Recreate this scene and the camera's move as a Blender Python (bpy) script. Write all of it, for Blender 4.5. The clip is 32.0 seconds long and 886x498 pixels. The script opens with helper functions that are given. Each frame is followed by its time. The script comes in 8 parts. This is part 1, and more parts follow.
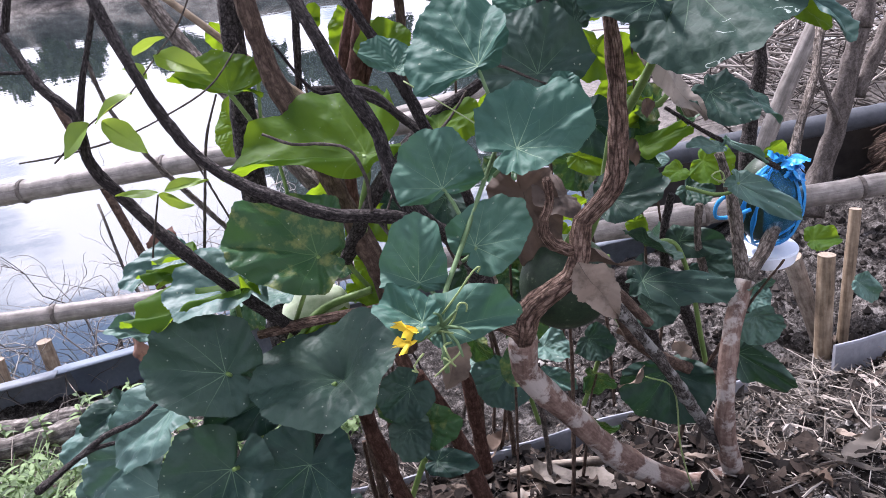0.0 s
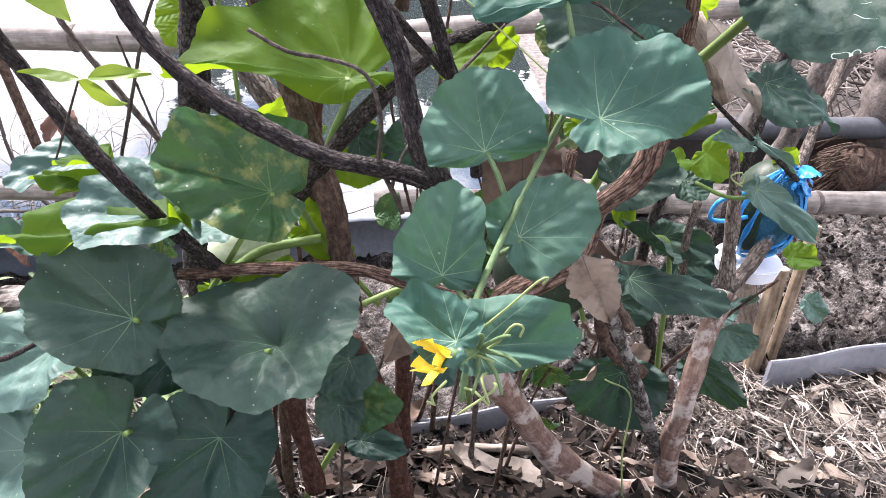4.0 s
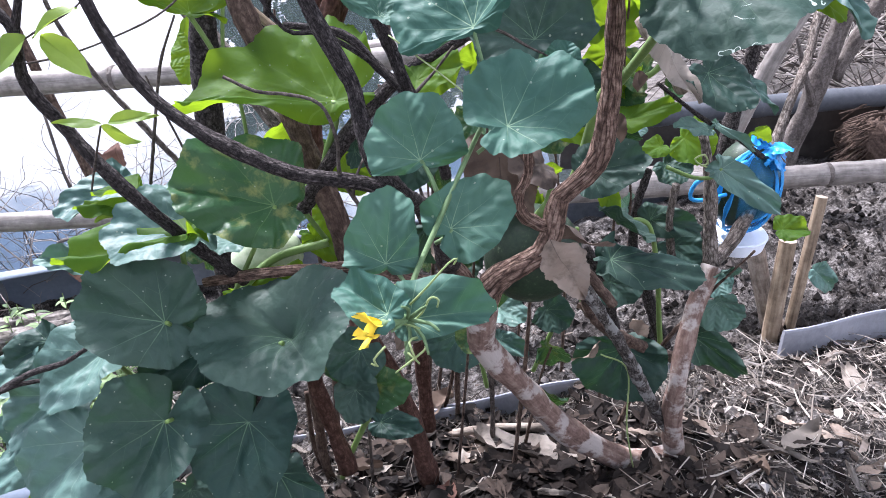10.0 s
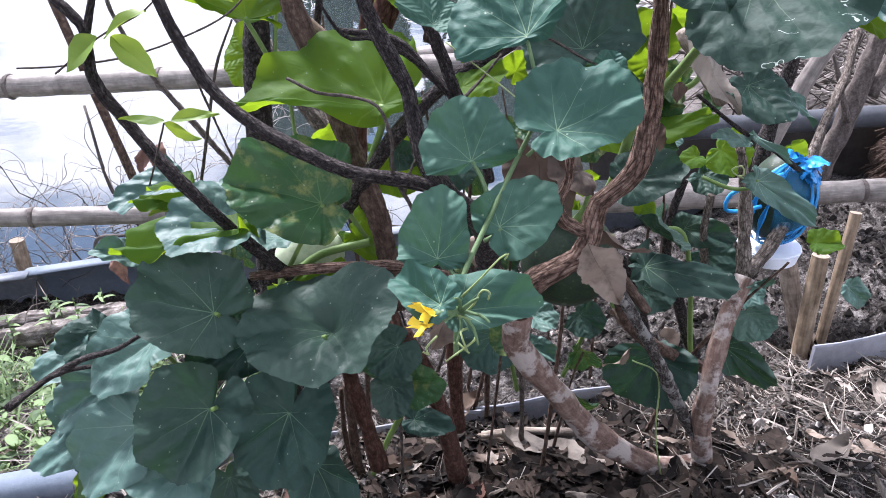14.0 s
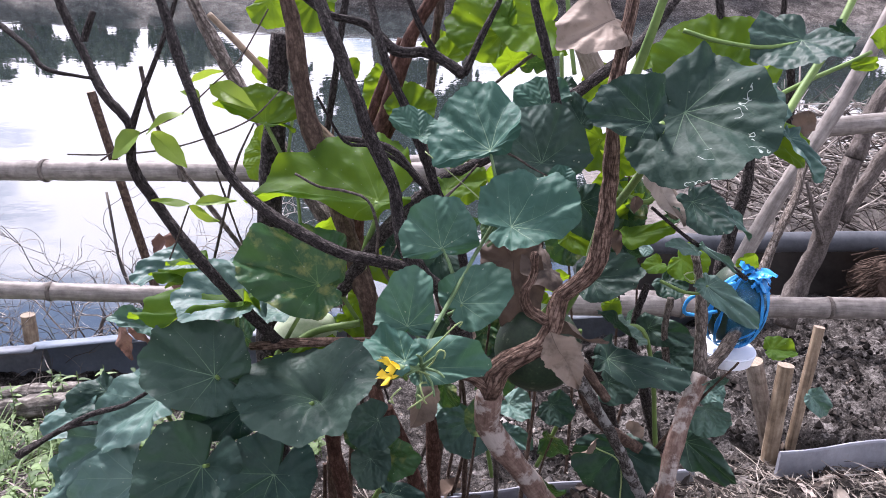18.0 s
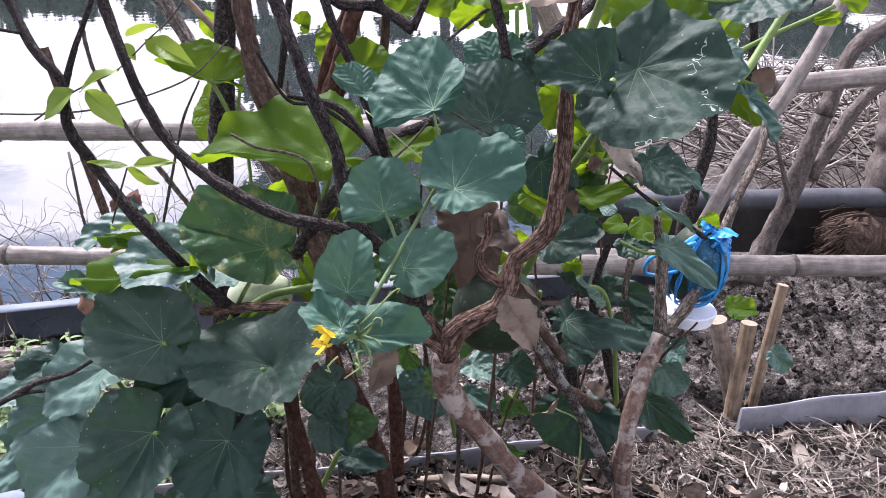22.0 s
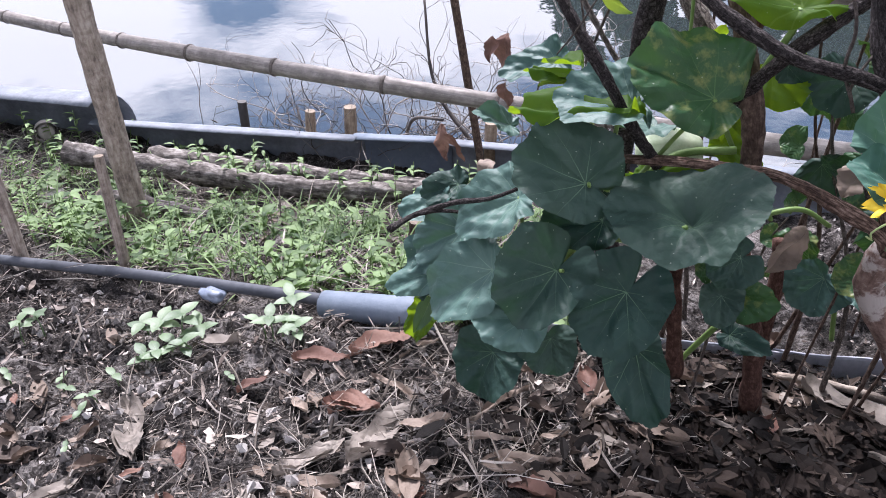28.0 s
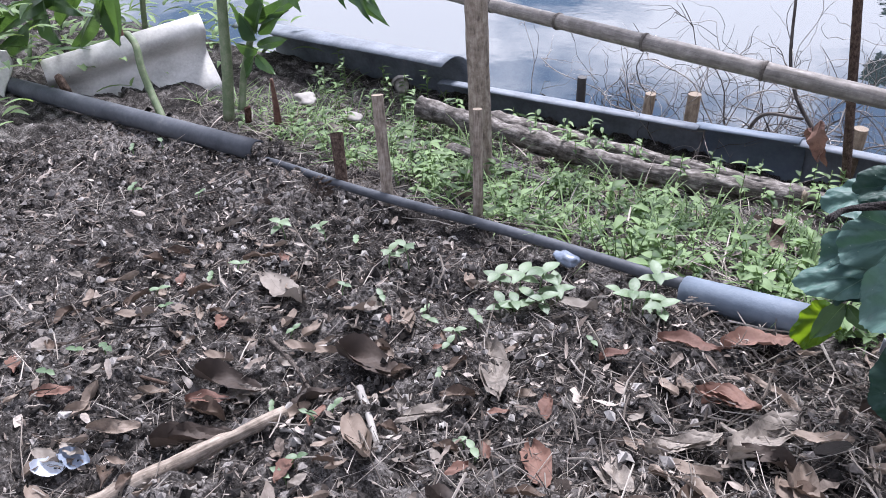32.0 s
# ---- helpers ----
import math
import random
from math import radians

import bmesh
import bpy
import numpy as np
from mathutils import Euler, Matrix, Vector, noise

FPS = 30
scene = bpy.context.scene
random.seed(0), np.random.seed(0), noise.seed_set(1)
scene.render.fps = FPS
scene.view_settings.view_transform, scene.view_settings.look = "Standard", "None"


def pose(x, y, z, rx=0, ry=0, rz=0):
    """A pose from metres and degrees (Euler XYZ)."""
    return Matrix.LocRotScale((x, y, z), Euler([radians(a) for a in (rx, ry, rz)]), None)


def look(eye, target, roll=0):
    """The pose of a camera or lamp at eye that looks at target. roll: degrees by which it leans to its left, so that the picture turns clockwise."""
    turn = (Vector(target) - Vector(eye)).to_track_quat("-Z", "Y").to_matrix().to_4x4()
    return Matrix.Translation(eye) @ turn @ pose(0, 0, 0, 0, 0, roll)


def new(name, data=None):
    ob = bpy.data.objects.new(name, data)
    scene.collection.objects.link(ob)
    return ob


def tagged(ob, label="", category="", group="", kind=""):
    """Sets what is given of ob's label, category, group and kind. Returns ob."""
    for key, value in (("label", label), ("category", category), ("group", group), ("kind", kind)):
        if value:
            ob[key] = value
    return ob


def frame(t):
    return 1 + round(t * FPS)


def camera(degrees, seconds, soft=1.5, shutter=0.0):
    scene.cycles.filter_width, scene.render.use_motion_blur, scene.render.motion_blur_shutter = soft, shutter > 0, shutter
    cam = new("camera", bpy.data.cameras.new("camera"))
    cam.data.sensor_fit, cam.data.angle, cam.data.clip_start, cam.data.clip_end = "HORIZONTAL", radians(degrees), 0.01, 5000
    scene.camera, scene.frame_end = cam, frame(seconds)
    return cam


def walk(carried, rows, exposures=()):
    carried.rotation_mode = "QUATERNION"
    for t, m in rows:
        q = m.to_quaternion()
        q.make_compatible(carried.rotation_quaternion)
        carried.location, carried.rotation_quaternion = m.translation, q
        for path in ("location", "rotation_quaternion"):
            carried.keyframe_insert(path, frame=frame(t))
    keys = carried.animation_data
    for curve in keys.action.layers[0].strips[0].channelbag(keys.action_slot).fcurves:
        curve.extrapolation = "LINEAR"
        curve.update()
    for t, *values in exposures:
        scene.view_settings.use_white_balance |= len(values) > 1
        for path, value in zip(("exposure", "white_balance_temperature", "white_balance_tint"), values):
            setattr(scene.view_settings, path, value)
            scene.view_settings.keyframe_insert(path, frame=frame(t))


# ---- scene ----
cam = camera(61.0, 32.0, soft=0.9)

PATH = [
    (0, (0.0508, -0.0200, 0.7691), (-0.1058, 1.7971, -0.0517), -8.59),
    (0.5, (0.0838, -0.0280, 0.7673), (-0.1801, 1.7673, -0.0738), -10.79),
    (1, (0.0883, -0.0410, 0.7771), (-0.0950, 1.7683, -0.0554), -6.90),
    (1.5, (0.0517, 0.0060, 0.7670), (-0.0194, 1.7965, -0.1212), -0.16),
    (2, (0.0129, 0.0780, 0.7531), (0.0500, 1.8417, -0.1891), 4.29),
    (2.5, (-0.0284, 0.1310, 0.7293), (0.1030, 1.8720, -0.2462), 8.07),
    (3, (-0.0188, 0.1120, 0.7408), (0.0790, 1.8590, -0.2279), 5.77),
    (3.5, (-0.0177, 0.1000, 0.7428), (0.0776, 1.8428, -0.2337), 6.46),
    (4, (-0.0331, 0.1220, 0.7356), (0.0709, 1.8607, -0.2473), 4.85),
    (4.5, (-0.0088, 0.0910, 0.7393), (0.0881, 1.8088, -0.2804), 3.41),
    (6.5, (0.0084, 0.0500, 0.7624), (0.0507, 1.7853, -0.2310), 1.33),
    (7, (0.0187, 0.0380, 0.7668), (0.0321, 1.7753, -0.2240), 0.43),
    (7.5, (0.0229, 0.0360, 0.7706), (0.0334, 1.7738, -0.2193), 0.53),
    (8, (0.0149, 0.0350, 0.7710), (0.0142, 1.7713, -0.2216), 0.33),
    (8.5, (0.0269, 0.0380, 0.7704), (0.0085, 1.7668, -0.2350), -0.59),
    (9, (0.0352, 0.0380, 0.7759), (0.0170, 1.7795, -0.2073), -0.96),
    (9.5, (0.0343, 0.0390, 0.7770), (-0.0134, 1.7755, -0.2142), -1.67),
    (10, (0.0363, 0.0390, 0.7779), (-0.0061, 1.7779, -0.2092), -1.56),
    (10.5, (0.0364, 0.0320, 0.7799), (-0.0125, 1.7760, -0.1979), -1.85),
    (11, (0.0285, 0.0240, 0.7813), (-0.0240, 1.7730, -0.1873), -1.04),
    (11.5, (0.0206, 0.0120, 0.7837), (-0.0251, 1.7684, -0.1718), -0.03),
    (12, (0.0168, 0.0060, 0.7870), (-0.0566, 1.7659, -0.1604), -0.42),
    (12.5, (0.0196, 0.0080, 0.7838), (-0.0646, 1.7590, -0.1790), -0.44),
    (13, (0.0226, 0.0120, 0.7846), (-0.0690, 1.7682, -0.1679), -0.83),
    (13.5, (0.0216, 0.0150, 0.7837), (-0.0845, 1.7662, -0.1765), -0.83),
    (14, (0.0195, 0.0130, 0.7828), (-0.0868, 1.7614, -0.1825), -0.94),
    (14.5, (0.0185, 0.0050, 0.7828), (-0.0906, 1.7555, -0.1784), -0.43),
    (16.5, (0.0250, -0.0340, 0.7915), (-0.1010, 1.7367, -0.1298), 0.11),
    (17, (0.0362, -0.0460, 0.7939), (-0.0783, 1.7306, -0.1175), 0.62),
    (17.5, (0.0478, -0.0660, 0.8053), (-0.0631, 1.7683, 0.0160), 1.43),
    (18, (0.0531, -0.0940, 0.8100), (-0.0726, 1.7704, 0.0970), 1.99),
    (18.5, (0.0465, -0.0880, 0.8004), (-0.0806, 1.7660, 0.0611), 2.67),
    (19, (0.0615, -0.0790, 0.7986), (-0.0171, 1.7664, 0.0315), 3.04),
    (19.5, (0.0796, -0.0700, 0.8006), (0.0248, 1.7741, 0.0284), 2.54),
    (20, (0.0859, -0.0760, 0.8062), (0.0102, 1.7761, 0.0552), 2.06),
    (20.5, (0.0850, -0.0750, 0.8083), (0.0223, 1.7773, 0.0565), 2.25),
    (21, (0.0829, -0.0680, 0.8064), (0.0228, 1.7815, 0.0477), 2.25),
    (21.5, (0.0810, -0.0720, 0.8075), (0.0072, 1.7719, 0.0364), 2.24),
    (22, (0.0830, -0.0710, 0.8074), (0.0179, 1.7549, -0.0062), 2.31),
    (22.5, (0.0791, -0.0730, 0.8096), (0.0031, 1.7454, -0.0197), 2.39),
    (23, (0.0780, -0.0700, 0.8077), (0.0058, 1.7383, -0.0438), 2.47),
    (23.5, (0.0818, -0.0640, 0.8045), (0.0031, 1.7298, -0.0765), 2.25),
    (24, (0.0777, -0.0560, 0.8017), (-0.0045, 1.7251, -0.1043), 3.92),
    (24.5, (0.0753, -0.0470, 0.7958), (-0.0132, 1.7205, -0.1360), 4.40),
    (26.5, (-0.0024, -0.0520, 0.7840), (-0.2500, 1.6153, -0.2924), 4.34),
    (27, (-0.0407, -0.0700, 0.7791), (-0.4479, 1.5593, -0.3070), 4.39),
    (27.5, (-0.0722, -0.0790, 0.7707), (-0.6248, 1.4824, -0.3503), 2.63),
    (28, (-0.0918, -0.0890, 0.7608), (-0.7984, 1.4088, -0.3605), 0.26),
    (28.5, (-0.1153, -0.0980, 0.7520), (-0.8817, 1.3610, -0.3811), 0.61),
    (29, (-0.1437, -0.1170, 0.7456), (-1.0044, 1.2837, -0.3933), 0.62),
    (29.5, (-0.1743, -0.1290, 0.7362), (-1.1280, 1.1980, -0.4169), 0.55),
    (30, (-0.1994, -0.1430, 0.7346), (-1.2289, 1.1150, -0.4305), -0.43),
    (30.5, (-0.2167, -0.1540, 0.7295), (-1.3396, 1.0203, -0.4368), -2.53),
    (31, (-0.2349, -0.1740, 0.7265), (-1.4105, 0.9458, -0.4414), -2.81),
    (31.5, (-0.2481, -0.1870, 0.7222), (-1.4582, 0.8930, -0.4481), -2.12),
    (32, (-0.2563, -0.1960, 0.7186), (-1.5006, 0.8862, -0.4130), -2.84),
]
walk(cam, [(t, look(eye, target, roll)) for t, eye, target, roll in PATH], [(0, 1.26, 5950, 24), (1.2, 1.20, 6000, 24), (2.4, 1.59, 6150, 23), (4, 1.84, 6350, 22), (7, 1.74, 6050, 20), (9.5, 1.70, 5800, 20), (13, 1.48, 5870, 20), (17, 1.32, 6000, 24), (20, 1.20, 6150, 27), (23, 1.32, 6100, 25), (27, 1.29, 6030, 23), (28, 1.15, 5950, 22), (32, 0.96, 5770, 19)])

# ---- light ----
SUN_ELEV, SUN_AZ = 54.0, -38.0          # degrees; azimuth from +y towards -x is negative

world = bpy.data.worlds.new("sky")
scene.world = world
world.use_nodes = True
wn = world.node_tree
wn.nodes.clear()


def node(nt, kind, **inputs):
    n = nt.nodes.new(kind)
    for k, v in inputs.items():
        n.inputs[k.replace("_", " ")].default_value = v
    return n


def world_sky():
    """A bright, thin-clouded sky: blue with large white clouds."""
    L = wn.links.new
    sky = wn.nodes.new("ShaderNodeTexSky")
    sky.sky_type, sky.sun_disc = "NISHITA", False
    sky.sun_elevation, sky.sun_rotation = radians(SUN_ELEV), radians(SUN_AZ)
    sky.air_density, sky.dust_density, sky.ozone_density = 1.0, 0.3, 2.0
    tc = wn.nodes.new("ShaderNodeTexCoord")
    sep = wn.nodes.new("ShaderNodeSeparateXYZ")
    L(tc.outputs["Generated"], sep.inputs[0])
    lift = node(wn, "ShaderNodeMath"); lift.operation = "ADD"; lift.inputs[1].default_value = 0.18
    L(sep.outputs["Z"], lift.inputs[0])
    comb = wn.nodes.new("ShaderNodeCombineXYZ")
    for ax in "XY":
        d = node(wn, "ShaderNodeMath"); d.operation = "DIVIDE"
        L(sep.outputs[ax], d.inputs[0]); L(lift.outputs[0], d.inputs[1])
        L(d.outputs[0], comb.inputs[ax])
    noi = node(wn, "ShaderNodeTexNoise", Scale=1.3, Detail=7.0, Roughness=0.52)
    L(comb.outputs[0], noi.inputs["Vector"])
    ramp = wn.nodes.new("ShaderNodeValToRGB")
    ramp.color_ramp.elements[0].position, ramp.color_ramp.elements[1].position = 0.43, 0.54
    low = node(wn, "ShaderNodeMath"); low.operation = "MULTIPLY_ADD"
    low.inputs[1].default_value, low.inputs[2].default_value = -0.40, 0.15
    L(sep.outputs["Z"], low.inputs[0])
    hold = node(wn, "ShaderNodeClamp", Min=-0.045, Max=0.10)
    L(low.outputs[0], hold.inputs["Value"])
    cover = node(wn, "ShaderNodeMath")
    L(noi.outputs["Fac"], cover.inputs[0]); L(hold.outputs[0], cover.inputs[1])
    L(cover.outputs[0], ramp.inputs[0])
    mix = wn.nodes.new("ShaderNodeMix"); mix.data_type = "RGBA"
    L(ramp.outputs[0], mix.inputs["Factor"]); L(sky.outputs[0], mix.inputs["A"])
    mix.inputs["B"].default_value = (20.5, 20.5, 20.7, 1)
    bg = node(wn, "ShaderNodeBackground", Strength=0.051)
    L(mix.outputs["Result"], bg.inputs["Color"])
    out = wn.nodes.new("ShaderNodeOutputWorld")
    L(bg.outputs[0], out.inputs[0])


world_sky()
sun = new("sun", bpy.data.lights.new("sun", "SUN"))
sun.data.energy, sun.data.angle, sun.data.color = 5.0, radians(15), (1.0, 0.96, 0.90)
e, a = radians(SUN_ELEV), radians(SUN_AZ)
sun.matrix_world = look((0, 0, 6), (-math.sin(a) * math.cos(e), -math.cos(a) * math.cos(e), 6 - math.sin(e)))

# ---- materials ----
M = {}


def shader(name, rough=0.7, spec=0.5, metal=0.0):
    m = bpy.data.materials.new(name)
    m.use_nodes = True
    nt = m.node_tree
    b = nt.nodes["Principled BSDF"]
    b.inputs["Roughness"].default_value = rough
    b.inputs["Specular IOR Level"].default_value = spec
    b.inputs["Metallic"].default_value = metal
    M[name] = m
    return m, nt, b, nt.links.new


def ramp_of(nt, stops):
    r = nt.nodes.new("ShaderNodeValToRGB")
    el = r.color_ramp.elements
    while len(el) < len(stops):
        el.new(0.5)
    for s, (p, c) in zip(el, stops):
        s.position, s.color = p, (*c, 1)
    return r


def math_node(nt, op, a=None, b=None):
    n = nt.nodes.new("ShaderNodeMath")
    n.operation = op
    for i, v in enumerate((a, b)):
        if v is None:
            continue
        if isinstance(v, (int, float)):
            n.inputs[i].default_value = v
        else:
            nt.links.new(v, n.inputs[i])
    return n.outputs[0]


def mix_col(nt, fac, a, b, blend="MIX"):
    n = nt.nodes.new("ShaderNodeMix")
    n.data_type, n.blend_type = "RGBA", blend
    for key, v in (("Factor", fac), ("A", a), ("B", b)):
        if isinstance(v, (int, float)):
            n.inputs[key].default_value = v
        elif isinstance(v, tuple):
            n.inputs[key].default_value = (*v, 1)
        else:
            nt.links.new(v, n.inputs[key])
    return n.outputs["Result"]


def noise_of(nt, scale, detail=4.0, rough=0.55, coord="Object", stretch=None):
    tc = nt.nodes.new("ShaderNodeTexCoord")
    n = node(nt, "ShaderNodeTexNoise", Scale=scale, Detail=detail, Roughness=rough)
    src = tc.outputs[coord]
    if stretch:
        mp = nt.nodes.new("ShaderNodeMapping")
        mp.inputs["Scale"].default_value = stretch
        nt.links.new(src, mp.inputs[0])
        src = mp.outputs[0]
    nt.links.new(src, n.inputs["Vector"])
    return n.outputs["Fac"]


def bump_to(nt, b, height, strength=0.4, dist=0.004):
    n = node(nt, "ShaderNodeBump", Strength=strength, Distance=dist)
    nt.links.new(height, n.inputs["Height"])
    nt.links.new(n.outputs[0], b.inputs["Normal"])


def surface(name, stops, scale, rough=0.75, fine=60.0, bump=0.4, dist=0.003, spec=0.22, stretch=None, coord="Object", island=0.0, obj=0.0, metal=0.0):
    """Two scales of variation: a broad noise through a colour ramp, and a fine one for grain and relief."""
    m, nt, b, L = shader(name, rough, spec, metal)
    broad = noise_of(nt, scale, 5, 0.6, coord, stretch)
    grain = noise_of(nt, fine, 4, 0.65, coord, stretch)
    r = ramp_of(nt, stops)
    v = math_node(nt, "ADD", math_node(nt, "MULTIPLY", broad, 0.7), math_node(nt, "MULTIPLY", grain, 0.3))
    if island or obj:
        g = nt.nodes.new("ShaderNodeNewGeometry").outputs["Random Per Island"] if island else nt.nodes.new("ShaderNodeObjectInfo").outputs["Random"]
        v = math_node(nt, "ADD", v, math_node(nt, "MULTIPLY", math_node(nt, "SUBTRACT", g, 0.5), island or obj))
    L(v, r.inputs[0])
    L(r.outputs[0], b.inputs["Base Color"])
    bump_to(nt, b, grain, bump, dist)
    return m


def bark(name, dark, mid, light, scale=30.0, stretch=(1, 1, .25), bump=0.8, patches=None, rough=.85, cracks=0.9, along=22.0, patch=48.0):
    """Bark with lengthwise furrows along u (uv.y runs along the limb)."""
    m, nt, b, L = shader(name, rough, 0.12)
    tc = nt.nodes.new("ShaderNodeTexCoord")
    mp = nt.nodes.new("ShaderNodeMapping")
    mp.inputs["Scale"].default_value = (4.0, along, 1)
    L(tc.outputs["UV"], mp.inputs[0])
    fur = node(nt, "ShaderNodeTexNoise", Scale=3.0, Detail=5.0, Roughness=0.6)
    L(mp.outputs[0], fur.inputs["Vector"])
    r = ramp_of(nt, [(0.36, dark), (0.5, mid), (0.64, light)])
    g = noise_of(nt, scale * 4, 4, 0.65)
    crack = node(nt, "ShaderNodeTexVoronoi", Scale=4.0)
    crack.feature = "DISTANCE_TO_EDGE"
    L(mp.outputs[0], crack.inputs["Vector"])
    split = math_node(nt, "MULTIPLY", math_node(nt, "MINIMUM", crack.outputs["Distance"], 0.16), cracks)
    v = math_node(nt, "ADD", math_node(nt, "MULTIPLY", fur.outputs["Fac"], 0.55), math_node(nt, "MULTIPLY", g, 0.45))
    v = math_node(nt, "ADD", v, math_node(nt, "SUBTRACT", split, 0.12 * cracks))
    L(v, r.inputs[0])
    col = r.outputs[0]
    if patches:
        pn = noise_of(nt, patch, 5, 0.62)
        pr = ramp_of(nt, [(0.50, (0, 0, 0)), (0.58, (1, 1, 1))])
        L(pn, pr.inputs[0])
        col = mix_col(nt, pr.outputs[0], col, patches)
    L(col, b.inputs["Base Color"])
    bump_to(nt, b, v, min(1.0, bump * 1.3), 0.008)


def leaf_shader(name, low, high, vein, back, rough=0.42, trans=0.25, mottle=None, veins=True, spec=0.5, show=0.5, mines=False):
    """Leaf: uv is the leaf's own plane with the petiole at the origin, +x to the tip, 1 = its length."""
    m, nt, b, L = shader(name, rough, spec)
    uvn = nt.nodes.new("ShaderNodeTexCoord")
    sep = nt.nodes.new("ShaderNodeSeparateXYZ")
    L(uvn.outputs["UV"], sep.inputs[0])
    warp = noise_of(nt, 14.0, 2, 0.5)
    warp2 = noise_of(nt, 11.0, 2, 0.5)
    x = math_node(nt, "ADD", sep.outputs["X"], math_node(nt, "MULTIPLY", math_node(nt, "SUBTRACT", warp, 0.5), 0.10))
    y = math_node(nt, "ADD", sep.outputs["Y"], math_node(nt, "MULTIPLY", math_node(nt, "SUBTRACT", warp2, 0.5), 0.14))
    info = nt.nodes.new("ShaderNodeNewGeometry").outputs["Random Per Island"] if veins == "island" else nt.nodes.new("ShaderNodeObjectInfo").outputs["Random"]
    if veins == "island":
        info = math_node(nt, "MULTIPLY", info, 2.2)
    broad = noise_of(nt, 18.0, 4, 0.6)
    grain = noise_of(nt, 240.0, 3, 0.6)
    v = math_node(nt, "ADD", math_node(nt, "MULTIPLY", broad, 0.75), math_node(nt, "MULTIPLY", math_node(nt, "SUBTRACT", info, 0.5), 0.35))
    r = ramp_of(nt, [(0.2, low), (0.7, high)])
    L(v, r.inputs[0])
    col = r.outputs[0]
    lines = pillow = None
    if veins:
        for ang in ((0, 0.62, -0.62, 1.25, -1.25, 2.0, -2.0) if veins == 7 else (0,)):
            c, s = math.cos(ang), math.sin(ang)
            across = math_node(nt, "ABSOLUTE", math_node(nt, "SUBTRACT", math_node(nt, "MULTIPLY", x, s), math_node(nt, "MULTIPLY", y, c)))
            along = math_node(nt, "ADD", math_node(nt, "MULTIPLY", x, c), math_node(nt, "MULTIPLY", y, s))
            width = math_node(nt, "SUBTRACT", 0.0060, math_node(nt, "MULTIPLY", along, 0.0056))
            hit = math_node(nt, "MULTIPLY", math_node(nt, "LESS_THAN", across, width), math_node(nt, "GREATER_THAN", along, 0.0))
            # side veins leave the main ones at a slant
            comb = math_node(nt, "FRACT", math_node(nt, "SUBTRACT", math_node(nt, "MULTIPLY", along, 5.0), math_node(nt, "MULTIPLY", across, 4.0)))
            side = math_node(nt, "MULTIPLY", math_node(nt, "LESS_THAN", math_node(nt, "ABSOLUTE", math_node(nt, "SUBTRACT", comb, 0.5)), 0.022),
                             math_node(nt, "MULTIPLY", math_node(nt, "LESS_THAN", across, math_node(nt, "MULTIPLY", along, 0.32)), math_node(nt, "GREATER_THAN", along, 0.12)))
            hit = math_node(nt, "MAXIMUM", hit, math_node(nt, "MULTIPLY", side, 0.3))
            fade = math_node(nt, "SUBTRACT", 1.0 if abs(ang) < 1.5 else 0.45, math_node(nt, "MULTIPLY", along, 1.05 if abs(ang) < 1.0 else 1.5))
            hit = math_node(nt, "MULTIPLY", hit, math_node(nt, "MAXIMUM", fade, 0.06))
            if veins == 7:
                # the blade swells between the side veins
                sector = math_node(nt, "MULTIPLY", math_node(nt, "LESS_THAN", across, math_node(nt, "MULTIPLY", along, 0.34)), math_node(nt, "GREATER_THAN", along, 0.05))
                bulge = math_node(nt, "MULTIPLY", math_node(nt, "SINE", math_node(nt, "MULTIPLY", math_node(nt, "ADD", comb, 0.5), 6.2832)), -0.5)
                bulge = math_node(nt, "MULTIPLY", sector, bulge)
                pillow = bulge if pillow is None else math_node(nt, "ADD", pillow, bulge)
            lines = hit if lines is None else math_node(nt, "MAXIMUM", lines, hit)
        col = mix_col(nt, math_node(nt, "MULTIPLY", lines, show), col, vein)
    if mottle:
        mn = noise_of(nt, 34.0, 5, 0.65)
        mr = ramp_of(nt, [(0.52, (0, 0, 0)), (0.66, (1, 1, 1))])
        L(mn, mr.inputs[0])
        col = mix_col(nt, math_node(nt, "MULTIPLY", mr.outputs[0], 0.75), col, mottle)
    if mines:
        # pale winding tracks of leaf miners, towards the tip
        ring = math_node(nt, "LESS_THAN", math_node(nt, "ABSOLUTE", math_node(nt, "SUBTRACT", noise_of(nt, 42.0, 2, 0.5), 0.5)), 0.006)
        some = math_node(nt, "MULTIPLY", math_node(nt, "GREATER_THAN", noise_of(nt, 19.0, 1, 0.5), 0.55), math_node(nt, "GREATER_THAN", x, 0.45))
        col = mix_col(nt, math_node(nt, "MULTIPLY", math_node(nt, "MULTIPLY", ring, some), 0.8), col, (.40, .46, .42))
    if veins == 7:
        # dust and tiny scars
        dots = node(nt, "ShaderNodeTexVoronoi", Scale=210.0)
        L(uvn.outputs["Object"], dots.inputs["Vector"])
        tone = nt.nodes.new("ShaderNodeSeparateXYZ")
        L(dots.outputs["Color"], tone.inputs[0])
        fleck = math_node(nt, "MULTIPLY", math_node(nt, "LESS_THAN", dots.outputs["Distance"], 0.20), math_node(nt, "GREATER_THAN", tone.outputs["X"], 0.95))
        col = mix_col(nt, math_node(nt, "MULTIPLY", fleck, 0.55), col, (.30, .34, .26))
        haze = ramp_of(nt, [(0.48, (0, 0, 0)), (0.78, (1, 1, 1))])
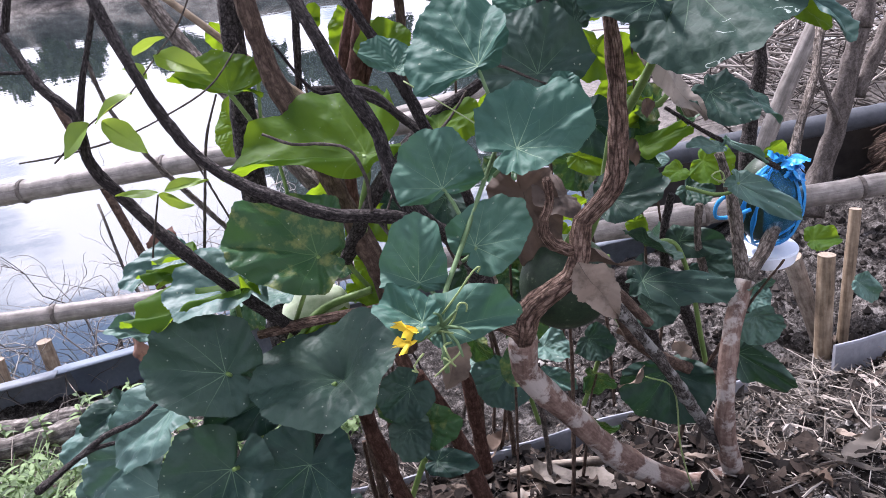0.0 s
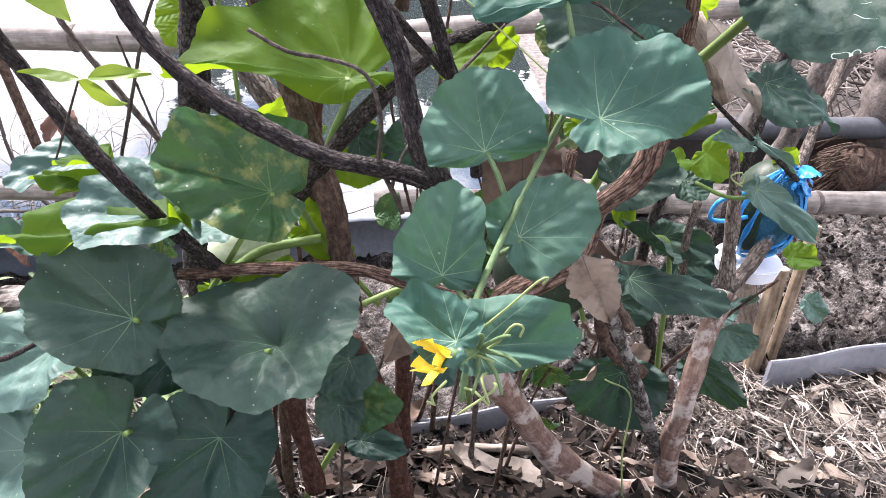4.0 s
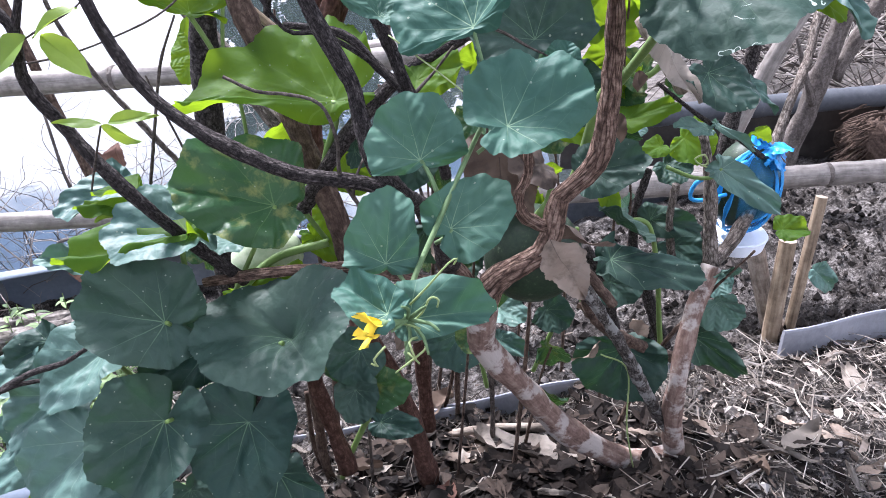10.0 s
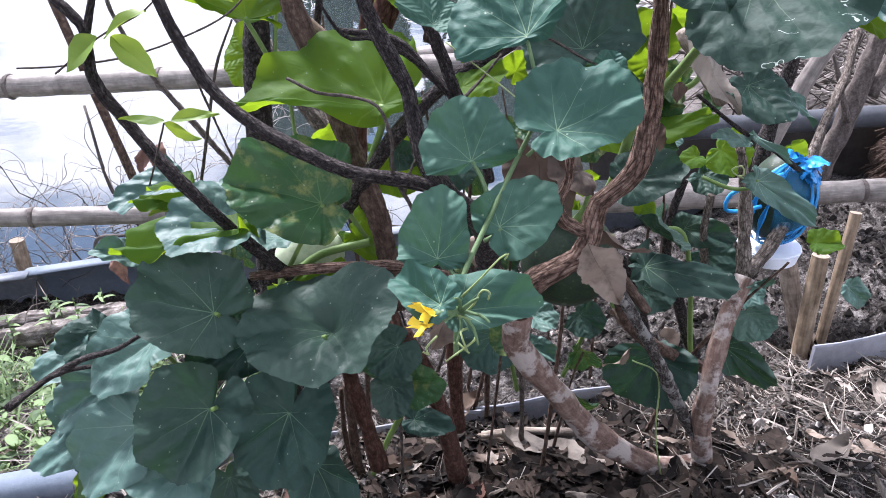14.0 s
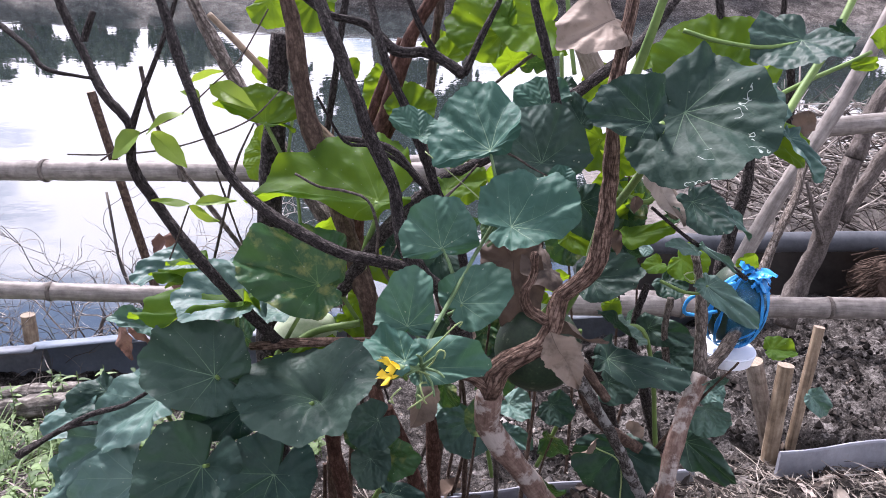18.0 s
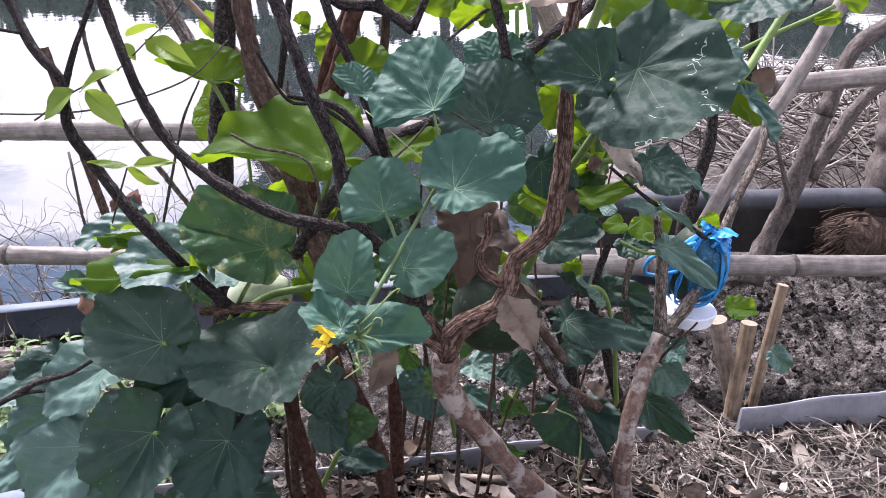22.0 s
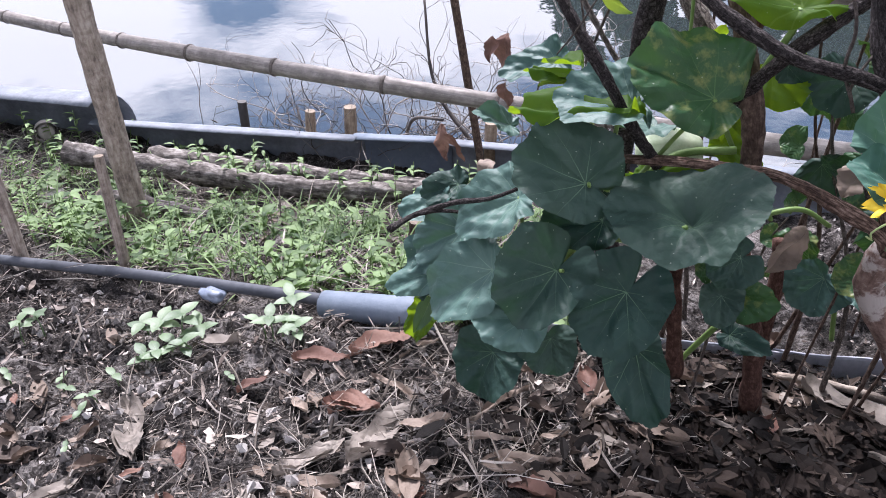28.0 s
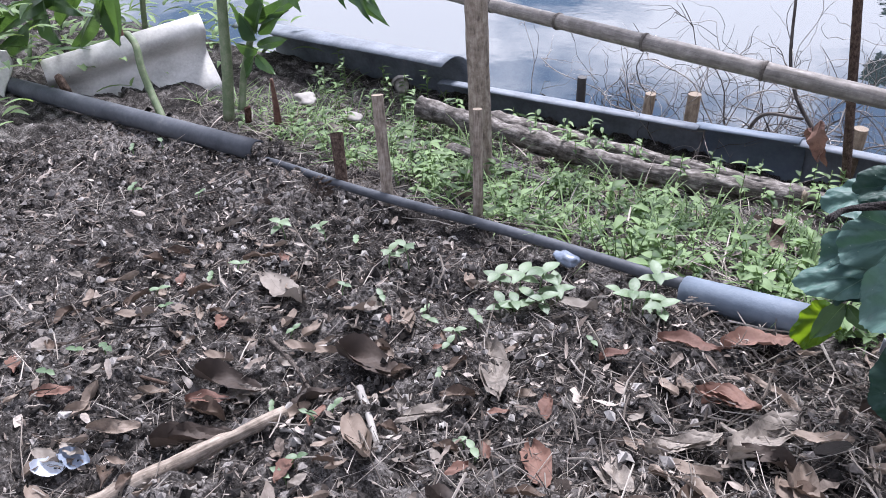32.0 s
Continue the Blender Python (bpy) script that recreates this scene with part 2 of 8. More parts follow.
        L(noise_of(nt, 26.0, 5, 0.7), haze.inputs[0])
        col = mix_col(nt, math_node(nt, "MULTIPLY", haze.outputs[0], 0.09), col, (.08, .105, .09))
    L(col, b.inputs["Base Color"])
    vor = node(nt, "ShaderNodeTexVoronoi", Scale=130.0)
    vor.feature = "DISTANCE_TO_EDGE"
    L(uvn.outputs["Object"], vor.inputs["Vector"])
    hgt = math_node(nt, "ADD", math_node(nt, "MULTIPLY", vor.outputs["Distance"], 0.8), math_node(nt, "MULTIPLY", grain, 0.3))
    if lines is not None:
        hgt = math_node(nt, "SUBTRACT", hgt, math_node(nt, "MULTIPLY", lines, 0.4))
    if pillow is not None:
        hgt = math_node(nt, "ADD", hgt, math_node(nt, "MULTIPLY", pillow, 0.85))
        hgt = math_node(nt, "ADD", hgt, math_node(nt, "MULTIPLY", noise_of(nt, 60.0, 3, 0.5), 0.6))
    bump_to(nt, b, hgt, 0.36 if pillow is not None else 0.34, 0.0022 if pillow is not None else 0.002)
    if trans:
        t = nt.nodes.new("ShaderNodeBsdfTranslucent")
        tcol = mix_col(nt, math_node(nt, "MULTIPLY", lines, 0.5), back, tuple(c * 0.6 for c in back)) if lines is not None else None
        if tcol is not None:
            tcol = mix_col(nt, math_node(nt, "MULTIPLY", v, 0.9), tuple(c * 0.45 for c in back), tcol)
            L(tcol, t.inputs["Color"])
        else:
            t.inputs["Color"].default_value = (*back, 1)
        mx = node(nt, "ShaderNodeMixShader", Fac=trans)
        L(b.outputs[0], mx.inputs[1]); L(t.outputs[0], mx.inputs[2])
        L(mx.outputs[0], nt.nodes["Material Output"].inputs["Surface"])


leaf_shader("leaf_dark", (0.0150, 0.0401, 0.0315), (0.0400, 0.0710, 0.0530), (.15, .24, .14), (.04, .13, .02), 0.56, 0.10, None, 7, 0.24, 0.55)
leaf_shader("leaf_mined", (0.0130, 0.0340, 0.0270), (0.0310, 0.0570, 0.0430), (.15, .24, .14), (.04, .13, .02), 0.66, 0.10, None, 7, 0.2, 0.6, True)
# blue-green leaf; the sky's sheen is mixed into its pale base colour
leaf_shader("leaf_blue_sheen", (0.0400, 0.0920, 0.0790), (0.0980, 0.1700, 0.1400), (.22, .32, .22), (.07, .20, .04), 0.56, 0.10, None, 7, 0.38, 0.5)
leaf_shader("leaf_melon", (0.0270, 0.0790, 0.0600), (0.0640, 0.1300, 0.0940), (.26, .37, .22), (.07, .20, .04), 0.62, 0.12, None, 7, 0.2, 0.55)
leaf_shader("leaf_mottled", (0.0118, 0.0496, 0.0189), (0.0354, 0.0897, 0.0307), (.14, .22, .08), (.10, .22, .03), 0.45, 0.15, (.19, .20, .06), 7, 0.28, 0.4)
leaf_shader("leaf_young", (.028, .075, .010), (.075, .155, .018), (.20, .30, .07), (.30, .47, .012), 0.6, 0.50, None, 7, 0.15)
leaf_shader("leaf_lime", (.12, .22, .02), (.20, .30, .035), (.32, .42, .10), (.40, .54, .05), 0.5, 0.45, None, 1)
leaf_shader("leaf_weed", (.020, .052, .020), (.21, .30, .14), (.24, .34, .14), (.34, .50, .12), 0.55, 0.36, None, "island", 0.22)
leaf_shader("leaf_stalk", (.02, .055, .018), (.07, .13, .045), (.2, .3, .12), (.16, .30, .05), 0.45, 0.25, None, 1, 0.4)
surface("stalk_grey", [(.3, (.075, .11, .055)), (.5, (.13, .165, .09)), (.7, (.22, .23, .16))], 30, 0.6, 200, .3)
leaf_shader("leaf_sprout", (.075, .125, .062), (.17, .24, .13), (.3, .42, .2), (.35, .5, .12), 0.5, 0.25, None, 1)
for nm, lo, hi in (("dead_tan", (.15, .115, .090), (.32, .26, .21)), ("dead_dark", (.030, .022, .018), (.10, .075, .060)), ("dead_grey", (.15, .13, .11), (.32, .28, .24)),
                   ("dead_brown", (.065, .044, .032), (.16, .115, .085)), ("dead_orange", (.10, .050, .037), (.25, .145, .108))):
    leaf_shader(nm, lo, hi, tuple(c * .6 for c in lo), hi, 0.7, 0.12, tuple(c * .45 for c in lo), 1, 0.3, 0.9)

bark("bark_peel", (.085, .055, .046), (.16, .108, .088), (.24, .185, .155), 26, bump=.32, patches=(.33, .295, .27), along=6, cracks=.25, patch=26.0)
bark("bark_rough", (.040, .026, .020), (.13, .085, .066), (.29, .21, .17), 40, bump=1.0, along=9)
bark("bark_grey", (.06, .05, .043), (.155, .13, .112), (.30, .265, .235), 40, bump=.8)
bark("bark_lichen", (.018, .016, .015), (.06, .053, .048), (.16, .15, .14), 60, bump=.6, patches=(.22, .22, .21))
bark("bark_dark", (.010, .0085, .008), (.042, .036, .035), (.125, .110, .105), 90, bump=.8, cracks=.7, along=34)
bark("bark_tree", (.045, .038, .034), (.095, .082, .074), (.17, .15, .138), 40, bump=.4, cracks=.3, along=8)
bark("bark_twig", (.03, .025, .022), (.08, .067, .058), (.17, .145, .125), 60, bump=.5, cracks=.3)
bark("bark_red", (.026, .013, .010), (.062, .032, .024), (.125, .072, .056), 25, bump=.4, cracks=.4)
bark("bark_brown", (.03, .020, .016), (.078, .054, .042), (.15, .11, .088), 25, bump=.5, cracks=.4)
bark("bark_pale", (.12, .098, .08), (.25, .208, .17), (.38, .335, .285), 14, bump=.4, cracks=.3, along=5)
bark("wood_cut", (.14, .11, .082), (.25, .205, .16), (.36, .31, .255), 60, bump=.3, cracks=0)
bark("bamboo", (.11, .099, .090), (.20, .182, .166), (.32, .295, .272), 9, bump=.15, rough=.5, cracks=0, along=4)
bark("bamboo_joint", (.05, .043, .038), (.12, .105, .095), (.22, .20, .18), 9, bump=.4, rough=.7, cracks=0)
bark("cane", (.10, .074, .050), (.205, .155, .108), (.31, .25, .18), 12, bump=.25, rough=.6, cracks=0, along=4)
bark("log_bark", (.03, .027, .025), (.13, .116, .105), (.34, .315, .29), 9, bump=.9, cracks=.25, along=5)
surface("stem_green", [(.3, (.085, .15, .042)), (.7, (.16, .24, .07))], 30, 0.5, 200, .25)
surface("stem_hairy", [(.3, (.07, .125, .055)), (.7, (.13, .20, .09))], 40, 0.6, 300, .4)
surface("tendril", [(.3, (.16, .23, .085)), (.7, (.27, .32, .14))], 30, 0.5, 200, .1)
surface("petal", [(.3, (.72, .48, .02)), (.7, (.85, .66, .06))], 60, 0.6, 200, .2)
surface("gourd_skin", [(.35, (.012, .024, .015)), (.60, (.024, .042, .023)), (.68, (.10, .12, .08))], 55, 0.5, 220, .15, spec=.25)
surface("melon_skin", [(.35, (.25, .33, .20)), (.65, (.45, .50, .36))], 26, 0.55, 160, .25)
surface("net_blue", [(.3, (.01, .14, .42)), (.7, (.05, .34, .70))], 60, 0.3, 300, .3)


def bag_film():
    m, nt, b, L = shader("bag_film", 0.18, 0.5)
    L(ramp_of(nt, [(.3, (.02, .17, .42)), (.7, (.06, .32, .62))]).outputs[0], b.inputs["Base Color"])
    clear = nt.nodes.new("ShaderNodeBsdfTransparent")
    clear.inputs["Color"].default_value = (.62, .84, .97, 1)
    mx = node(nt, "ShaderNodeMixShader")
    thick = ramp_of(nt, [(.40, (.04, .04, .04)), (.66, (.40, .40, .40))])
    L(noise_of(nt, 45, 4, .6), thick.inputs[0])
    L(thick.outputs[0], mx.inputs[0])
    L(clear.outputs[0], mx.inputs[1]); L(b.outputs[0], mx.inputs[2])
    L(mx.outputs[0], nt.nodes["Material Output"].inputs["Surface"])
    bump_to(nt, b, noise_of(nt, 70, 4, .6), .6, .004)


bag_film()
surface("white_plastic", [(.3, (.62, .67, .76)), (.7, (.80, .83, .88))], 12, 0.35, 200, .05)
surface("pvc_dark", [(.3, (.085, .096, .112)), (.6, (.19, .21, .24)), (.75, (.30, .295, .285))], 9, 0.6, 70, .3)
surface("pvc_black", [(.3, (.034, .038, .045)), (.6, (.080, .086, .098)), (.78, (.17, .165, .158))], 9, 0.6, 70, .3)
surface("pvc_blue", [(.3, (.09, .115, .15)), (.6, (.15, .18, .22)), (.78, (.22, .215, .21))], 8, 0.6, 80, .3)
surface("pvc_pale", [(.3, (.16, .165, .19)), (.6, (.29, .30, .335)), (.78, (.22, .20, .18))], 8, 0.6, 80, .3)
surface("cement", [(.3, (.30, .29, .27)), (.55, (.50, .49, .465)), (.75, (.66, .65, .63))], 7, 0.85, 90, .35)
# black pipe plastic; also colours the panel that stands for shade
surface("black_plastic_and_shade", [(.3, (.016, .015, .015)), (.7, (.065, .058, .053))], 8, 0.5, 50, .3)
surface("clear_film", [(.3, (.12, .15, .20)), (.7, (.28, .31, .37))], 20, 0.2, 90, .4)
surface("twig_dead", [(.2, (.036, .030, .027)), (.5, (.13, .113, .10)), (.85, (.37, .335, .305))], 8, 0.8, 90, .4, island=.9)
surface("straw", [(.12, (.034, .029, .025)), (.45, (.16, .138, .118)), (.90, (.42, .38, .335))], 20, 0.8, 150, .3, spec=.12, island=.9)
surface("crumb", [(.12, (.008, .0072, .0065)), (.46, (.072, .064, .059)), (.76, (.23, .21, .195)), (.99, (.42, .40, .375))], 30, 0.9, 200, .5, island=.9)
surface("chips", [(.08, (.013, .011, .0098)), (.40, (.075, .060, .051)), (.74, (.22, .185, .158)), (.99, (.40, .355, .315))], 20, 0.88, 150, .4, spec=.09, island=1.0)
# rotting leaves, with the shade under the shrub put into the dark colour
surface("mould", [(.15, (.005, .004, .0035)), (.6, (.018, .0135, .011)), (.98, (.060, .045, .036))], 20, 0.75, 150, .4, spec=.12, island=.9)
surface("clod", [(.12, (.008, .007, .006)), (.5, (.032, .028, .025)), (.95, (.10, .088, .080))], 30, 0.9, 200, .5, spec=.08, island=.7)
surface("stone_pale", [(.3, (.20, .185, .17)), (.7, (.36, .34, .315))], 10, 0.8, 90, .4)
surface("far_foliage", [(.3, (.014, .026, .012)), (.7, (.045, .068, .030))], .6, 0.7, 9, .2, island=.8)


def soil():
    m, nt, b, L = shader("soil", 0.95, 0.08)
    broad = noise_of(nt, 2.6, 6, .6)
    mid = noise_of(nt, 24, 6, .65)
    fine = noise_of(nt, 170, 4, .7)
    r = ramp_of(nt, [(.40, (.006, .0054, .005)), (.5, (.060, .054, .050)), (.61, (.30, .278, .262))])
    v = math_node(nt, "ADD", math_node(nt, "MULTIPLY", broad, .24), math_node(nt, "ADD", math_node(nt, "MULTIPLY", mid, .42), math_node(nt, "MULTIPLY", fine, .34)))
    L(v, r.inputs[0])
    L(r.outputs[0], b.inputs["Base Color"])
    bump_to(nt, b, math_node(nt, "ADD", mid, fine), 1.0, 0.012)


def water_shader():
    m, nt, b, L = shader("water", 0.02, 0.5)
    n = noise_of(nt, 0.5, 3, .5)
    r = ramp_of(nt, [(.3, (.026, .035, .036)), (.7, (.034, .045, .046))])
    L(n, r.inputs[0])
    L(r.outputs[0], b.inputs["Base Color"])
    b.inputs["IOR"].default_value = 3.5
    rip = noise_of(nt, 3.0, 3, .5)
    bump_to(nt, b, rip, 0.03, 0.05)


soil()
water_shader()

# ---- building helpers ----
RNG = random.Random(7)
NPR = np.random.RandomState(5)


def mesh_of(name, verts, faces, material, uvs=None, smooth=True):
    me = bpy.data.meshes.new(name)
    me.from_pydata([tuple(v) for v in verts], [], [tuple(f) for f in faces])
    if uvs is not None:
        lay = me.uv_layers.new(name="UVMap")
        idx = np.empty(len(me.loops), np.int32)
        me.loops.foreach_get("vertex_index", idx)
        lay.data.foreach_set("uv", np.asarray(uvs, np.float32)[idx].ravel())
    if smooth:
        me.polygons.foreach_set("use_smooth", np.ones(len(me.polygons), bool))
    me.materials.append(M[material])
    me.update()
    return me


def put(name, me, parent=None, label="", m=None):
    ob = new(name, me)
    if m is not None:
        ob.matrix_basis = m
    if parent is not None:
        ob.parent = parent
    if label:
        ob["label"] = label
    return ob


def part(name, bm, material, parent, label="", smooth=True):
    me = bpy.data.meshes.new(name)
    bm.to_mesh(me)
    bm.free()
    me.materials.append(M[material])
    if smooth:
        me.polygons.foreach_set("use_smooth", np.ones(len(me.polygons), bool))
    return put(name, me, parent, label)


def thing(name, label, category, group="", kind="", at=None):
    ob = new(name)
    ob.empty_display_size = 0.05
    if at is not None:
        ob.location = at
    return tagged(ob, label, category, group, kind)


def spline(points, step):
    """Catmull-Rom through the points, at about that step; returns places and the share of the way."""
    P = [np.array(p, float) for p in points]
    P = [2 * P[0] - P[1]] + P + [2 * P[-1] - P[-2]]
    out = []
    for i in range(1, len(P) - 2):
        n = max(2, int(np.linalg.norm(P[i + 1] - P[i]) / step))
        for k in range(n):
            t = k / n
            out.append(0.5 * (2 * P[i] + (P[i + 1] - P[i - 1]) * t + (2 * P[i - 1] - 5 * P[i] + 4 * P[i + 1] - P[i + 2]) * t * t
                              + (3 * P[i] - P[i - 1] - 3 * P[i + 1] + P[i + 2]) * t ** 3))
    out.append(P[-2])
    return np.array(out)


def sweep(path, radii, sides, rough=0.0, knots=0.0, rng=None):
    """Rings along a path: vertices, faces and uvs (u round the limb, v along it in metres)."""
    rng = rng or NPR
    n = len(path)
    tang = np.gradient(path, axis=0)
    tang /= np.linalg.norm(tang, axis=1)[:, None] + 1e-9
    ref = np.array((0.31, 0.2, 0.93))
    verts, uvs = [], []
    dist = np.concatenate([[0], np.cumsum(np.linalg.norm(np.diff(path, axis=0), axis=1))])
    phase = rng.rand(4) * 6.28
    ang = np.linspace(0, 2 * np.pi, sides, endpoint=False)
    lump = 1 + rough * (rng.rand(n, sides) - 0.5)
    a = None
    for i in range(n):
        if a is None:
            a = np.cross(tang[i], ref)
        a = a - tang[i] * (a @ tang[i])
        a /= np.linalg.norm(a) + 1e-9
        b = np.cross(tang[i], a)
        r = radii[i] * (1 + knots * math.sin(dist[i] * 41 + phase[0]) * math.sin(dist[i] * 17 + phase[1]))
        ring = path[i] + (np.cos(ang)[:, None] * a + np.sin(ang)[:, None] * b) * (r * lump[i])[:, None]
        verts.append(ring)
        uvs += [(k / sides, dist[i]) for k in range(sides)]
    faces = [(i * sides + k, i * sides + (k + 1) % sides, (i + 1) * sides + (k + 1) % sides, (i + 1) * sides + k) for i in range(n - 1) for k in range(sides)]
    faces += [tuple(range(sides - 1, -1, -1)), tuple((n - 1) * sides + k for k in range(sides))]
    return np.concatenate(verts), faces, uvs


def tube(parent, name, material, r0, r1, *points, label=""):
    """A limb, stem or petiole through the points, tapering from r0 to r1."""
    step = max(0.006, min(0.03, r0 * 1.2))
    path = spline(points, step)
    s = np.linspace(0, 1, len(path))
    wood = material.startswith(("bark", "log"))
    if wood:
        path = path + (NPR.rand(*path.shape) - 0.5) * min(r0, 0.02) * 0.12
    radii = r0 + (r1 - r0) * s
    big = max(r0, r1)
    v, f, uv = sweep(path, radii, 18 if big > 0.011 else (10 if big > 0.004 else 6), (0.13 if material in ("bark_peel", "bark_dark", "bark_red") else 0.26) if wood else 0.04, 0.14 if wood else 0.02)
    return put(name, mesh_of(name, v, f, material, uv), parent, label)


VEINS = np.array((0, .62, -.62, 1.25, -1.25, 2.0, -2.0))


def leaf(parent, name, material, back, cup, origin, tip, side, other=1.0, label="", sinus=None, funnel=0.05, fold=0.18):
    """One blade. origin: where the petiole meets it; tip: the far end of the midrib; side: the edge at its widest;
    other: the share of that width on the other side; sinus: depth of the slit behind the petiole; funnel: how far the middle is drawn in; fold: how far the halves rise from the midrib."""
    O, T, S = (np.array(p, float) for p in (origin, tip, side))
    u = T - O
    Ln = np.linalg.norm(u)
    u /= Ln
    v = S - O
    v = v - u * (v @ u)
    Wd = np.linalg.norm(v)
    v /= Wd
    n = np.cross(u, v)
    wl, wr = Wd, Wd * other
    if n @ np.array((0.1, -0.8, 0.6)) < 0:
        n, v, wl, wr = -n, -v, wr, wl
    rng = np.random.RandomState(int(abs(O[0] * 7919 + O[2] * 104729 + Ln * 1e5)) % 99991)
    big = max(Ln, Wd)
    rings, seg = (18, 160) if big > 0.055 else ((12, 96) if big > 0.035 else (6, 40))
    th = np.linspace(-math.pi, math.pi, seg, endpoint=False)
    ph = rng.rand(12) * 6.28
    c, s = np.cos(th), np.sin(th)
    round_leaf = back > 0
    dead = cup < -0.12
    if round_leaf:
        fwd = np.where(c > 0, np.abs(c) ** 0.92, -np.abs(c) ** 0.92 * max(back, 0.02))
        broad = np.sign(s) * np.abs(s) ** 0.86
        gap = np.abs(np.angle(np.exp(1j * (th[:, None] - VEINS)))).min(1)
        edge = 1 + 0.055 * (np.exp(-(gap / 0.17) ** 2) - 0.5) + 0.028 * np.sin(2 * th + ph[6]) + 0.024 * np.sin(3 * th + ph[0]) + 0.012 * np.sin(7 * th + ph[1])
        if seg > 40:
            saw = (th * (26 if seg > 100 else 15) / 3.1416 + 0.35 * np.sin(5 * th + ph[2])) % 1.0
            edge = edge + 0.017 * (np.abs(saw - 0.35) * 2 - 0.5) + 0.008 * (rng.rand(seg) - 0.5)
        depth = sinus if sinus is not None else (0.5 if back < 0.5 else 0.72)
        edge = edge * (1 - depth * np.exp(-((np.abs(th) - math.pi) / 0.10) ** 2))
        ox, oy = Ln * fwd * edge, np.where(broad > 0, wl, wr) * broad * edge
    else:
        t = (c + 1) / 2
        wide = np.sin(np.pi * t ** 0.85) ** 0.9 * (1 - 0.25 * t)
        ragged = 1 + 0.04 * np.sin(9 * th + ph[0]) + (0.05 * np.sin(17 * th + ph[1]) + 0.08 * (rng.rand(seg) - 0.5) if dead else 0)
        ox, oy = Ln * t, np.sign(s) * Wd * wide * ragged
    rho = np.concatenate([[0.0], np.linspace(0.06, 1, rings)])[:, None]
    if round_leaf:
        x, y = ox * rho, oy * rho
    else:
        x, y = ox + 0 * rho, oy * rho
    rr = np.hypot(x, y) / Ln
    z = cup * Ln * rr * rr * 0.9
    if round_leaf:
        at = np.arctan2(y, x)
        d = np.abs(np.angle(np.exp(1j * (at[..., None] - VEINS)))).min(-1)
        z = z + 0.044 * Ln * (1 - np.exp(-(d * rr / 0.10) ** 2)) * np.minimum(1, rr * 2.5)
        z = z + Ln * rho ** 2.5 * (0.055 * np.sin(4 * th + ph[3]) + 0.04 * np.sin(7 * th + ph[4]) + 0.022 * np.sin(13 * th + ph[1]))
        z = z + Ln * rr * (0.09 * np.sin(2 * th + ph[5]) + fold * np.abs(s)) + 0.016 * Ln * np.sin(7 * x / Ln + ph[2]) * np.sin(6 * y / Ln + ph[0])
        if seg > 40:
            z = z + Ln * np.minimum(1, rr * 2) * (0.011 * np.sin(17 * x / Ln + 2 * np.sin(9 * y / Ln + ph[7]) + ph[4]) * np.sin(19 * y / Ln + ph[1])
                                                  + 0.008 * np.sin(29 * x / Ln + ph[8]) * np.sin(31 * y / Ln + 2 * np.sin(11 * x / Ln) + ph[9]))
        z = z - 0.16 * Ln * np.maximum(0.0, rho - 0.75) * (1.2 + np.sin(3 * th + ph[0]))
        z = z + funnel * Ln * (1 - np.exp(-(rr / 0.34) ** 1.3))
    else:
        z = z + np.abs(y) / max(Wd, 1e-4) * (0.22 if not dead else 0.45 * abs(cup)) * Wd * 1.6
        z = z + 0.05 * Ln * np.sin(x / Ln * 5 + ph[3]) * rho * (1 + dead)
        if dead:
            rib = np.abs(((x / Ln * 9 - np.abs(y) / Ln * 7) % 1.0) - 0.5) * 2
            z = z + 0.05 * Ln * np.sin(x / Ln * 9 + y / Ln * 6 + ph[4]) + 0.012 * Ln * rib * rho + 0.02 * Ln * np.sin(19 * x / Ln + ph[5]) * rho ** 2
    P = O + x[..., None] * u + y[..., None] * v + z[..., None] * n
    U = np.stack([x / Ln, y / Ln], -1)
    if round_leaf:
        verts = np.concatenate([P[0, :1], P[1:].reshape(-1, 3)])
        uvs = np.concatenate([U[0, :1], U[1:].reshape(-1, 2)])
        faces = [(0, 1 + k, 1 + (k + 1) % seg) for k in range(seg)]
        first, loops = 1, rings - 1
    else:
        verts, uvs, faces, first, loops = P.reshape(-1, 3), U.reshape(-1, 2), [], 0, rings
    for k in range(loops):
        a0, b0 = first + k * seg, first + (k + 1) * seg
        faces += [(a0 + j, b0 + j, b0 + (j + 1) % seg, a0 + (j + 1) % seg) for j in range(seg)]
    return put(name, mesh_of(name, verts, faces, material, uvs), parent, label)


# ---- ground ----
def height(x, y):
    base = np.interp(x, [-3.4, -2.2, -1.6, -1.2, -.9, -.5, 0, .6, 1.3, 3], [-.45, -.36, -.305, -.235, -.185, -.135, -.115, -.095, -.06, 0])
    front = np.interp(x, [-2.4, -1.6, -1.1, -.5, 0], [-.15, -.11, -.05, -.16, -.2])
    s = np.interp(x, [-3, -1, 0, 1.3, 3], [-.30, -.32, -.30, -.14, -.08])
    d = y - .9
    g = base + np.where(d < 0, front * np.maximum(d, -1.5), s * d) + .035 * np.exp(-((x - .78) / .42) ** 2 - ((y - 1.08) / .15) ** 2)
    g = np.maximum(g, -.55)
    out = -.215 * (x + 1.4) + .977 * (y - 2.0)
    k = np.clip((out - .04) / .35, 0, 1)
    k = k * k * (3 - 2 * k) * np.interp(x, [0, 1.5], [1, .2])
    g = g * (1 - k) - 1.2 * k
    far = np.clip((y - 5) / 2, 0, 1)
    g = g * (1 - far) - 1.3 * far
    bank = np.clip((y - 27) / 3, 0, 1)
    return g + bank * 2.1


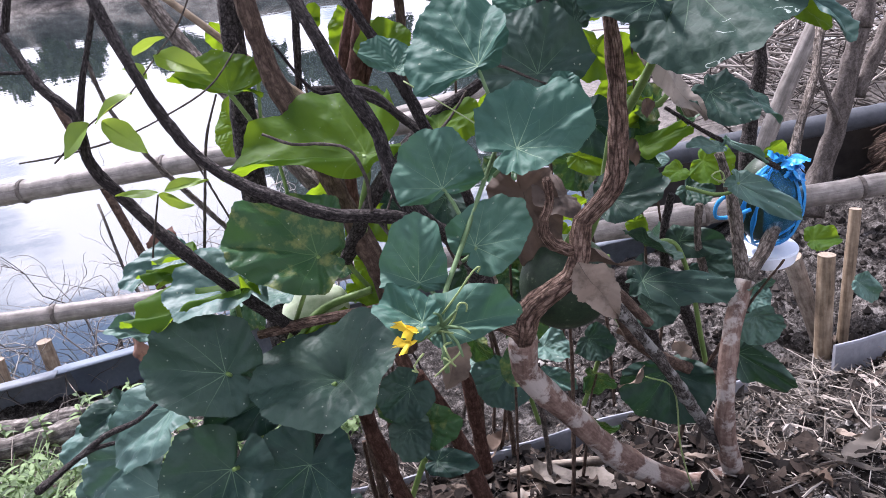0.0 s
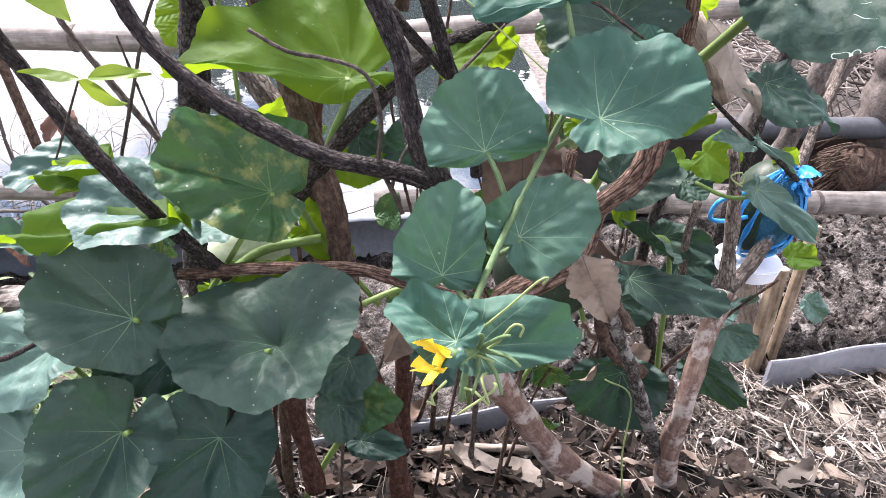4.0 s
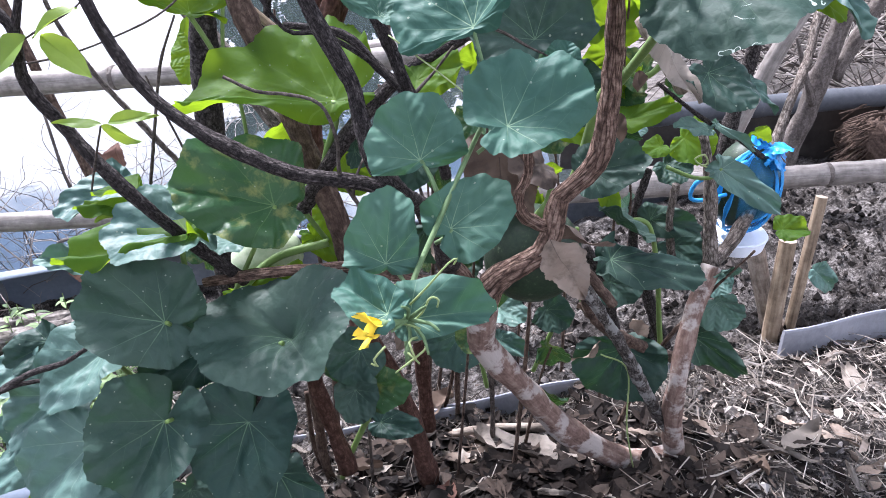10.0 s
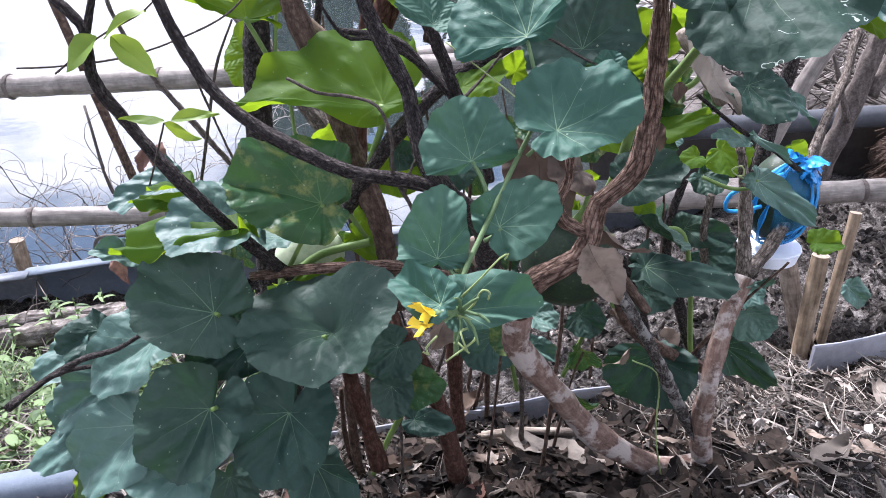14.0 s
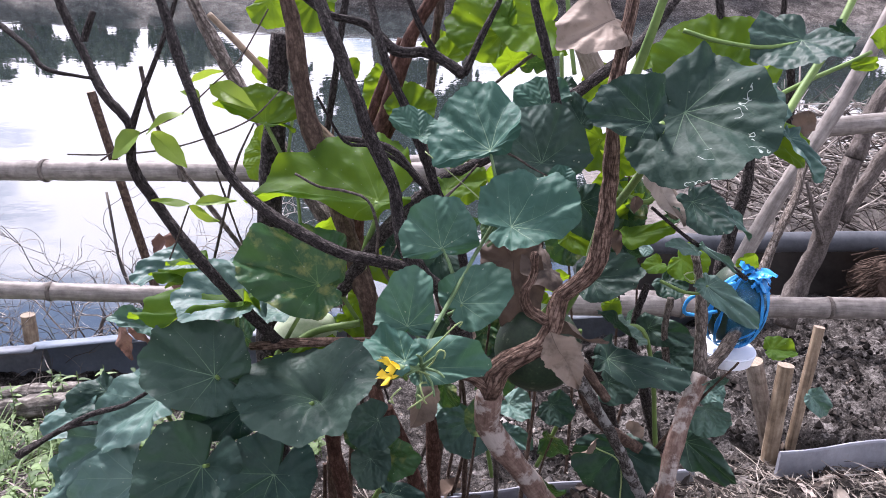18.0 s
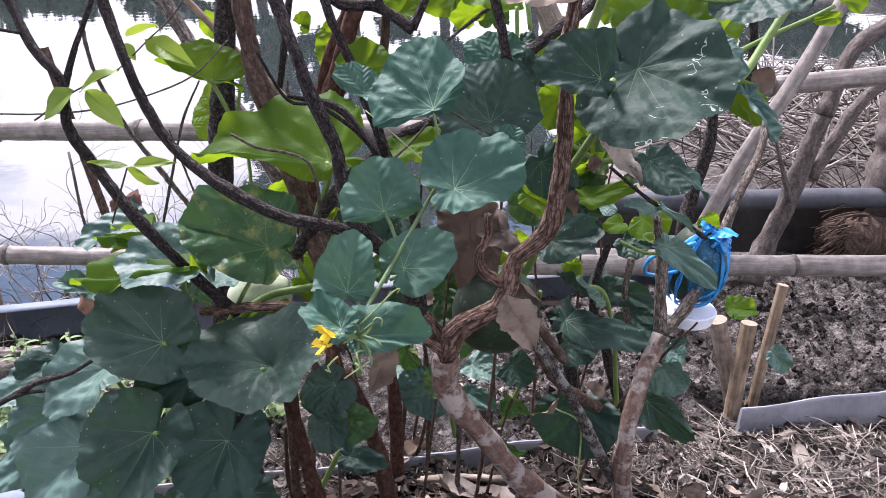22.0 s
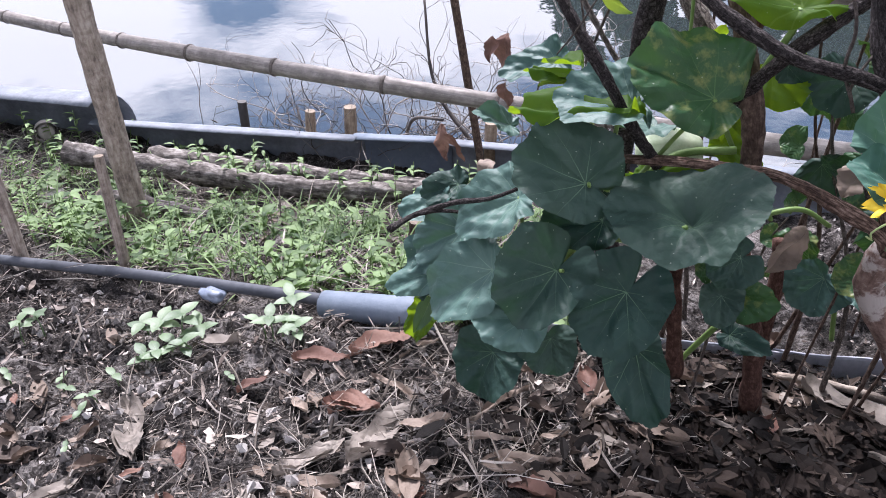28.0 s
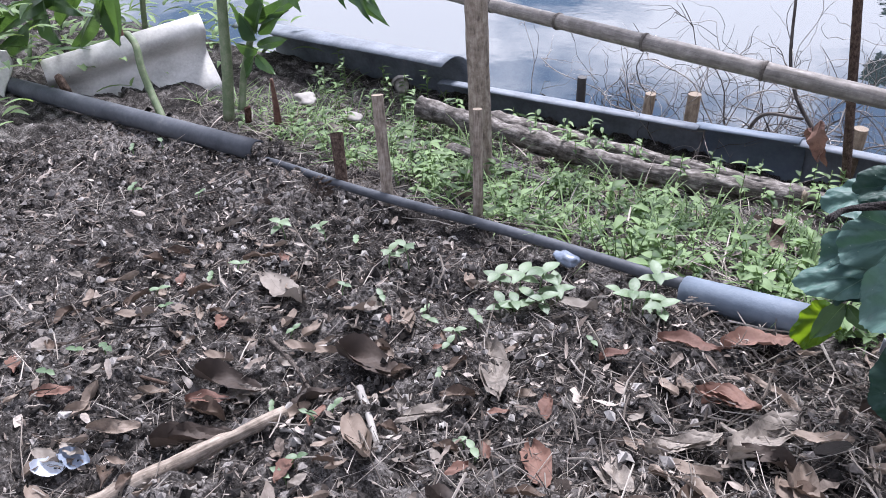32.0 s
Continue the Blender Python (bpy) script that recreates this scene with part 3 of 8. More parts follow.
def axis(lo, hi, step, grow, limit_lo, limit_hi):
    mid = list(np.arange(lo, hi, step))
    a, d = hi, step
    while a < limit_hi:
        mid.append(a); d *= grow; a += d
    mid.append(limit_hi)
    a, d = lo, step
    pre = []
    while a > limit_lo:
        d *= grow; a -= d
        pre.append(max(a, limit_lo))
    return np.array(pre[::-1] + mid)


def lumps(x, y):
    """Small unevenness of dug soil, in metres."""
    z = 0
    for f, amp in ((5, .015), (13, .016), (31, .014), (67, .009), (131, .004)):
        q = np.sin(x * f + 1.7 * np.sin(y * f * .83 + f)) * np.sin(y * f * 1.13 + 1.3 * np.sin(x * f * .71 + 2 * f))
        z = z + amp * q
    return z


def ground_z(x, y):
    return float(height(x, y) + lumps(x, y))


def build_ground():
    xs = axis(-2.6, 1.7, .008, 1.16, -160, 160)
    ys = axis(-.35, 2.1, .008, 1.16, -120, 220)
    X, Y = np.meshgrid(xs, ys)
    Z = height(X, Y)
    near = (np.abs(X) < 6) & (Y > -4) & (Y < 6)
    Z = Z + np.where(near, lumps(X, Y) + (NPR.rand(*X.shape) - .5) * .008, 0)
    V = np.stack([X, Y, Z], -1).reshape(-1, 3)
    nx, ny = len(xs), len(ys)
    i = np.arange((ny - 1) * (nx - 1))
    r, c = i // (nx - 1), i % (nx - 1)
    q = r * nx + c
    F = np.stack([q, q + 1, q + nx + 1, q + nx], -1)
    me = bpy.data.meshes.new("ground")
    me.vertices.add(len(V)); me.vertices.foreach_set("co", V.ravel())
    me.loops.add(len(F) * 4); me.loops.foreach_set("vertex_index", F.ravel().astype(np.int32))
    me.polygons.add(len(F)); me.polygons.foreach_set("loop_start", np.arange(0, len(F) * 4, 4, dtype=np.int32))
    me.update(calc_edges=True)
    me.polygons.foreach_set("use_smooth", np.ones(len(F), bool))
    me.materials.append(M["soil"])
    tagged(new("ground", me), "dark crumbly garden soil sloping to a pond", "ground", kind="structure")


build_ground()
bm = bmesh.new()
bmesh.ops.create_grid(bm, x_segments=1, y_segments=1, size=1)
for vtx in bm.verts:
    vtx.co = (vtx.co.x * 150, 15 + vtx.co.y * 14.0, -.72)
tagged(part("water", bm, "water", None, smooth=False), "still pond water mirroring bright clouds and blue sky", "pond", kind="structure")

# ---- plants: the things that hold the limbs and blades ----
shrub = thing("shrub", "low crooked shrub with peeling grey and pink bark", "shrub")
darkshrub = thing("bare_shrub", "leafless shrub with dark rough-barked arching branches", "shrub")
redclump = thing("shrub_clump", "clump of reddish brown slender trunks", "shrub")
greystems = thing("dry_bush", "pale grey and tan bare stems leaning behind the vines", "stems")
gourdvine = thing("gourd_vine", "gourd vine with large round dark green leaves", "vine")
climbvine = thing("melon_vine", "young hairy melon vine climbing with blue-green leaves", "vine")
uppervine = thing("squash_vine", "squash vine with huge leaves draped over the branches", "vine")
lowleaf = thing("low_vine", "small gourd vine creeping on the soil", "vine")
twiner = thing("twining_plant", "thin twining plant with pointed lime green leaflets", "vine")
rtree = thing("forked_tree", "grey forked tree trunk by the brush pile", "tree")
btree = thing("large_tree", "stout grey tree trunk with furrowed bark", "tree")
bpost = thing("leaning_posts", "pale bamboo post leaning against the fence", "post")

tube(shrub, "trunk", "bark_peel", 0.0195, 0.0165, (0.369, 0.910, -0.096), (0.296, 0.893, -0.089), (0.237, 0.880, -0.045), (0.179, 0.865, 0.012), (0.136, 0.845, 0.080), (0.088, 0.810, 0.167), (0.062, 0.795, 0.216), (0.064, 0.765, 0.284))
tube(shrub, "limb", "bark_rough", 0.0140, 0.0054, (0.064, 0.767, 0.280), (0.073, 0.752, 0.326), (0.099, 0.742, 0.355), (0.125, 0.736, 0.377), (0.135, 0.735, 0.405), (0.141, 0.735, 0.442), (0.165, 0.735, 0.465), (0.179, 0.735, 0.494), (0.181, 0.730, 0.537), (0.182, 0.730, 0.588), (0.177, 0.720, 0.647), (0.172, 0.710, 0.697), (0.178, 0.710, 0.749), (0.184, 0.720, 0.822))
tube(shrub, "limb", "bark_rough", 0.0073, 0.0050, (0.138, 0.735, 0.405), (0.106, 0.730, 0.421), (0.096, 0.720, 0.449), (0.105, 0.720, 0.475), (0.104, 0.710, 0.503))
tube(shrub, "limb", "bark_rough", 0.0093, 0.0052, (0.064, 0.767, 0.280), (0.046, 0.755, 0.308), (-0.030, 0.735, 0.350), (-0.074, 0.730, 0.364), (-0.126, 0.735, 0.360), (-0.186, 0.740, 0.352), (-0.246, 0.740, 0.342))
tube(shrub, "limb", "bark_rough", 0.0085, 0.0050, (0.064, 0.767, 0.276), (0.053, 0.760, 0.313), (0.038, 0.750, 0.349), (0.026, 0.730, 0.368))
tube(shrub, "trunk", "bark_peel", 0.0158, 0.0118, (0.376, 0.912, -0.120), (0.342, 0.872, 0.016), (0.333, 0.848, 0.114), (0.348, 0.878, 0.179), (0.377, 0.918, 0.246))
tube(shrub, "root", "bark_peel", 0.0165, 0.0085, (0.308, 0.893, -0.086), (0.303, 0.880, -0.112), (0.300, 0.872, -0.125))
tube(shrub, "limb", "bark_grey", 0.0101, 0.0066, (0.377, 0.918, 0.246), (0.371, 0.930, 0.301), (0.365, 0.940, 0.364), (0.350, 0.950, 0.424))
tube(shrub, "limb", "bark_grey", 0.0101, 0.0058, (0.377, 0.918, 0.246), (0.419, 0.950, 0.282), (0.461, 1.000, 0.350), (0.496, 1.050, 0.420), (0.532, 1.100, 0.470), (0.558, 1.150, 0.531))
tube(shrub, "limb", "bark_lichen", 0.0095, 0.0068, (0.347, 0.885, -0.024), (0.305, 0.862, 0.056), (0.250, 0.815, 0.176), (0.206, 0.775, 0.265), (0.170, 0.745, 0.332))
tube(darkshrub, "limb", "bark_dark", 0.0046, 0.0059, (-0.297, 0.660, 0.807), (-0.273, 0.640, 0.757), (-0.254, 0.620, 0.715), (-0.235, 0.600, 0.681), (-0.218, 0.590, 0.645), (-0.194, 0.580, 0.609), (-0.163, 0.570, 0.586), (-0.123, 0.560, 0.566), (-0.083, 0.555, 0.551), (-0.042, 0.550, 0.547), (-0.011, 0.545, 0.541))
tube(darkshrub, "limb", "bark_dark", 0.0059, 0.0071, (-0.141, 0.680, 0.806), (-0.118, 0.650, 0.755), (-0.097, 0.630, 0.717), (-0.081, 0.610, 0.687), (-0.063, 0.600, 0.646), (-0.043, 0.590, 0.611), (-0.037, 0.580, 0.589), (-0.027, 0.560, 0.561), (-0.011, 0.545, 0.541))
tube(darkshrub, "limb", "bark_dark", 0.0072, 0.0123, (-0.027, 0.560, 0.561), (-0.011, 0.570, 0.529), (0.005, 0.620, 0.490), (0.020, 0.680, 0.436), (0.026, 0.730, 0.368))
tube(darkshrub, "limb", "bark_dark", 0.0042, 0.0077, (-0.477, 0.780, 0.813), (-0.444, 0.760, 0.744), (-0.414, 0.740, 0.697), (-0.387, 0.720, 0.660), (-0.357, 0.710, 0.628), (-0.353, 0.700, 0.583), (-0.329, 0.700, 0.539), (-0.299, 0.690, 0.503), (-0.267, 0.690, 0.461), (-0.238, 0.720, 0.399), (-0.203, 0.750, 0.338))
tube(darkshrub, "limb", "bark_dark", 0.0026, 0.0038, (-0.288, 0.740, 0.805), (-0.307, 0.730, 0.744), (-0.324, 0.720, 0.699), (-0.339, 0.710, 0.662), (-0.354, 0.710, 0.626))
tube(darkshrub, "limb", "bark_dark", 0.0044, 0.0062, (-0.101, 0.760, 0.807), (-0.080, 0.720, 0.743), (-0.064, 0.700, 0.704), (-0.042, 0.700, 0.657), (-0.022, 0.690, 0.614), (-0.005, 0.680, 0.573), (0.013, 0.690, 0.540), (0.025, 0.710, 0.478))
tube(darkshrub, "limb", "bark_dark", 0.0033, 0.0047, (-0.117, 0.720, 0.624), (-0.087, 0.715, 0.621), (-0.060, 0.710, 0.615), (-0.034, 0.700, 0.591), (-0.006, 0.680, 0.571))
tube(darkshrub, "limb", "bark_dark", 0.0059, 0.0101, (0.089, 0.830, 0.615), (0.035, 0.800, 0.584), (-0.018, 0.800, 0.554), (-0.066, 0.800, 0.506), (-0.106, 0.820, 0.451), (-0.150, 0.850, 0.377))
tube(darkshrub, "limb", "bark_dark", 0.0038, 0.0066, (-0.175, 0.750, 0.778), (-0.138, 0.750, 0.753), (-0.095, 0.750, 0.743), (-0.062, 0.740, 0.718), (-0.025, 0.740, 0.717), (0.014, 0.730, 0.697))
tube(darkshrub, "limb", "bark_dark", 0.0032, 0.0044, (0.048, 0.740, 0.775), (0.029, 0.735, 0.734), (0.014, 0.730, 0.697))
tube(darkshrub, "limb", "bark_dark", 0.0032, 0.0039, (-0.063, 0.740, 0.804), (-0.038, 0.740, 0.749), (-0.019, 0.740, 0.717))
tube(darkshrub, "limb", "bark_dark", 0.0046, 0.0052, (0.072, 0.720, 0.809), (0.089, 0.700, 0.756), (0.103, 0.690, 0.713), (0.112, 0.680, 0.676))
tube(darkshrub, "limb", "bark_dark", 0.0066, 0.0080, (0.275, 0.950, 0.781), (0.224, 0.900, 0.720), (0.174, 0.860, 0.685), (0.133, 0.830, 0.657))
tube(darkshrub, "limb", "bark_dark", 0.0045, 0.0070, (0.321, 0.950, 0.803), (0.334, 0.950, 0.748), (0.342, 0.960, 0.690), (0.353, 0.970, 0.628))
tube(darkshrub, "limb", "bark_dark", 0.0041, 0.0065, (0.425, 1.000, 0.792), (0.432, 1.000, 0.734), (0.453, 1.000, 0.682), (0.463, 1.000, 0.611))
tube(darkshrub, "limb", "bark_dark", 0.0035, 0.0022, (-0.515, 0.750, 0.727), (-0.473, 0.730, 0.705), (-0.451, 0.720, 0.685), (-0.392, 0.710, 0.678))
tube(darkshrub, "limb", "bark_dark", 0.0032, 0.0038, (-0.382, 0.710, 0.749), (-0.395, 0.710, 0.723), (-0.396, 0.710, 0.717))
tube(darkshrub, "limb", "bark_dark", 0.0020, 0.0012, (-0.218, 0.590, 0.645), (-0.220, 0.585, 0.652), (-0.218, 0.580, 0.659))
tube(darkshrub, "limb", "bark_dark", 0.0015, 0.0027, (-0.131, 0.660, 0.679), (-0.103, 0.660, 0.634), (-0.074, 0.660, 0.630), (-0.038, 0.660, 0.608), (-0.014, 0.660, 0.582))
tube(darkshrub, "limb", "bark_twig", 0.0011, 0.0018, (-0.129, 0.560, 0.625), (-0.107, 0.560, 0.614), (-0.083, 0.560, 0.611), (-0.061, 0.555, 0.605), (-0.051, 0.550, 0.581), (-0.051, 0.550, 0.553), (-0.040, 0.550, 0.529), (-0.035, 0.550, 0.518))
tube(darkshrub, "limb", "bark_twig", 0.0010, 0.0016, (-0.033, 0.560, 0.563), (-0.040, 0.550, 0.548), (-0.043, 0.550, 0.534))
tube(darkshrub, "limb", "bark_twig", 0.0007, 0.0013, (0.100, 0.560, 0.635), (0.084, 0.550, 0.645), (0.069, 0.550, 0.654), (0.055, 0.550, 0.659))
tube(darkshrub, "limb", "bark_twig", 0.0012, 0.0019, (0.034, 0.700, 0.607), (0.018, 0.700, 0.586), (-0.002, 0.680, 0.570))
tube(darkshrub, "limb", "bark_dark", 0.0025, 0.0051, (-0.348, 0.660, 0.315), (-0.392, 0.680, 0.280), (-0.449, 0.700, 0.249), (-0.527, 0.740, 0.188), (-0.519, 0.650, 0.217))
tube(darkshrub, "limb", "bark_dark", 0.0025, 0.0038, (-0.447, 0.720, 0.224), (-0.480, 0.720, 0.218), (-0.527, 0.740, 0.188))
tube(darkshrub, "limb", "bark_dark", 0.0023, 0.0038, (0.257, 0.850, 0.523), (0.314, 0.860, 0.479), (0.358, 0.880, 0.451), (0.410, 0.900, 0.412))
tube(redclump, "trunk", "bark_dark", 0.0141, 0.0222, (-0.243, 0.930, 0.714), (-0.254, 0.930, 0.622), (-0.261, 0.920, 0.543), (-0.273, 0.930, 0.452), (-0.287, 0.950, 0.292), (-0.286, 0.930, 0.130), (-0.265, 0.910, -0.030), (-0.237, 0.900, -0.141))
tube(redclump, "trunk", "bark_brown", 0.0105, 0.0138, (-0.230, 0.880, 0.799), (-0.215, 0.880, 0.739), (-0.198, 0.870, 0.627), (-0.172, 0.860, 0.548), (-0.144, 0.850, 0.474), (-0.112, 0.840, 0.372), (-0.088, 0.840, 0.240))
tube(redclump, "trunk", "bark_red", 0.0101, 0.0139, (-0.166, 0.840, 0.158), (-0.163, 0.845, 0.105), (-0.149, 0.850, 0.028), (-0.135, 0.860, -0.066))
tube(redclump, "trunk", "bark_red", 0.0115, 0.0151, (-0.088, 0.850, 0.190), (-0.052, 0.860, 0.095), (-0.030, 0.868, -0.007), (-0.014, 0.875, -0.107))
tube(redclump, "trunk", "bark_red", 0.0096, 0.0123, (-0.037, 0.980, 0.142), (-0.025, 0.970, 0.063), (-0.021, 0.970, -0.028), (-0.017, 0.970, -0.089))
tube(redclump, "trunk", "bark_red", 0.0065, 0.0100, (-0.082, 0.950, 0.711), (-0.119, 0.940, 0.619), (-0.133, 0.930, 0.540), (-0.137, 0.920, 0.471), (-0.141, 0.920, 0.409), (-0.138, 0.920, 0.283), (-0.095, 0.850, 0.190))
tube(redclump, "trunk", "bark_red", 0.0046, 0.0058, (-0.081, 0.900, 0.614), (-0.122, 0.920, 0.522), (-0.141, 0.920, 0.463))
tube(redclump, "trunk", "bark_red", 0.0089, 0.0116, (-0.020, 0.900, 0.794), (-0.061, 0.900, 0.727), (-0.087, 0.900, 0.649), (-0.111, 0.900, 0.574), (-0.140, 0.900, 0.494))
tube(redclump, "trunk", "bark_brown", 0.0058, 0.0071, (-0.032, 0.950, 0.766), (-0.039, 0.950, 0.695), (-0.044, 0.950, 0.628), (-0.050, 0.950, 0.558))
tube(redclump, "trunk", "bark_dark", 0.0045, 0.0058, (-0.163, 0.980, 0.774), (-0.179, 0.980, 0.671), (-0.195, 0.980, 0.576), (-0.216, 0.980, 0.492))
tube(redclump, "trunk", "bark_brown", 0.0060, 0.0084, (-0.184, 0.900, 0.060), (-0.181, 0.900, -0.018), (-0.178, 0.900, -0.101), (-0.164, 0.900, -0.164))
tube(redclump, "trunk", "bark_brown", 0.0035, 0.0047, (-0.198, 0.920, 0.032), (-0.198, 0.920, -0.072), (-0.181, 0.920, -0.160))
tube(redclump, "trunk", "bark_dark", 0.0091, 0.0120, (0.216, 0.980, 0.245), (0.247, 0.980, 0.187), (0.267, 1.000, 0.112), (0.288, 1.020, 0.032))
tube(redclump, "trunk", "bark_dark", 0.0090, 0.0104, (0.326, 1.050, 0.145), (0.348, 1.050, 0.080), (0.375, 1.050, 0.012))
tube(redclump, "trunk", "bark_dark", 0.0088, 0.0126, (0.451, 1.100, 0.560), (0.454, 1.100, 0.491), (0.442, 1.100, 0.404), (0.430, 1.080, 0.331), (0.425, 1.080, 0.182))
tube(redclump, "trunk", "bark_dark", 0.0055, 0.0072, (0.295, 0.980, 0.362), (0.283, 0.980, 0.301), (0.292, 1.000, 0.225), (0.326, 1.050, 0.145))
tube(redclump, "trunk", "bark_brown", 0.0063, 0.0100, (0.222, 0.800, 0.265), (0.178, 0.790, 0.320), (0.216, 0.850, 0.205), (0.312, 0.950, 0.085), (0.375, 1.000, 0.027))
tube(greystems, "stem", "bark_grey", 0.0027, 0.0041, (-0.453, 0.950, 0.659), (-0.439, 0.940, 0.594), (-0.403, 0.930, 0.526), (-0.359, 0.920, 0.470), (-0.313, 0.910, 0.414), (-0.278, 0.900, 0.377))
tube(greystems, "stem", "bark_grey", 0.0097, 0.0148, (-0.461, 1.150, 0.759), (-0.397, 1.120, 0.654), (-0.328, 1.080, 0.567), (-0.262, 1.050, 0.488), (-0.183, 1.000, 0.398))
tube(greystems, "stem", "cane", 0.0047, 0.0056, (-0.367, 1.000, 0.729), (-0.305, 0.980, 0.677), (-0.246, 0.970, 0.620), (-0.183, 0.960, 0.565), (-0.134, 0.950, 0.521))
tube(greystems, "stem", "bark_twig", 0.0014, 0.0023, (-0.261, 0.850, 0.607), (-0.287, 0.850, 0.555), (-0.310, 0.850, 0.478), (-0.333, 0.860, 0.408))
tube(greystems, "stem", "bark_grey", 0.0022, 0.0032, (0.043, 0.900, 0.662), (0.088, 0.900, 0.699), (0.109, 0.900, 0.713))
tube(greystems, "stem", "bark_pale", 0.0131, 0.0153, (0.156, 1.000, 0.728), (0.173, 0.980, 0.693), (0.185, 0.970, 0.669))
tube(greystems, "stem", "bark_pale", 0.0111, 0.0116, (0.246, 0.900, 0.584), (0.273, 0.900, 0.547), (0.309, 0.920, 0.495))
tube(greystems, "stem", "bark_grey", 0.0050, 0.0062, (0.325, 0.950, 0.354), (0.323, 0.950, 0.298), (0.340, 0.970, 0.229))
tube(rtree, "trunk", "bark_tree", 0.0314, 0.0244, (0.962, 2.050, -0.197), (0.994, 2.100, -0.093), (1.021, 2.100, 0.003), (1.050, 2.100, 0.171), (1.076, 2.100, 0.323))
tube(rtree, "limb", "bark_tree", 0.0244, 0.0179, (1.076, 2.100, 0.323), (1.140, 2.150, 0.501), (1.270, 2.200, 0.594), (1.467, 2.300, 0.773))
tube(rtree, "limb", "bark_tree", 0.0202, 0.0152, (1.083, 2.100, 0.133), (1.188, 2.150, 0.338), (1.295, 2.200, 0.422), (1.526, 2.300, 0.569))
tube(rtree, "limb", "bark_tree", 0.0101, 0.0048, (1.031, 2.080, 0.066), (0.977, 2.060, 0.175), (0.936, 2.050, 0.261))
tube(bpost, "pole", "bamboo", 0.0187, 0.0145, (0.632, 1.600, 0.149), (0.680, 1.600, 0.292), (0.723, 1.600, 0.401), (0.782, 1.620, 0.514), (0.848, 1.650, 0.658), (0.916, 1.700, 0.820))
tube(btree, "trunk", "bark_tree", 0.1103, 0.0815, (1.637, 2.500, -0.415), (1.586, 2.500, -0.146), (1.569, 2.500, 0.086), (1.562, 2.550, 0.428), (1.524, 2.600, 0.867))
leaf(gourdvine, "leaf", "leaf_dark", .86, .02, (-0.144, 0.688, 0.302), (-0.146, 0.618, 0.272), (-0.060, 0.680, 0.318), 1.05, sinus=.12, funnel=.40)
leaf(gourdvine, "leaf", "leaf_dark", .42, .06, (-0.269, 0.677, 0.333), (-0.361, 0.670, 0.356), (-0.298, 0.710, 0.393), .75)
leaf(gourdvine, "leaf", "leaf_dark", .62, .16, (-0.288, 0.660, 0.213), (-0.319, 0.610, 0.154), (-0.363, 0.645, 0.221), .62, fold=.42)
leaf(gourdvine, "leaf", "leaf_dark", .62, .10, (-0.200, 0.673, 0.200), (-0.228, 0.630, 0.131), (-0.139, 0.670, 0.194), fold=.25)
leaf(gourdvine, "leaf", "leaf_blue_sheen", .25, .08, (-0.371, 0.655, 0.192), (-0.444, 0.630, 0.120), (-0.443, 0.680, 0.176))
leaf(gourdvine, "leaf", "leaf_blue_sheen", .25, .10, (-0.361, 0.710, 0.274), (-0.434, 0.690, 0.214), (-0.428, 0.740, 0.255))
leaf(gourdvine, "leaf", "leaf_blue_sheen", .25, .08, (-0.450, 0.740, 0.183), (-0.522, 0.730, 0.132), (-0.510, 0.760, 0.182))
leaf(gourdvine, "leaf", "leaf_blue_sheen", .25, .08, (-0.464, 0.760, 0.141), (-0.543, 0.740, 0.098), (-0.535, 0.780, 0.140))
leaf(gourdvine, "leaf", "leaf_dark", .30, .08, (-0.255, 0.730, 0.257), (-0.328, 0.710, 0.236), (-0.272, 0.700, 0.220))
leaf(gourdvine, "leaf", "leaf_blue_sheen", .40, .08, (-0.313, 0.630, 0.153), (-0.376, 0.610, 0.143), (-0.323, 0.600, 0.113))
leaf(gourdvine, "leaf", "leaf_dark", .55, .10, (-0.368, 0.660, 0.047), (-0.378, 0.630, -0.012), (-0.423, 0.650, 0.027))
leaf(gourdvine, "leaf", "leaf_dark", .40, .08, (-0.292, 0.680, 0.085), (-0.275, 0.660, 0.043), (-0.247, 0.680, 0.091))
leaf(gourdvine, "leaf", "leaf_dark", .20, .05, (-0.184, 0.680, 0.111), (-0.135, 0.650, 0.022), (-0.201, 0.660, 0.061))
leaf(gourdvine, "leaf", "leaf_mottled", .30, .08, (-0.153, 0.733, 0.439), (-0.253, 0.715, 0.465), (-0.204, 0.780, 0.497), .7)
leaf(gourdvine, "leaf", "leaf_blue_sheen", .25, .10, (-0.240, 0.730, 0.418), (-0.324, 0.700, 0.414), (-0.302, 0.760, 0.435))
leaf(gourdvine, "leaf", "leaf_young", .15, .08, (-0.240, 0.710, 0.418), (-0.369, 0.680, 0.386), (-0.321, 0.740, 0.395), .4)
leaf(gourdvine, "leaf", "leaf_blue_sheen", .25, .08, (-0.426, 0.840, 0.308), (-0.464, 0.800, 0.335), (-0.438, 0.800, 0.313))
leaf(gourdvine, "leaf", "leaf_blue_sheen", .25, .08, (-0.371, 0.860, 0.404), (-0.436, 0.830, 0.381), (-0.422, 0.870, 0.409))
leaf(gourdvine, "leaf", "leaf_young", .1, .05, (-0.324, 0.800, 0.407), (-0.389, 0.780, 0.403), (-0.350, 0.770, 0.407))
leaf(gourdvine, "leaf", "leaf_young", .1, .05, (-0.324, 0.800, 0.426), (-0.371, 0.790, 0.425), (-0.336, 0.770, 0.430))
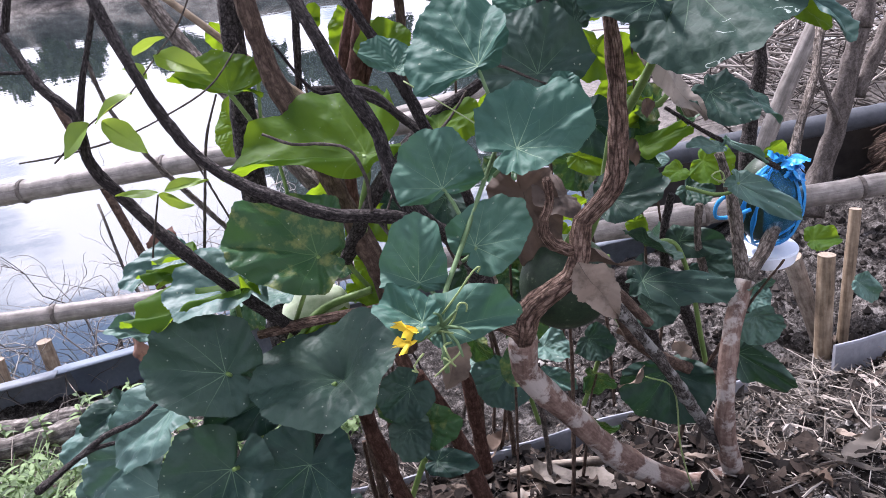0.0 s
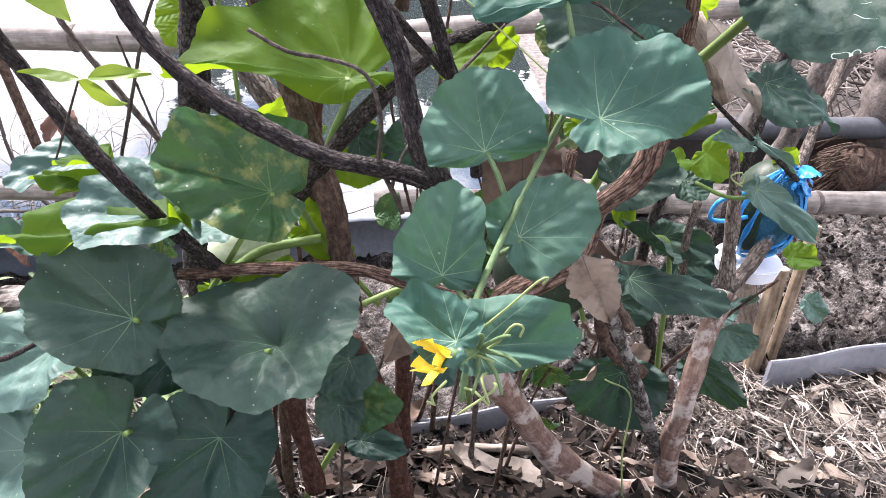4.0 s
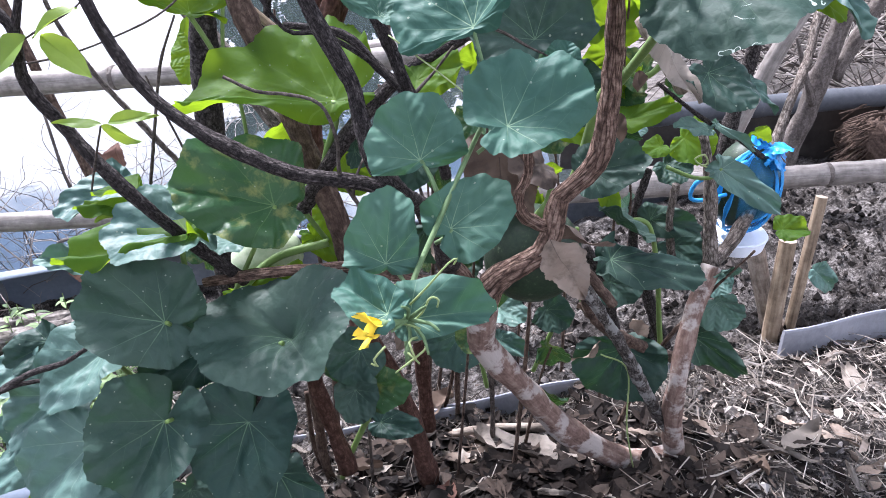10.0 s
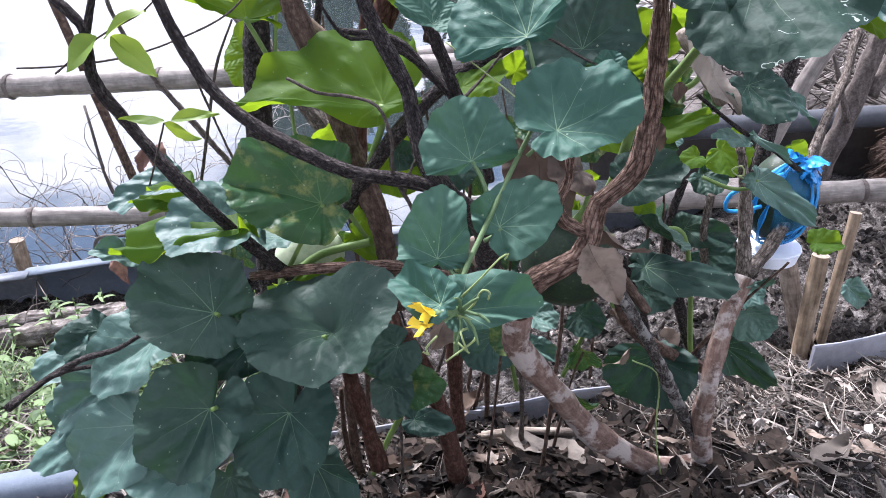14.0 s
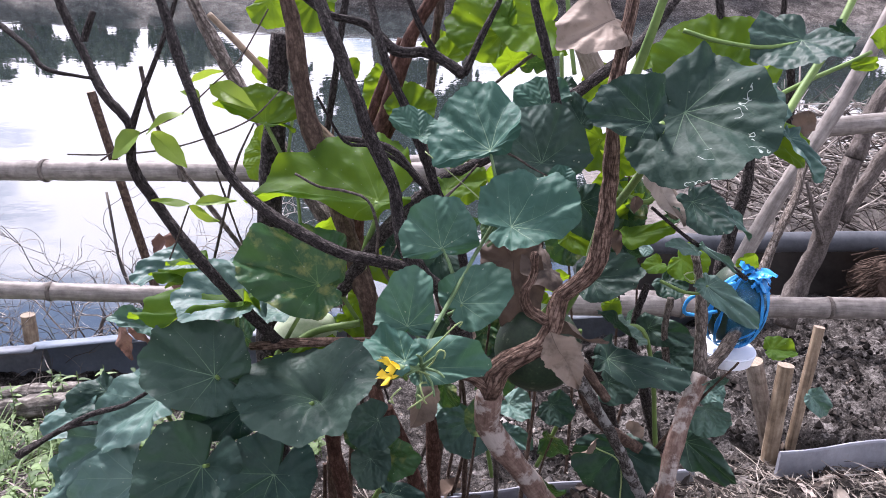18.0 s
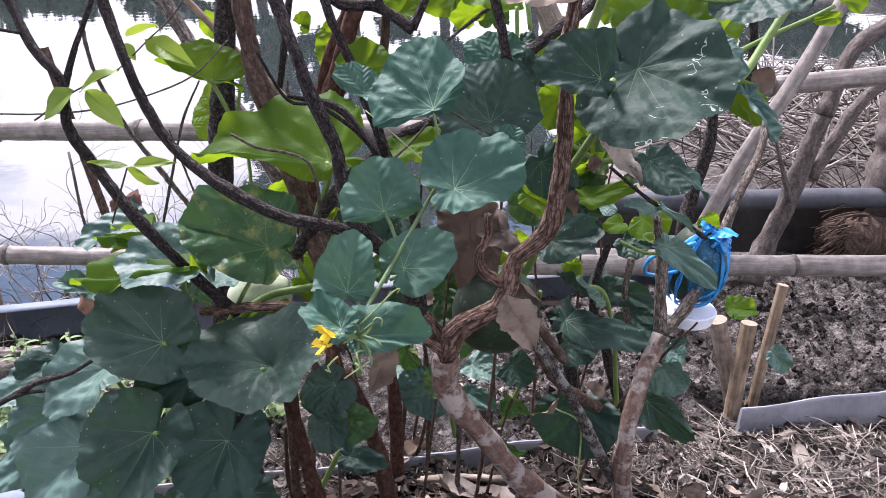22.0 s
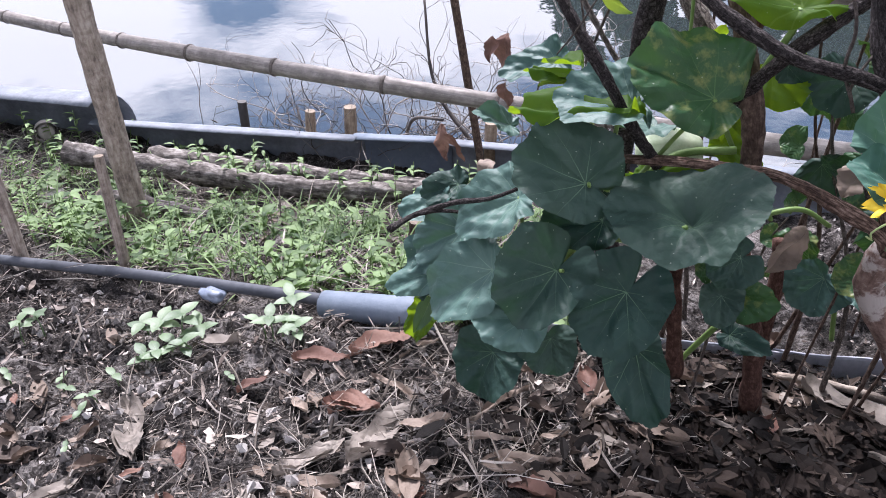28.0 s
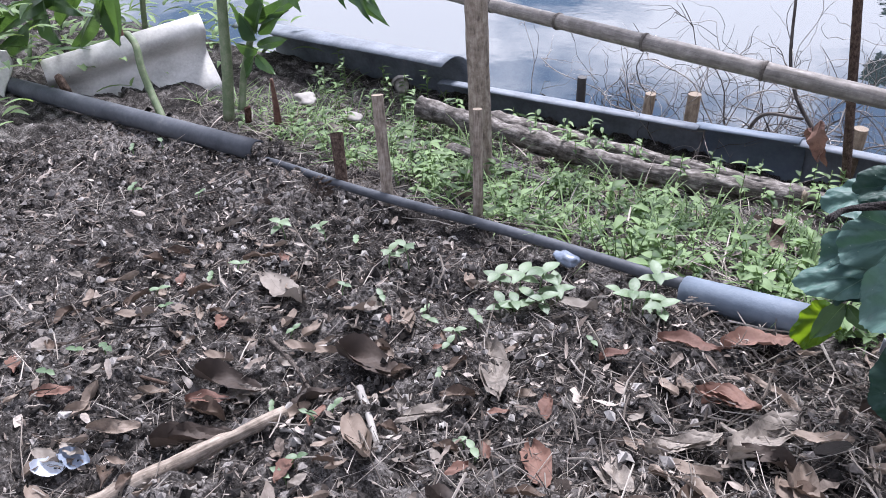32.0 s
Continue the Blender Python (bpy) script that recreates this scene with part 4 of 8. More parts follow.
leaf(gourdvine, "leaf", "leaf_blue_sheen", .2, .08, (-0.219, 0.780, 0.374), (-0.255, 0.740, 0.367), (-0.220, 0.720, 0.371))
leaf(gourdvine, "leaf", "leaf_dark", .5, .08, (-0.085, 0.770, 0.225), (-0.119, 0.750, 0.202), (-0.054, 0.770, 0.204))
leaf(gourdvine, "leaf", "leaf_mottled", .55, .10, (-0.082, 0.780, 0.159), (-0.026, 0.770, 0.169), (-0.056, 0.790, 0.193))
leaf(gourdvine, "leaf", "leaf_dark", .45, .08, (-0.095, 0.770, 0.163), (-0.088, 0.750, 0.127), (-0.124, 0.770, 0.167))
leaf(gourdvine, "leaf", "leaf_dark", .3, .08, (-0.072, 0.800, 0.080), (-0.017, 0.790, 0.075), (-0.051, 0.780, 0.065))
leaf(gourdvine, "leaf", "leaf_young", .3, .08, (-0.220, 0.800, 0.292), (-0.132, 0.790, 0.311), (-0.164, 0.770, 0.295))
leaf(gourdvine, "leaf", "leaf_young", .3, .08, (-0.141, 0.860, 0.332), (-0.090, 0.850, 0.301), (-0.125, 0.840, 0.306))
leaf(gourdvine, "leaf", "leaf_dark", .3, .1, (-0.455, 0.720, 0.097), (-0.498, 0.700, 0.057), (-0.396, 0.730, 0.151))
leaf(gourdvine, "leaf", "leaf_young", .3, .1, (-0.519, 0.760, -0.001), (-0.542, 0.750, -0.059), (-0.494, 0.750, -0.009))
leaf(gourdvine, "leaf", "leaf_young", .32, .10, (-0.092, 0.800, 0.528), (-0.247, 0.790, 0.510), (-0.159, 0.880, 0.569), .22)
leaf(gourdvine, "leaf", "leaf_young", .6, .16, (-0.248, 0.860, 0.607), (-0.312, 0.850, 0.622), (-0.248, 0.900, 0.635), .15)
leaf(gourdvine, "leaf", "leaf_young", .3, .08, (-0.281, 0.970, 0.538), (-0.313, 0.970, 0.544), (-0.242, 1.000, 0.570))
leaf(gourdvine, "leaf", "leaf_young", .3, .08, (-0.004, 0.780, 0.553), (0.043, 0.780, 0.562), (0.021, 0.800, 0.569))
leaf(gourdvine, "leaf", "leaf_young", .4, .08, (-0.066, 0.880, 0.621), (-0.043, 0.900, 0.652), (-0.089, 0.890, 0.643))
leaf(gourdvine, "leaf", "leaf_young", .3, .06, (-0.137, 0.970, 0.540), (-0.217, 0.960, 0.535), (-0.175, 0.990, 0.542))
leaf(gourdvine, "leaf", "leaf_young", .3, .06, (-0.018, 0.900, 0.694), (0.004, 0.920, 0.724), (-0.034, 0.910, 0.706))
leaf(gourdvine, "leaf", "leaf_young", .2, .06, (0.052, 0.900, 0.728), (-0.021, 0.920, 0.737), (0.020, 0.930, 0.769))
leaf(gourdvine, "leaf", "leaf_young", .3, .06, (0.107, 0.920, 0.742), (0.038, 0.900, 0.727), (0.076, 0.950, 0.784))
leaf(gourdvine, "leaf", "leaf_young", .2, .06, (-0.153, 0.950, 0.668), (-0.145, 0.950, 0.683), (-0.141, 0.950, 0.665))
leaf(gourdvine, "leaf", "leaf_young", .2, .06, (-0.149, 0.950, 0.665), (-0.146, 0.950, 0.655), (-0.155, 0.950, 0.661))
leaf(gourdvine, "leaf", "leaf_young", .3, .06, (-0.285, 1.000, 0.660), (-0.303, 1.000, 0.640), (-0.278, 1.000, 0.641))
leaf(gourdvine, "leaf", "leaf_young", .3, .06, (-0.211, 1.000, 0.754), (-0.222, 0.990, 0.709), (-0.185, 0.990, 0.726))
leaf(gourdvine, "leaf", "leaf_young", .3, .06, (-0.276, 1.000, 0.752), (-0.254, 0.990, 0.719), (-0.309, 1.000, 0.736))
leaf(climbvine, "leaf", "leaf_melon", .16, .10, (0.011, 0.523, 0.574), (-0.000, 0.545, 0.615), (0.042, 0.530, 0.590))
leaf(climbvine, "leaf", "leaf_melon", .40, .10, (0.070, 0.512, 0.602), (0.126, 0.530, 0.619), (0.062, 0.550, 0.629), .65)
leaf(climbvine, "leaf", "leaf_melon", .35, .08, (0.032, 0.490, 0.537), (0.070, 0.510, 0.559), (0.012, 0.500, 0.552))
leaf(climbvine, "leaf", "leaf_melon", .16, .14, (-0.011, 0.464, 0.526), (-0.008, 0.490, 0.565), (-0.040, 0.470, 0.541), .7)
leaf(climbvine, "leaf", "leaf_melon", .22, .08, (-0.006, 0.405, 0.526), (-0.038, 0.428, 0.534), (-0.018, 0.396, 0.519))
leaf(climbvine, "leaf", "leaf_melon", .20, .08, (0.005, 0.422, 0.510), (0.059, 0.430, 0.513), (0.025, 0.442, 0.529), .55)
leaf(climbvine, "leaf", "leaf_melon", .12, .10, (0.047, 0.547, 0.659), (0.030, 0.600, 0.695), (0.083, 0.536, 0.669), 1.35)
leaf(climbvine, "leaf", "leaf_dark", .45, .08, (0.098, 0.630, 0.629), (0.082, 0.660, 0.672), (0.151, 0.630, 0.630))
leaf(climbvine, "leaf", "leaf_melon", .15, .06, (0.115, 0.600, 0.613), (0.122, 0.610, 0.631), (0.133, 0.600, 0.618))
leaf(climbvine, "leaf", "leaf_melon", .3, .08, (-0.023, 0.640, 0.647), (-0.012, 0.660, 0.660), (0.011, 0.630, 0.637))
leaf(climbvine, "leaf", "leaf_melon", .3, .08, (0.102, 0.720, 0.668), (0.089, 0.740, 0.694), (0.066, 0.730, 0.670))
leaf(climbvine, "leaf", "leaf_dark", .3, .08, (0.141, 0.700, 0.656), (0.122, 0.720, 0.681), (0.154, 0.700, 0.671))
leaf(uppervine, "leaf", "leaf_mined", .42, .06, (0.233, 0.655, 0.680), (0.309, 0.605, 0.654), (0.257, 0.700, 0.733), 1.15)
leaf(uppervine, "leaf_lobe", "leaf_mined", .25, .05, (0.192, 0.602, 0.680), (0.134, 0.610, 0.683), (0.168, 0.630, 0.714), .50)
leaf(uppervine, "leaf", "leaf_dark", .45, .08, (0.385, 0.800, 0.741), (0.354, 0.760, 0.708), (0.452, 0.800, 0.755))
leaf(uppervine, "leaf", "leaf_dark", .35, .08, (0.440, 0.840, 0.752), (0.456, 0.820, 0.729), (0.420, 0.860, 0.793))
leaf(uppervine, "leaf", "leaf_young", .4, .08, (0.323, 0.900, 0.681), (0.276, 0.950, 0.736), (0.370, 0.950, 0.733))
leaf(uppervine, "leaf", "leaf_young", .4, .08, (0.369, 0.950, 0.672), (0.398, 1.000, 0.737), (0.335, 0.970, 0.709))
leaf(uppervine, "leaf", "leaf_blue_sheen", .3, .10, (0.343, 0.780, 0.690), (0.357, 0.740, 0.655), (0.336, 0.750, 0.670))
leaf(uppervine, "leaf", "leaf_young", .3, .08, (0.351, 0.760, 0.647), (0.390, 0.740, 0.610), (0.361, 0.730, 0.614))
leaf(uppervine, "leaf", "leaf_blue_sheen", .3, .08, (0.371, 0.740, 0.643), (0.393, 0.700, 0.608), (0.372, 0.710, 0.620))
leaf(uppervine, "leaf", "leaf_dark", .3, .10, (0.294, 0.800, 0.548), (0.329, 0.770, 0.514), (0.335, 0.800, 0.543))
leaf(uppervine, "leaf", "leaf_blue_sheen", .2, .08, (0.332, 0.800, 0.539), (0.362, 0.780, 0.508), (0.344, 0.780, 0.518))
leaf(uppervine, "leaf", "leaf_young", .35, .08, (0.249, 0.950, 0.444), (0.320, 0.950, 0.456), (0.278, 0.970, 0.458))
leaf(uppervine, "leaf", "leaf_blue_sheen", .2, .06, (0.324, 0.860, 0.465), (0.283, 0.860, 0.467), (0.303, 0.870, 0.472))
leaf(uppervine, "leaf", "leaf_dark", .3, .08, (0.192, 0.860, 0.413), (0.260, 0.850, 0.429), (0.217, 0.880, 0.443))
leaf(uppervine, "leaf", "leaf_dark", .55, .12, (0.227, 0.850, 0.352), (0.263, 0.820, 0.336), (0.178, 0.850, 0.383))
leaf(uppervine, "leaf", "leaf_dark", .3, .08, (0.302, 0.970, 0.291), (0.370, 0.960, 0.281), (0.327, 0.980, 0.307))
leaf(uppervine, "leaf", "leaf_dark", .2, .10, (0.223, 0.840, 0.305), (0.324, 0.820, 0.272), (0.280, 0.860, 0.302))
leaf(uppervine, "leaf", "leaf_dark", .3, .08, (0.243, 0.920, 0.222), (0.285, 0.910, 0.216), (0.252, 0.900, 0.191))
leaf(uppervine, "leaf", "leaf_blue_sheen", .2, .14, (0.346, 0.860, 0.415), (0.407, 0.840, 0.364), (0.374, 0.865, 0.411))
leaf(uppervine, "leaf", "leaf_blue_sheen", .2, .08, (0.335, 0.860, 0.469), (0.373, 0.850, 0.440), (0.358, 0.850, 0.447))
leaf(uppervine, "leaf", "leaf_dark", .15, .08, (0.394, 0.980, 0.086), (0.474, 0.960, 0.032), (0.440, 0.970, 0.092))
leaf(uppervine, "leaf", "leaf_dark", .30, .06, (0.280, 0.950, 0.085), (0.276, 0.930, 0.004), (0.204, 0.950, 0.057), .85)
leaf(uppervine, "leaf", "leaf_young", .3, .06, (0.544, 0.950, 0.726), (0.558, 0.960, 0.747), (0.523, 0.950, 0.739))
leaf(uppervine, "leaf", "leaf_young", .3, .06, (0.535, 0.950, 0.705), (0.507, 0.950, 0.700), (0.526, 0.950, 0.694))
leaf(uppervine, "leaf", "leaf_young", .3, .06, (0.243, 0.980, 0.326), (0.253, 0.970, 0.303), (0.231, 0.980, 0.316))
leaf(uppervine, "leaf", "leaf_young", .3, .06, (0.133, 0.950, 0.343), (0.143, 0.940, 0.316), (0.124, 0.950, 0.333))
leaf(uppervine, "leaf", "leaf_young", .3, .06, (0.312, 1.000, 0.388), (0.286, 0.990, 0.376), (0.302, 0.980, 0.372))
leaf(uppervine, "leaf", "leaf_young", .3, .06, (0.438, 1.000, 0.404), (0.453, 1.000, 0.386), (0.427, 1.000, 0.390))
leaf(uppervine, "leaf", "leaf_dark", .3, .06, (0.329, 1.020, 0.352), (0.354, 1.000, 0.333), (0.314, 1.000, 0.336))
leaf(uppervine, "leaf", "leaf_young", .3, .08, (0.225, 0.980, 0.555), (0.253, 0.980, 0.585), (0.265, 0.980, 0.549))
leaf(uppervine, "leaf", "leaf_young", .3, .08, (0.266, 1.000, 0.703), (0.250, 0.980, 0.682), (0.280, 0.980, 0.683))
leaf(uppervine, "leaf", "leaf_young", .3, .06, (0.232, 1.000, 0.500), (0.251, 1.000, 0.475), (0.213, 1.000, 0.482))
leaf(uppervine, "leaf", "leaf_dark", .3, .06, (0.163, 0.950, 0.158), (0.195, 0.940, 0.135), (0.146, 0.940, 0.137))
leaf(uppervine, "leaf", "leaf_blue_sheen", .3, .06, (0.427, 1.020, 0.164), (0.435, 1.000, 0.139), (0.408, 1.010, 0.147))
leaf(uppervine, "leaf", "leaf_young", .3, .06, (0.526, 1.050, 0.228), (0.567, 1.050, 0.230), (0.540, 1.030, 0.217))
leaf(uppervine, "leaf", "leaf_blue_sheen", .3, .06, (0.705, 1.250, 0.029), (0.736, 1.240, -0.002), (0.688, 1.240, 0.014))
leaf(lowleaf, "leaf", "leaf_blue_sheen", .3, .08, (0.038, 1.000, 0.081), (0.002, 0.980, 0.034), (0.070, 0.980, 0.041))
leaf(lowleaf, "leaf", "leaf_blue_sheen", .3, .08, (0.100, 1.050, 0.029), (0.148, 1.040, 0.008), (0.124, 1.030, 0.004))
leaf(lowleaf, "leaf", "leaf_blue_sheen", .3, .08, (-0.023, 1.020, 0.089), (0.008, 1.000, 0.082), (-0.040, 1.000, 0.084))
leaf(lowleaf, "leaf", "leaf_blue_sheen", .3, .08, (0.103, 1.100, 0.058), (0.144, 1.080, 0.044), (0.073, 1.080, 0.051))
tagged(leaf(None, "dead_leaf", "dead_tan", 0, -.25, (0.130, 0.720, 0.401), (0.171, 0.715, 0.323), (0.172, 0.715, 0.380)), "dry tan leaf hanging curled in the branches", "dead leaf", "dead leaves in the branches")
tagged(leaf(None, "dead_leaf", "dead_brown", .35, -.13, (0.082, 0.845, 0.441), (0.103, 0.830, 0.339), (0.133, 0.830, 0.397)), "broad mottled brown leaf withering behind the vine", "dead leaf", "dead leaves in the branches")
tagged(leaf(None, "dead_leaf", "dead_dark", 0, -.4, (0.142, 0.750, 0.412), (0.187, 0.740, 0.357), (0.173, 0.730, 0.394)), "dark brown shrivelled leaf caught on a branch", "dead leaf", "dead leaves in the branches")
tagged(leaf(None, "dead_leaf", "dead_grey", 0, -.15, (0.227, 0.800, 0.603), (0.283, 0.770, 0.527), (0.270, 0.790, 0.570)), "long grey dry leaf hanging over a stem", "dead leaf", "dead leaves in the branches")
tagged(leaf(None, "dead_leaf", "dead_tan", .1, -.2, (0.165, 0.720, 0.761), (0.109, 0.700, 0.738), (0.146, 0.690, 0.722)), "dry tan leaf hanging curled in the branches", "dead leaf", "dead leaves in the branches")
tagged(leaf(None, "dead_leaf", "dead_dark", .2, -.14, (0.133, 0.840, 0.434), (0.094, 0.820, 0.436), (0.117, 0.800, 0.419)), "dark brown shrivelled leaf caught on a branch", "dead leaf", "dead leaves in the branches")
tagged(leaf(None, "dead_leaf", "dead_tan", 0, -.2, (0.025, 0.880, 0.329), (0.009, 0.860, 0.289), (0.039, 0.860, 0.305)), "dry tan leaf hanging curled in the branches", "dead leaf", "dead leaves in the branches")
tagged(leaf(None, "dead_leaf", "dead_tan", 0, -.2, (-0.016, 0.860, 0.237), (-0.046, 0.840, 0.161), (-0.054, 0.840, 0.204)), "dry tan leaf hanging curled in the branches", "dead leaf", "dead leaves in the branches")
tagged(leaf(None, "dead_leaf", "dead_tan", 0, -.2, (0.290, 0.950, 0.140), (0.310, 0.940, 0.106), (0.311, 0.940, 0.133)), "dry tan leaf hanging curled in the branches", "dead leaf", "dead leaves in the branches")
tagged(leaf(None, "dead_leaf", "dead_tan", 0, -.2, (0.241, 0.930, 0.113), (0.208, 0.920, 0.075), (0.219, 0.920, 0.098)), "dry tan leaf hanging curled in the branches", "dead leaf", "dead leaves in the branches")
tagged(leaf(None, "dead_leaf", "dead_brown", 0, -.2, (0.200, 0.900, 0.202), (0.234, 0.890, 0.151), (0.221, 0.880, 0.192)), "brown withered leaf hanging in the vines", "dead leaf", "dead leaves in the branches")
tagged(leaf(None, "dead_leaf", "dead_brown", 0, -.2, (0.408, 0.800, 0.664), (0.401, 0.790, 0.634), (0.386, 0.790, 0.646)), "brown withered leaf hanging in the vines", "dead leaf", "dead leaves in the branches")
tagged(leaf(None, "dead_leaf", "dead_brown", 0, -.3, (0.210, 0.800, 0.507), (0.205, 0.790, 0.478), (0.217, 0.790, 0.497)), "brown withered leaf hanging in the vines", "dead leaf", "dead leaves in the branches")
tagged(leaf(None, "dead_leaf", "dead_brown", 0, -.3, (0.234, 0.850, 0.537), (0.238, 0.840, 0.518), (0.226, 0.840, 0.528)), "brown withered leaf hanging in the vines", "dead leaf", "dead leaves in the branches")
tagged(leaf(None, "dead_leaf", "dead_orange", 0, -.3, (-1.018, 1.900, -0.259), (-0.973, 1.880, -0.372), (-0.979, 1.880, -0.283)), "orange brown dry leaf hanging from a twig", "dead leaf", "dead leaves in the branches")
tagged(leaf(None, "dead_leaf", "dead_orange", 0, -.3, (-0.719, 1.600, 0.176), (-0.733, 1.580, 0.085), (-0.695, 1.580, 0.137)), "orange brown dry leaf hanging from a twig", "dead leaf", "dead leaves in the branches")
tagged(leaf(None, "dead_leaf", "dead_orange", 0, -.3, (-0.681, 1.500, 0.091), (-0.678, 1.490, 0.032), (-0.650, 1.480, 0.068)), "orange brown dry leaf hanging from a twig", "dead leaf", "dead leaves in the branches")
tagged(leaf(None, "dead_leaf", "dead_orange", 0, -.3, (-0.901, 1.600, -0.099), (-0.884, 1.580, -0.203), (-0.864, 1.580, -0.157)), "orange brown dry leaf hanging from a twig", "dead leaf", "dead leaves in the branches")
tagged(leaf(None, "dead_leaf", "dead_tan", 0, -.3, (-0.587, 1.200, 0.046), (-0.618, 1.180, 0.002), (-0.579, 1.160, 0.019)), "dry tan leaf hanging curled in the branches", "dead leaf", "dead leaves in the branches")
tagged(leaf(None, "dead_leaf", "dead_orange", 0, -.3, (-0.717, 1.500, 0.199), (-0.725, 1.480, 0.142), (-0.699, 1.480, 0.175)), "orange brown dry leaf hanging from a twig", "dead leaf", "dead leaves in the branches")
leaf(twiner, "leaflet", "leaf_lime", 0, -.1, (-0.276, 0.700, 0.682), (-0.238, 0.690, 0.698), (-0.250, 0.680, 0.697))
leaf(twiner, "leaflet", "leaf_lime", 0, -.1, (-0.258, 0.700, 0.680), (-0.202, 0.680, 0.661), (-0.230, 0.700, 0.682))
leaf(twiner, "leaflet", "leaf_lime", 0, -.1, (-0.269, 0.700, 0.658), (-0.284, 0.690, 0.674), (-0.274, 0.680, 0.663))
leaf(twiner, "leaflet", "leaf_lime", 0, -.1, (-0.289, 0.700, 0.648), (-0.326, 0.680, 0.630), (-0.310, 0.700, 0.643))
leaf(twiner, "leaflet", "leaf_lime", 0, -.1, (-0.340, 0.700, 0.623), (-0.369, 0.680, 0.598), (-0.366, 0.700, 0.617))
leaf(twiner, "leaflet", "leaf_lime", 0, -.1, (-0.326, 0.700, 0.623), (-0.282, 0.680, 0.593), (-0.298, 0.700, 0.616))
leaf(twiner, "leaflet", "leaf_lime", 0, -.1, (-0.274, 0.660, 0.556), (-0.312, 0.650, 0.563), (-0.296, 0.660, 0.563))
leaf(twiner, "leaflet", "leaf_lime", 0, -.1, (-0.268, 0.660, 0.557), (-0.221, 0.650, 0.569), (-0.245, 0.660, 0.568))
leaf(twiner, "leaflet", "leaf_lime", 0, -.1, (-0.275, 0.660, 0.554), (-0.240, 0.650, 0.541), (-0.253, 0.650, 0.556))
leaf(twiner, "leaflet", "leaf_lime", 0, -.1, (-0.327, 0.800, 0.409), (-0.371, 0.780, 0.401), (-0.340, 0.770, 0.405))
leaf(twiner, "leaflet", "leaf_lime", 0, -.1, (-0.325, 0.800, 0.415), (-0.379, 0.780, 0.418), (-0.359, 0.800, 0.419))
leaf(twiner, "leaflet", "leaf_stalk", 0, -.1, (-0.488, 0.720, 0.063), (-0.517, 0.700, -0.003), (-0.519, 0.720, 0.035))
leaf(twiner, "leaflet", "leaf_stalk", 0, -.1, (-0.488, 0.720, 0.063), (-0.450, 0.700, 0.048), (-0.463, 0.710, 0.068))
leaf(twiner, "leaflet", "leaf_stalk", 0, -.1, (-0.494, 0.720, 0.073), (-0.532, 0.710, 0.073), (-0.519, 0.720, 0.079))
tube(gourdvine, "petiole", "stem_green", 0.0047, 0.0027, (-0.267, 0.780, 0.219), (-0.259, 0.750, 0.290), (-0.254, 0.720, 0.356), (-0.249, 0.710, 0.411))
tube(gourdvine, "petiole", "stem_green", 0.0045, 0.0027, (-0.277, 0.800, 0.186), (-0.233, 0.760, 0.217), (-0.179, 0.700, 0.275), (-0.149, 0.670, 0.310))
tube(gourdvine, "petiole", "stem_green", 0.0040, 0.0024, (-0.280, 0.800, 0.222), (-0.272, 0.730, 0.280), (-0.264, 0.668, 0.339))
tube(gourdvine, "petiole", "stem_green", 0.0038, 0.0024, (-0.246, 0.780, 0.271), (-0.215, 0.770, 0.326), (-0.187, 0.760, 0.378), (-0.152, 0.731, 0.438))
tube(gourdvine, "petiole", "stem_green", 0.0042, 0.0025, (-0.291, 0.800, 0.138), (-0.284, 0.720, 0.177), (-0.280, 0.646, 0.225))
tube(gourdvine, "petiole", "stem_green", 0.0042, 0.0026, (-0.260, 0.800, 0.139), (-0.228, 0.740, 0.161), (-0.201, 0.674, 0.200))
tube(gourdvine, "petiole", "stem_green", 0.0038, 0.0023, (-0.369, 0.800, 0.136), (-0.367, 0.750, 0.213), (-0.361, 0.710, 0.274))
tube(gourdvine, "petiole", "stem_green", 0.0039, 0.0025, (-0.374, 0.800, 0.107), (-0.418, 0.760, 0.158), (-0.450, 0.740, 0.183))
tube(gourdvine, "stem", "stem_green", 0.0063, 0.0050, (-0.300, 0.860, -0.126), (-0.309, 0.840, 0.032), (-0.325, 0.820, 0.111), (-0.271, 0.790, 0.211), (-0.246, 0.780, 0.271), (-0.192, 0.820, 0.321), (-0.123, 0.840, 0.335))
tube(gourdvine, "stem", "stem_green", 0.0035, 0.0037, (-0.135, 0.830, 0.250), (-0.089, 0.850, 0.240), (-0.031, 0.870, 0.256), (0.012, 0.900, 0.225))
tube(gourdvine, "petiole", "stem_green", 0.0055, 0.0038, (-0.119, 0.860, 0.369), (-0.115, 0.830, 0.440), (-0.095, 0.810, 0.499), (-0.092, 0.800, 0.526))
tube(gourdvine, "petiole", "stem_green", 0.0030, 0.0029, (-0.218, 0.880, 0.528), (-0.228, 0.870, 0.553), (-0.242, 0.865, 0.587), (-0.250, 0.860, 0.607))
tube(gourdvine, "stem", "stem_green", 0.0023, 0.0023, (-0.221, 0.950, 0.673), (-0.232, 0.930, 0.600), (-0.232, 0.900, 0.545), (-0.218, 0.880, 0.528), (-0.208, 0.860, 0.464), (-0.216, 0.850, 0.419))
tube(gourdvine, "stem", "stem_green", 0.0037, 0.0035, (-0.060, 0.880, 0.226), (-0.121, 0.860, 0.317), (-0.166, 0.860, 0.392), (-0.204, 0.870, 0.444))
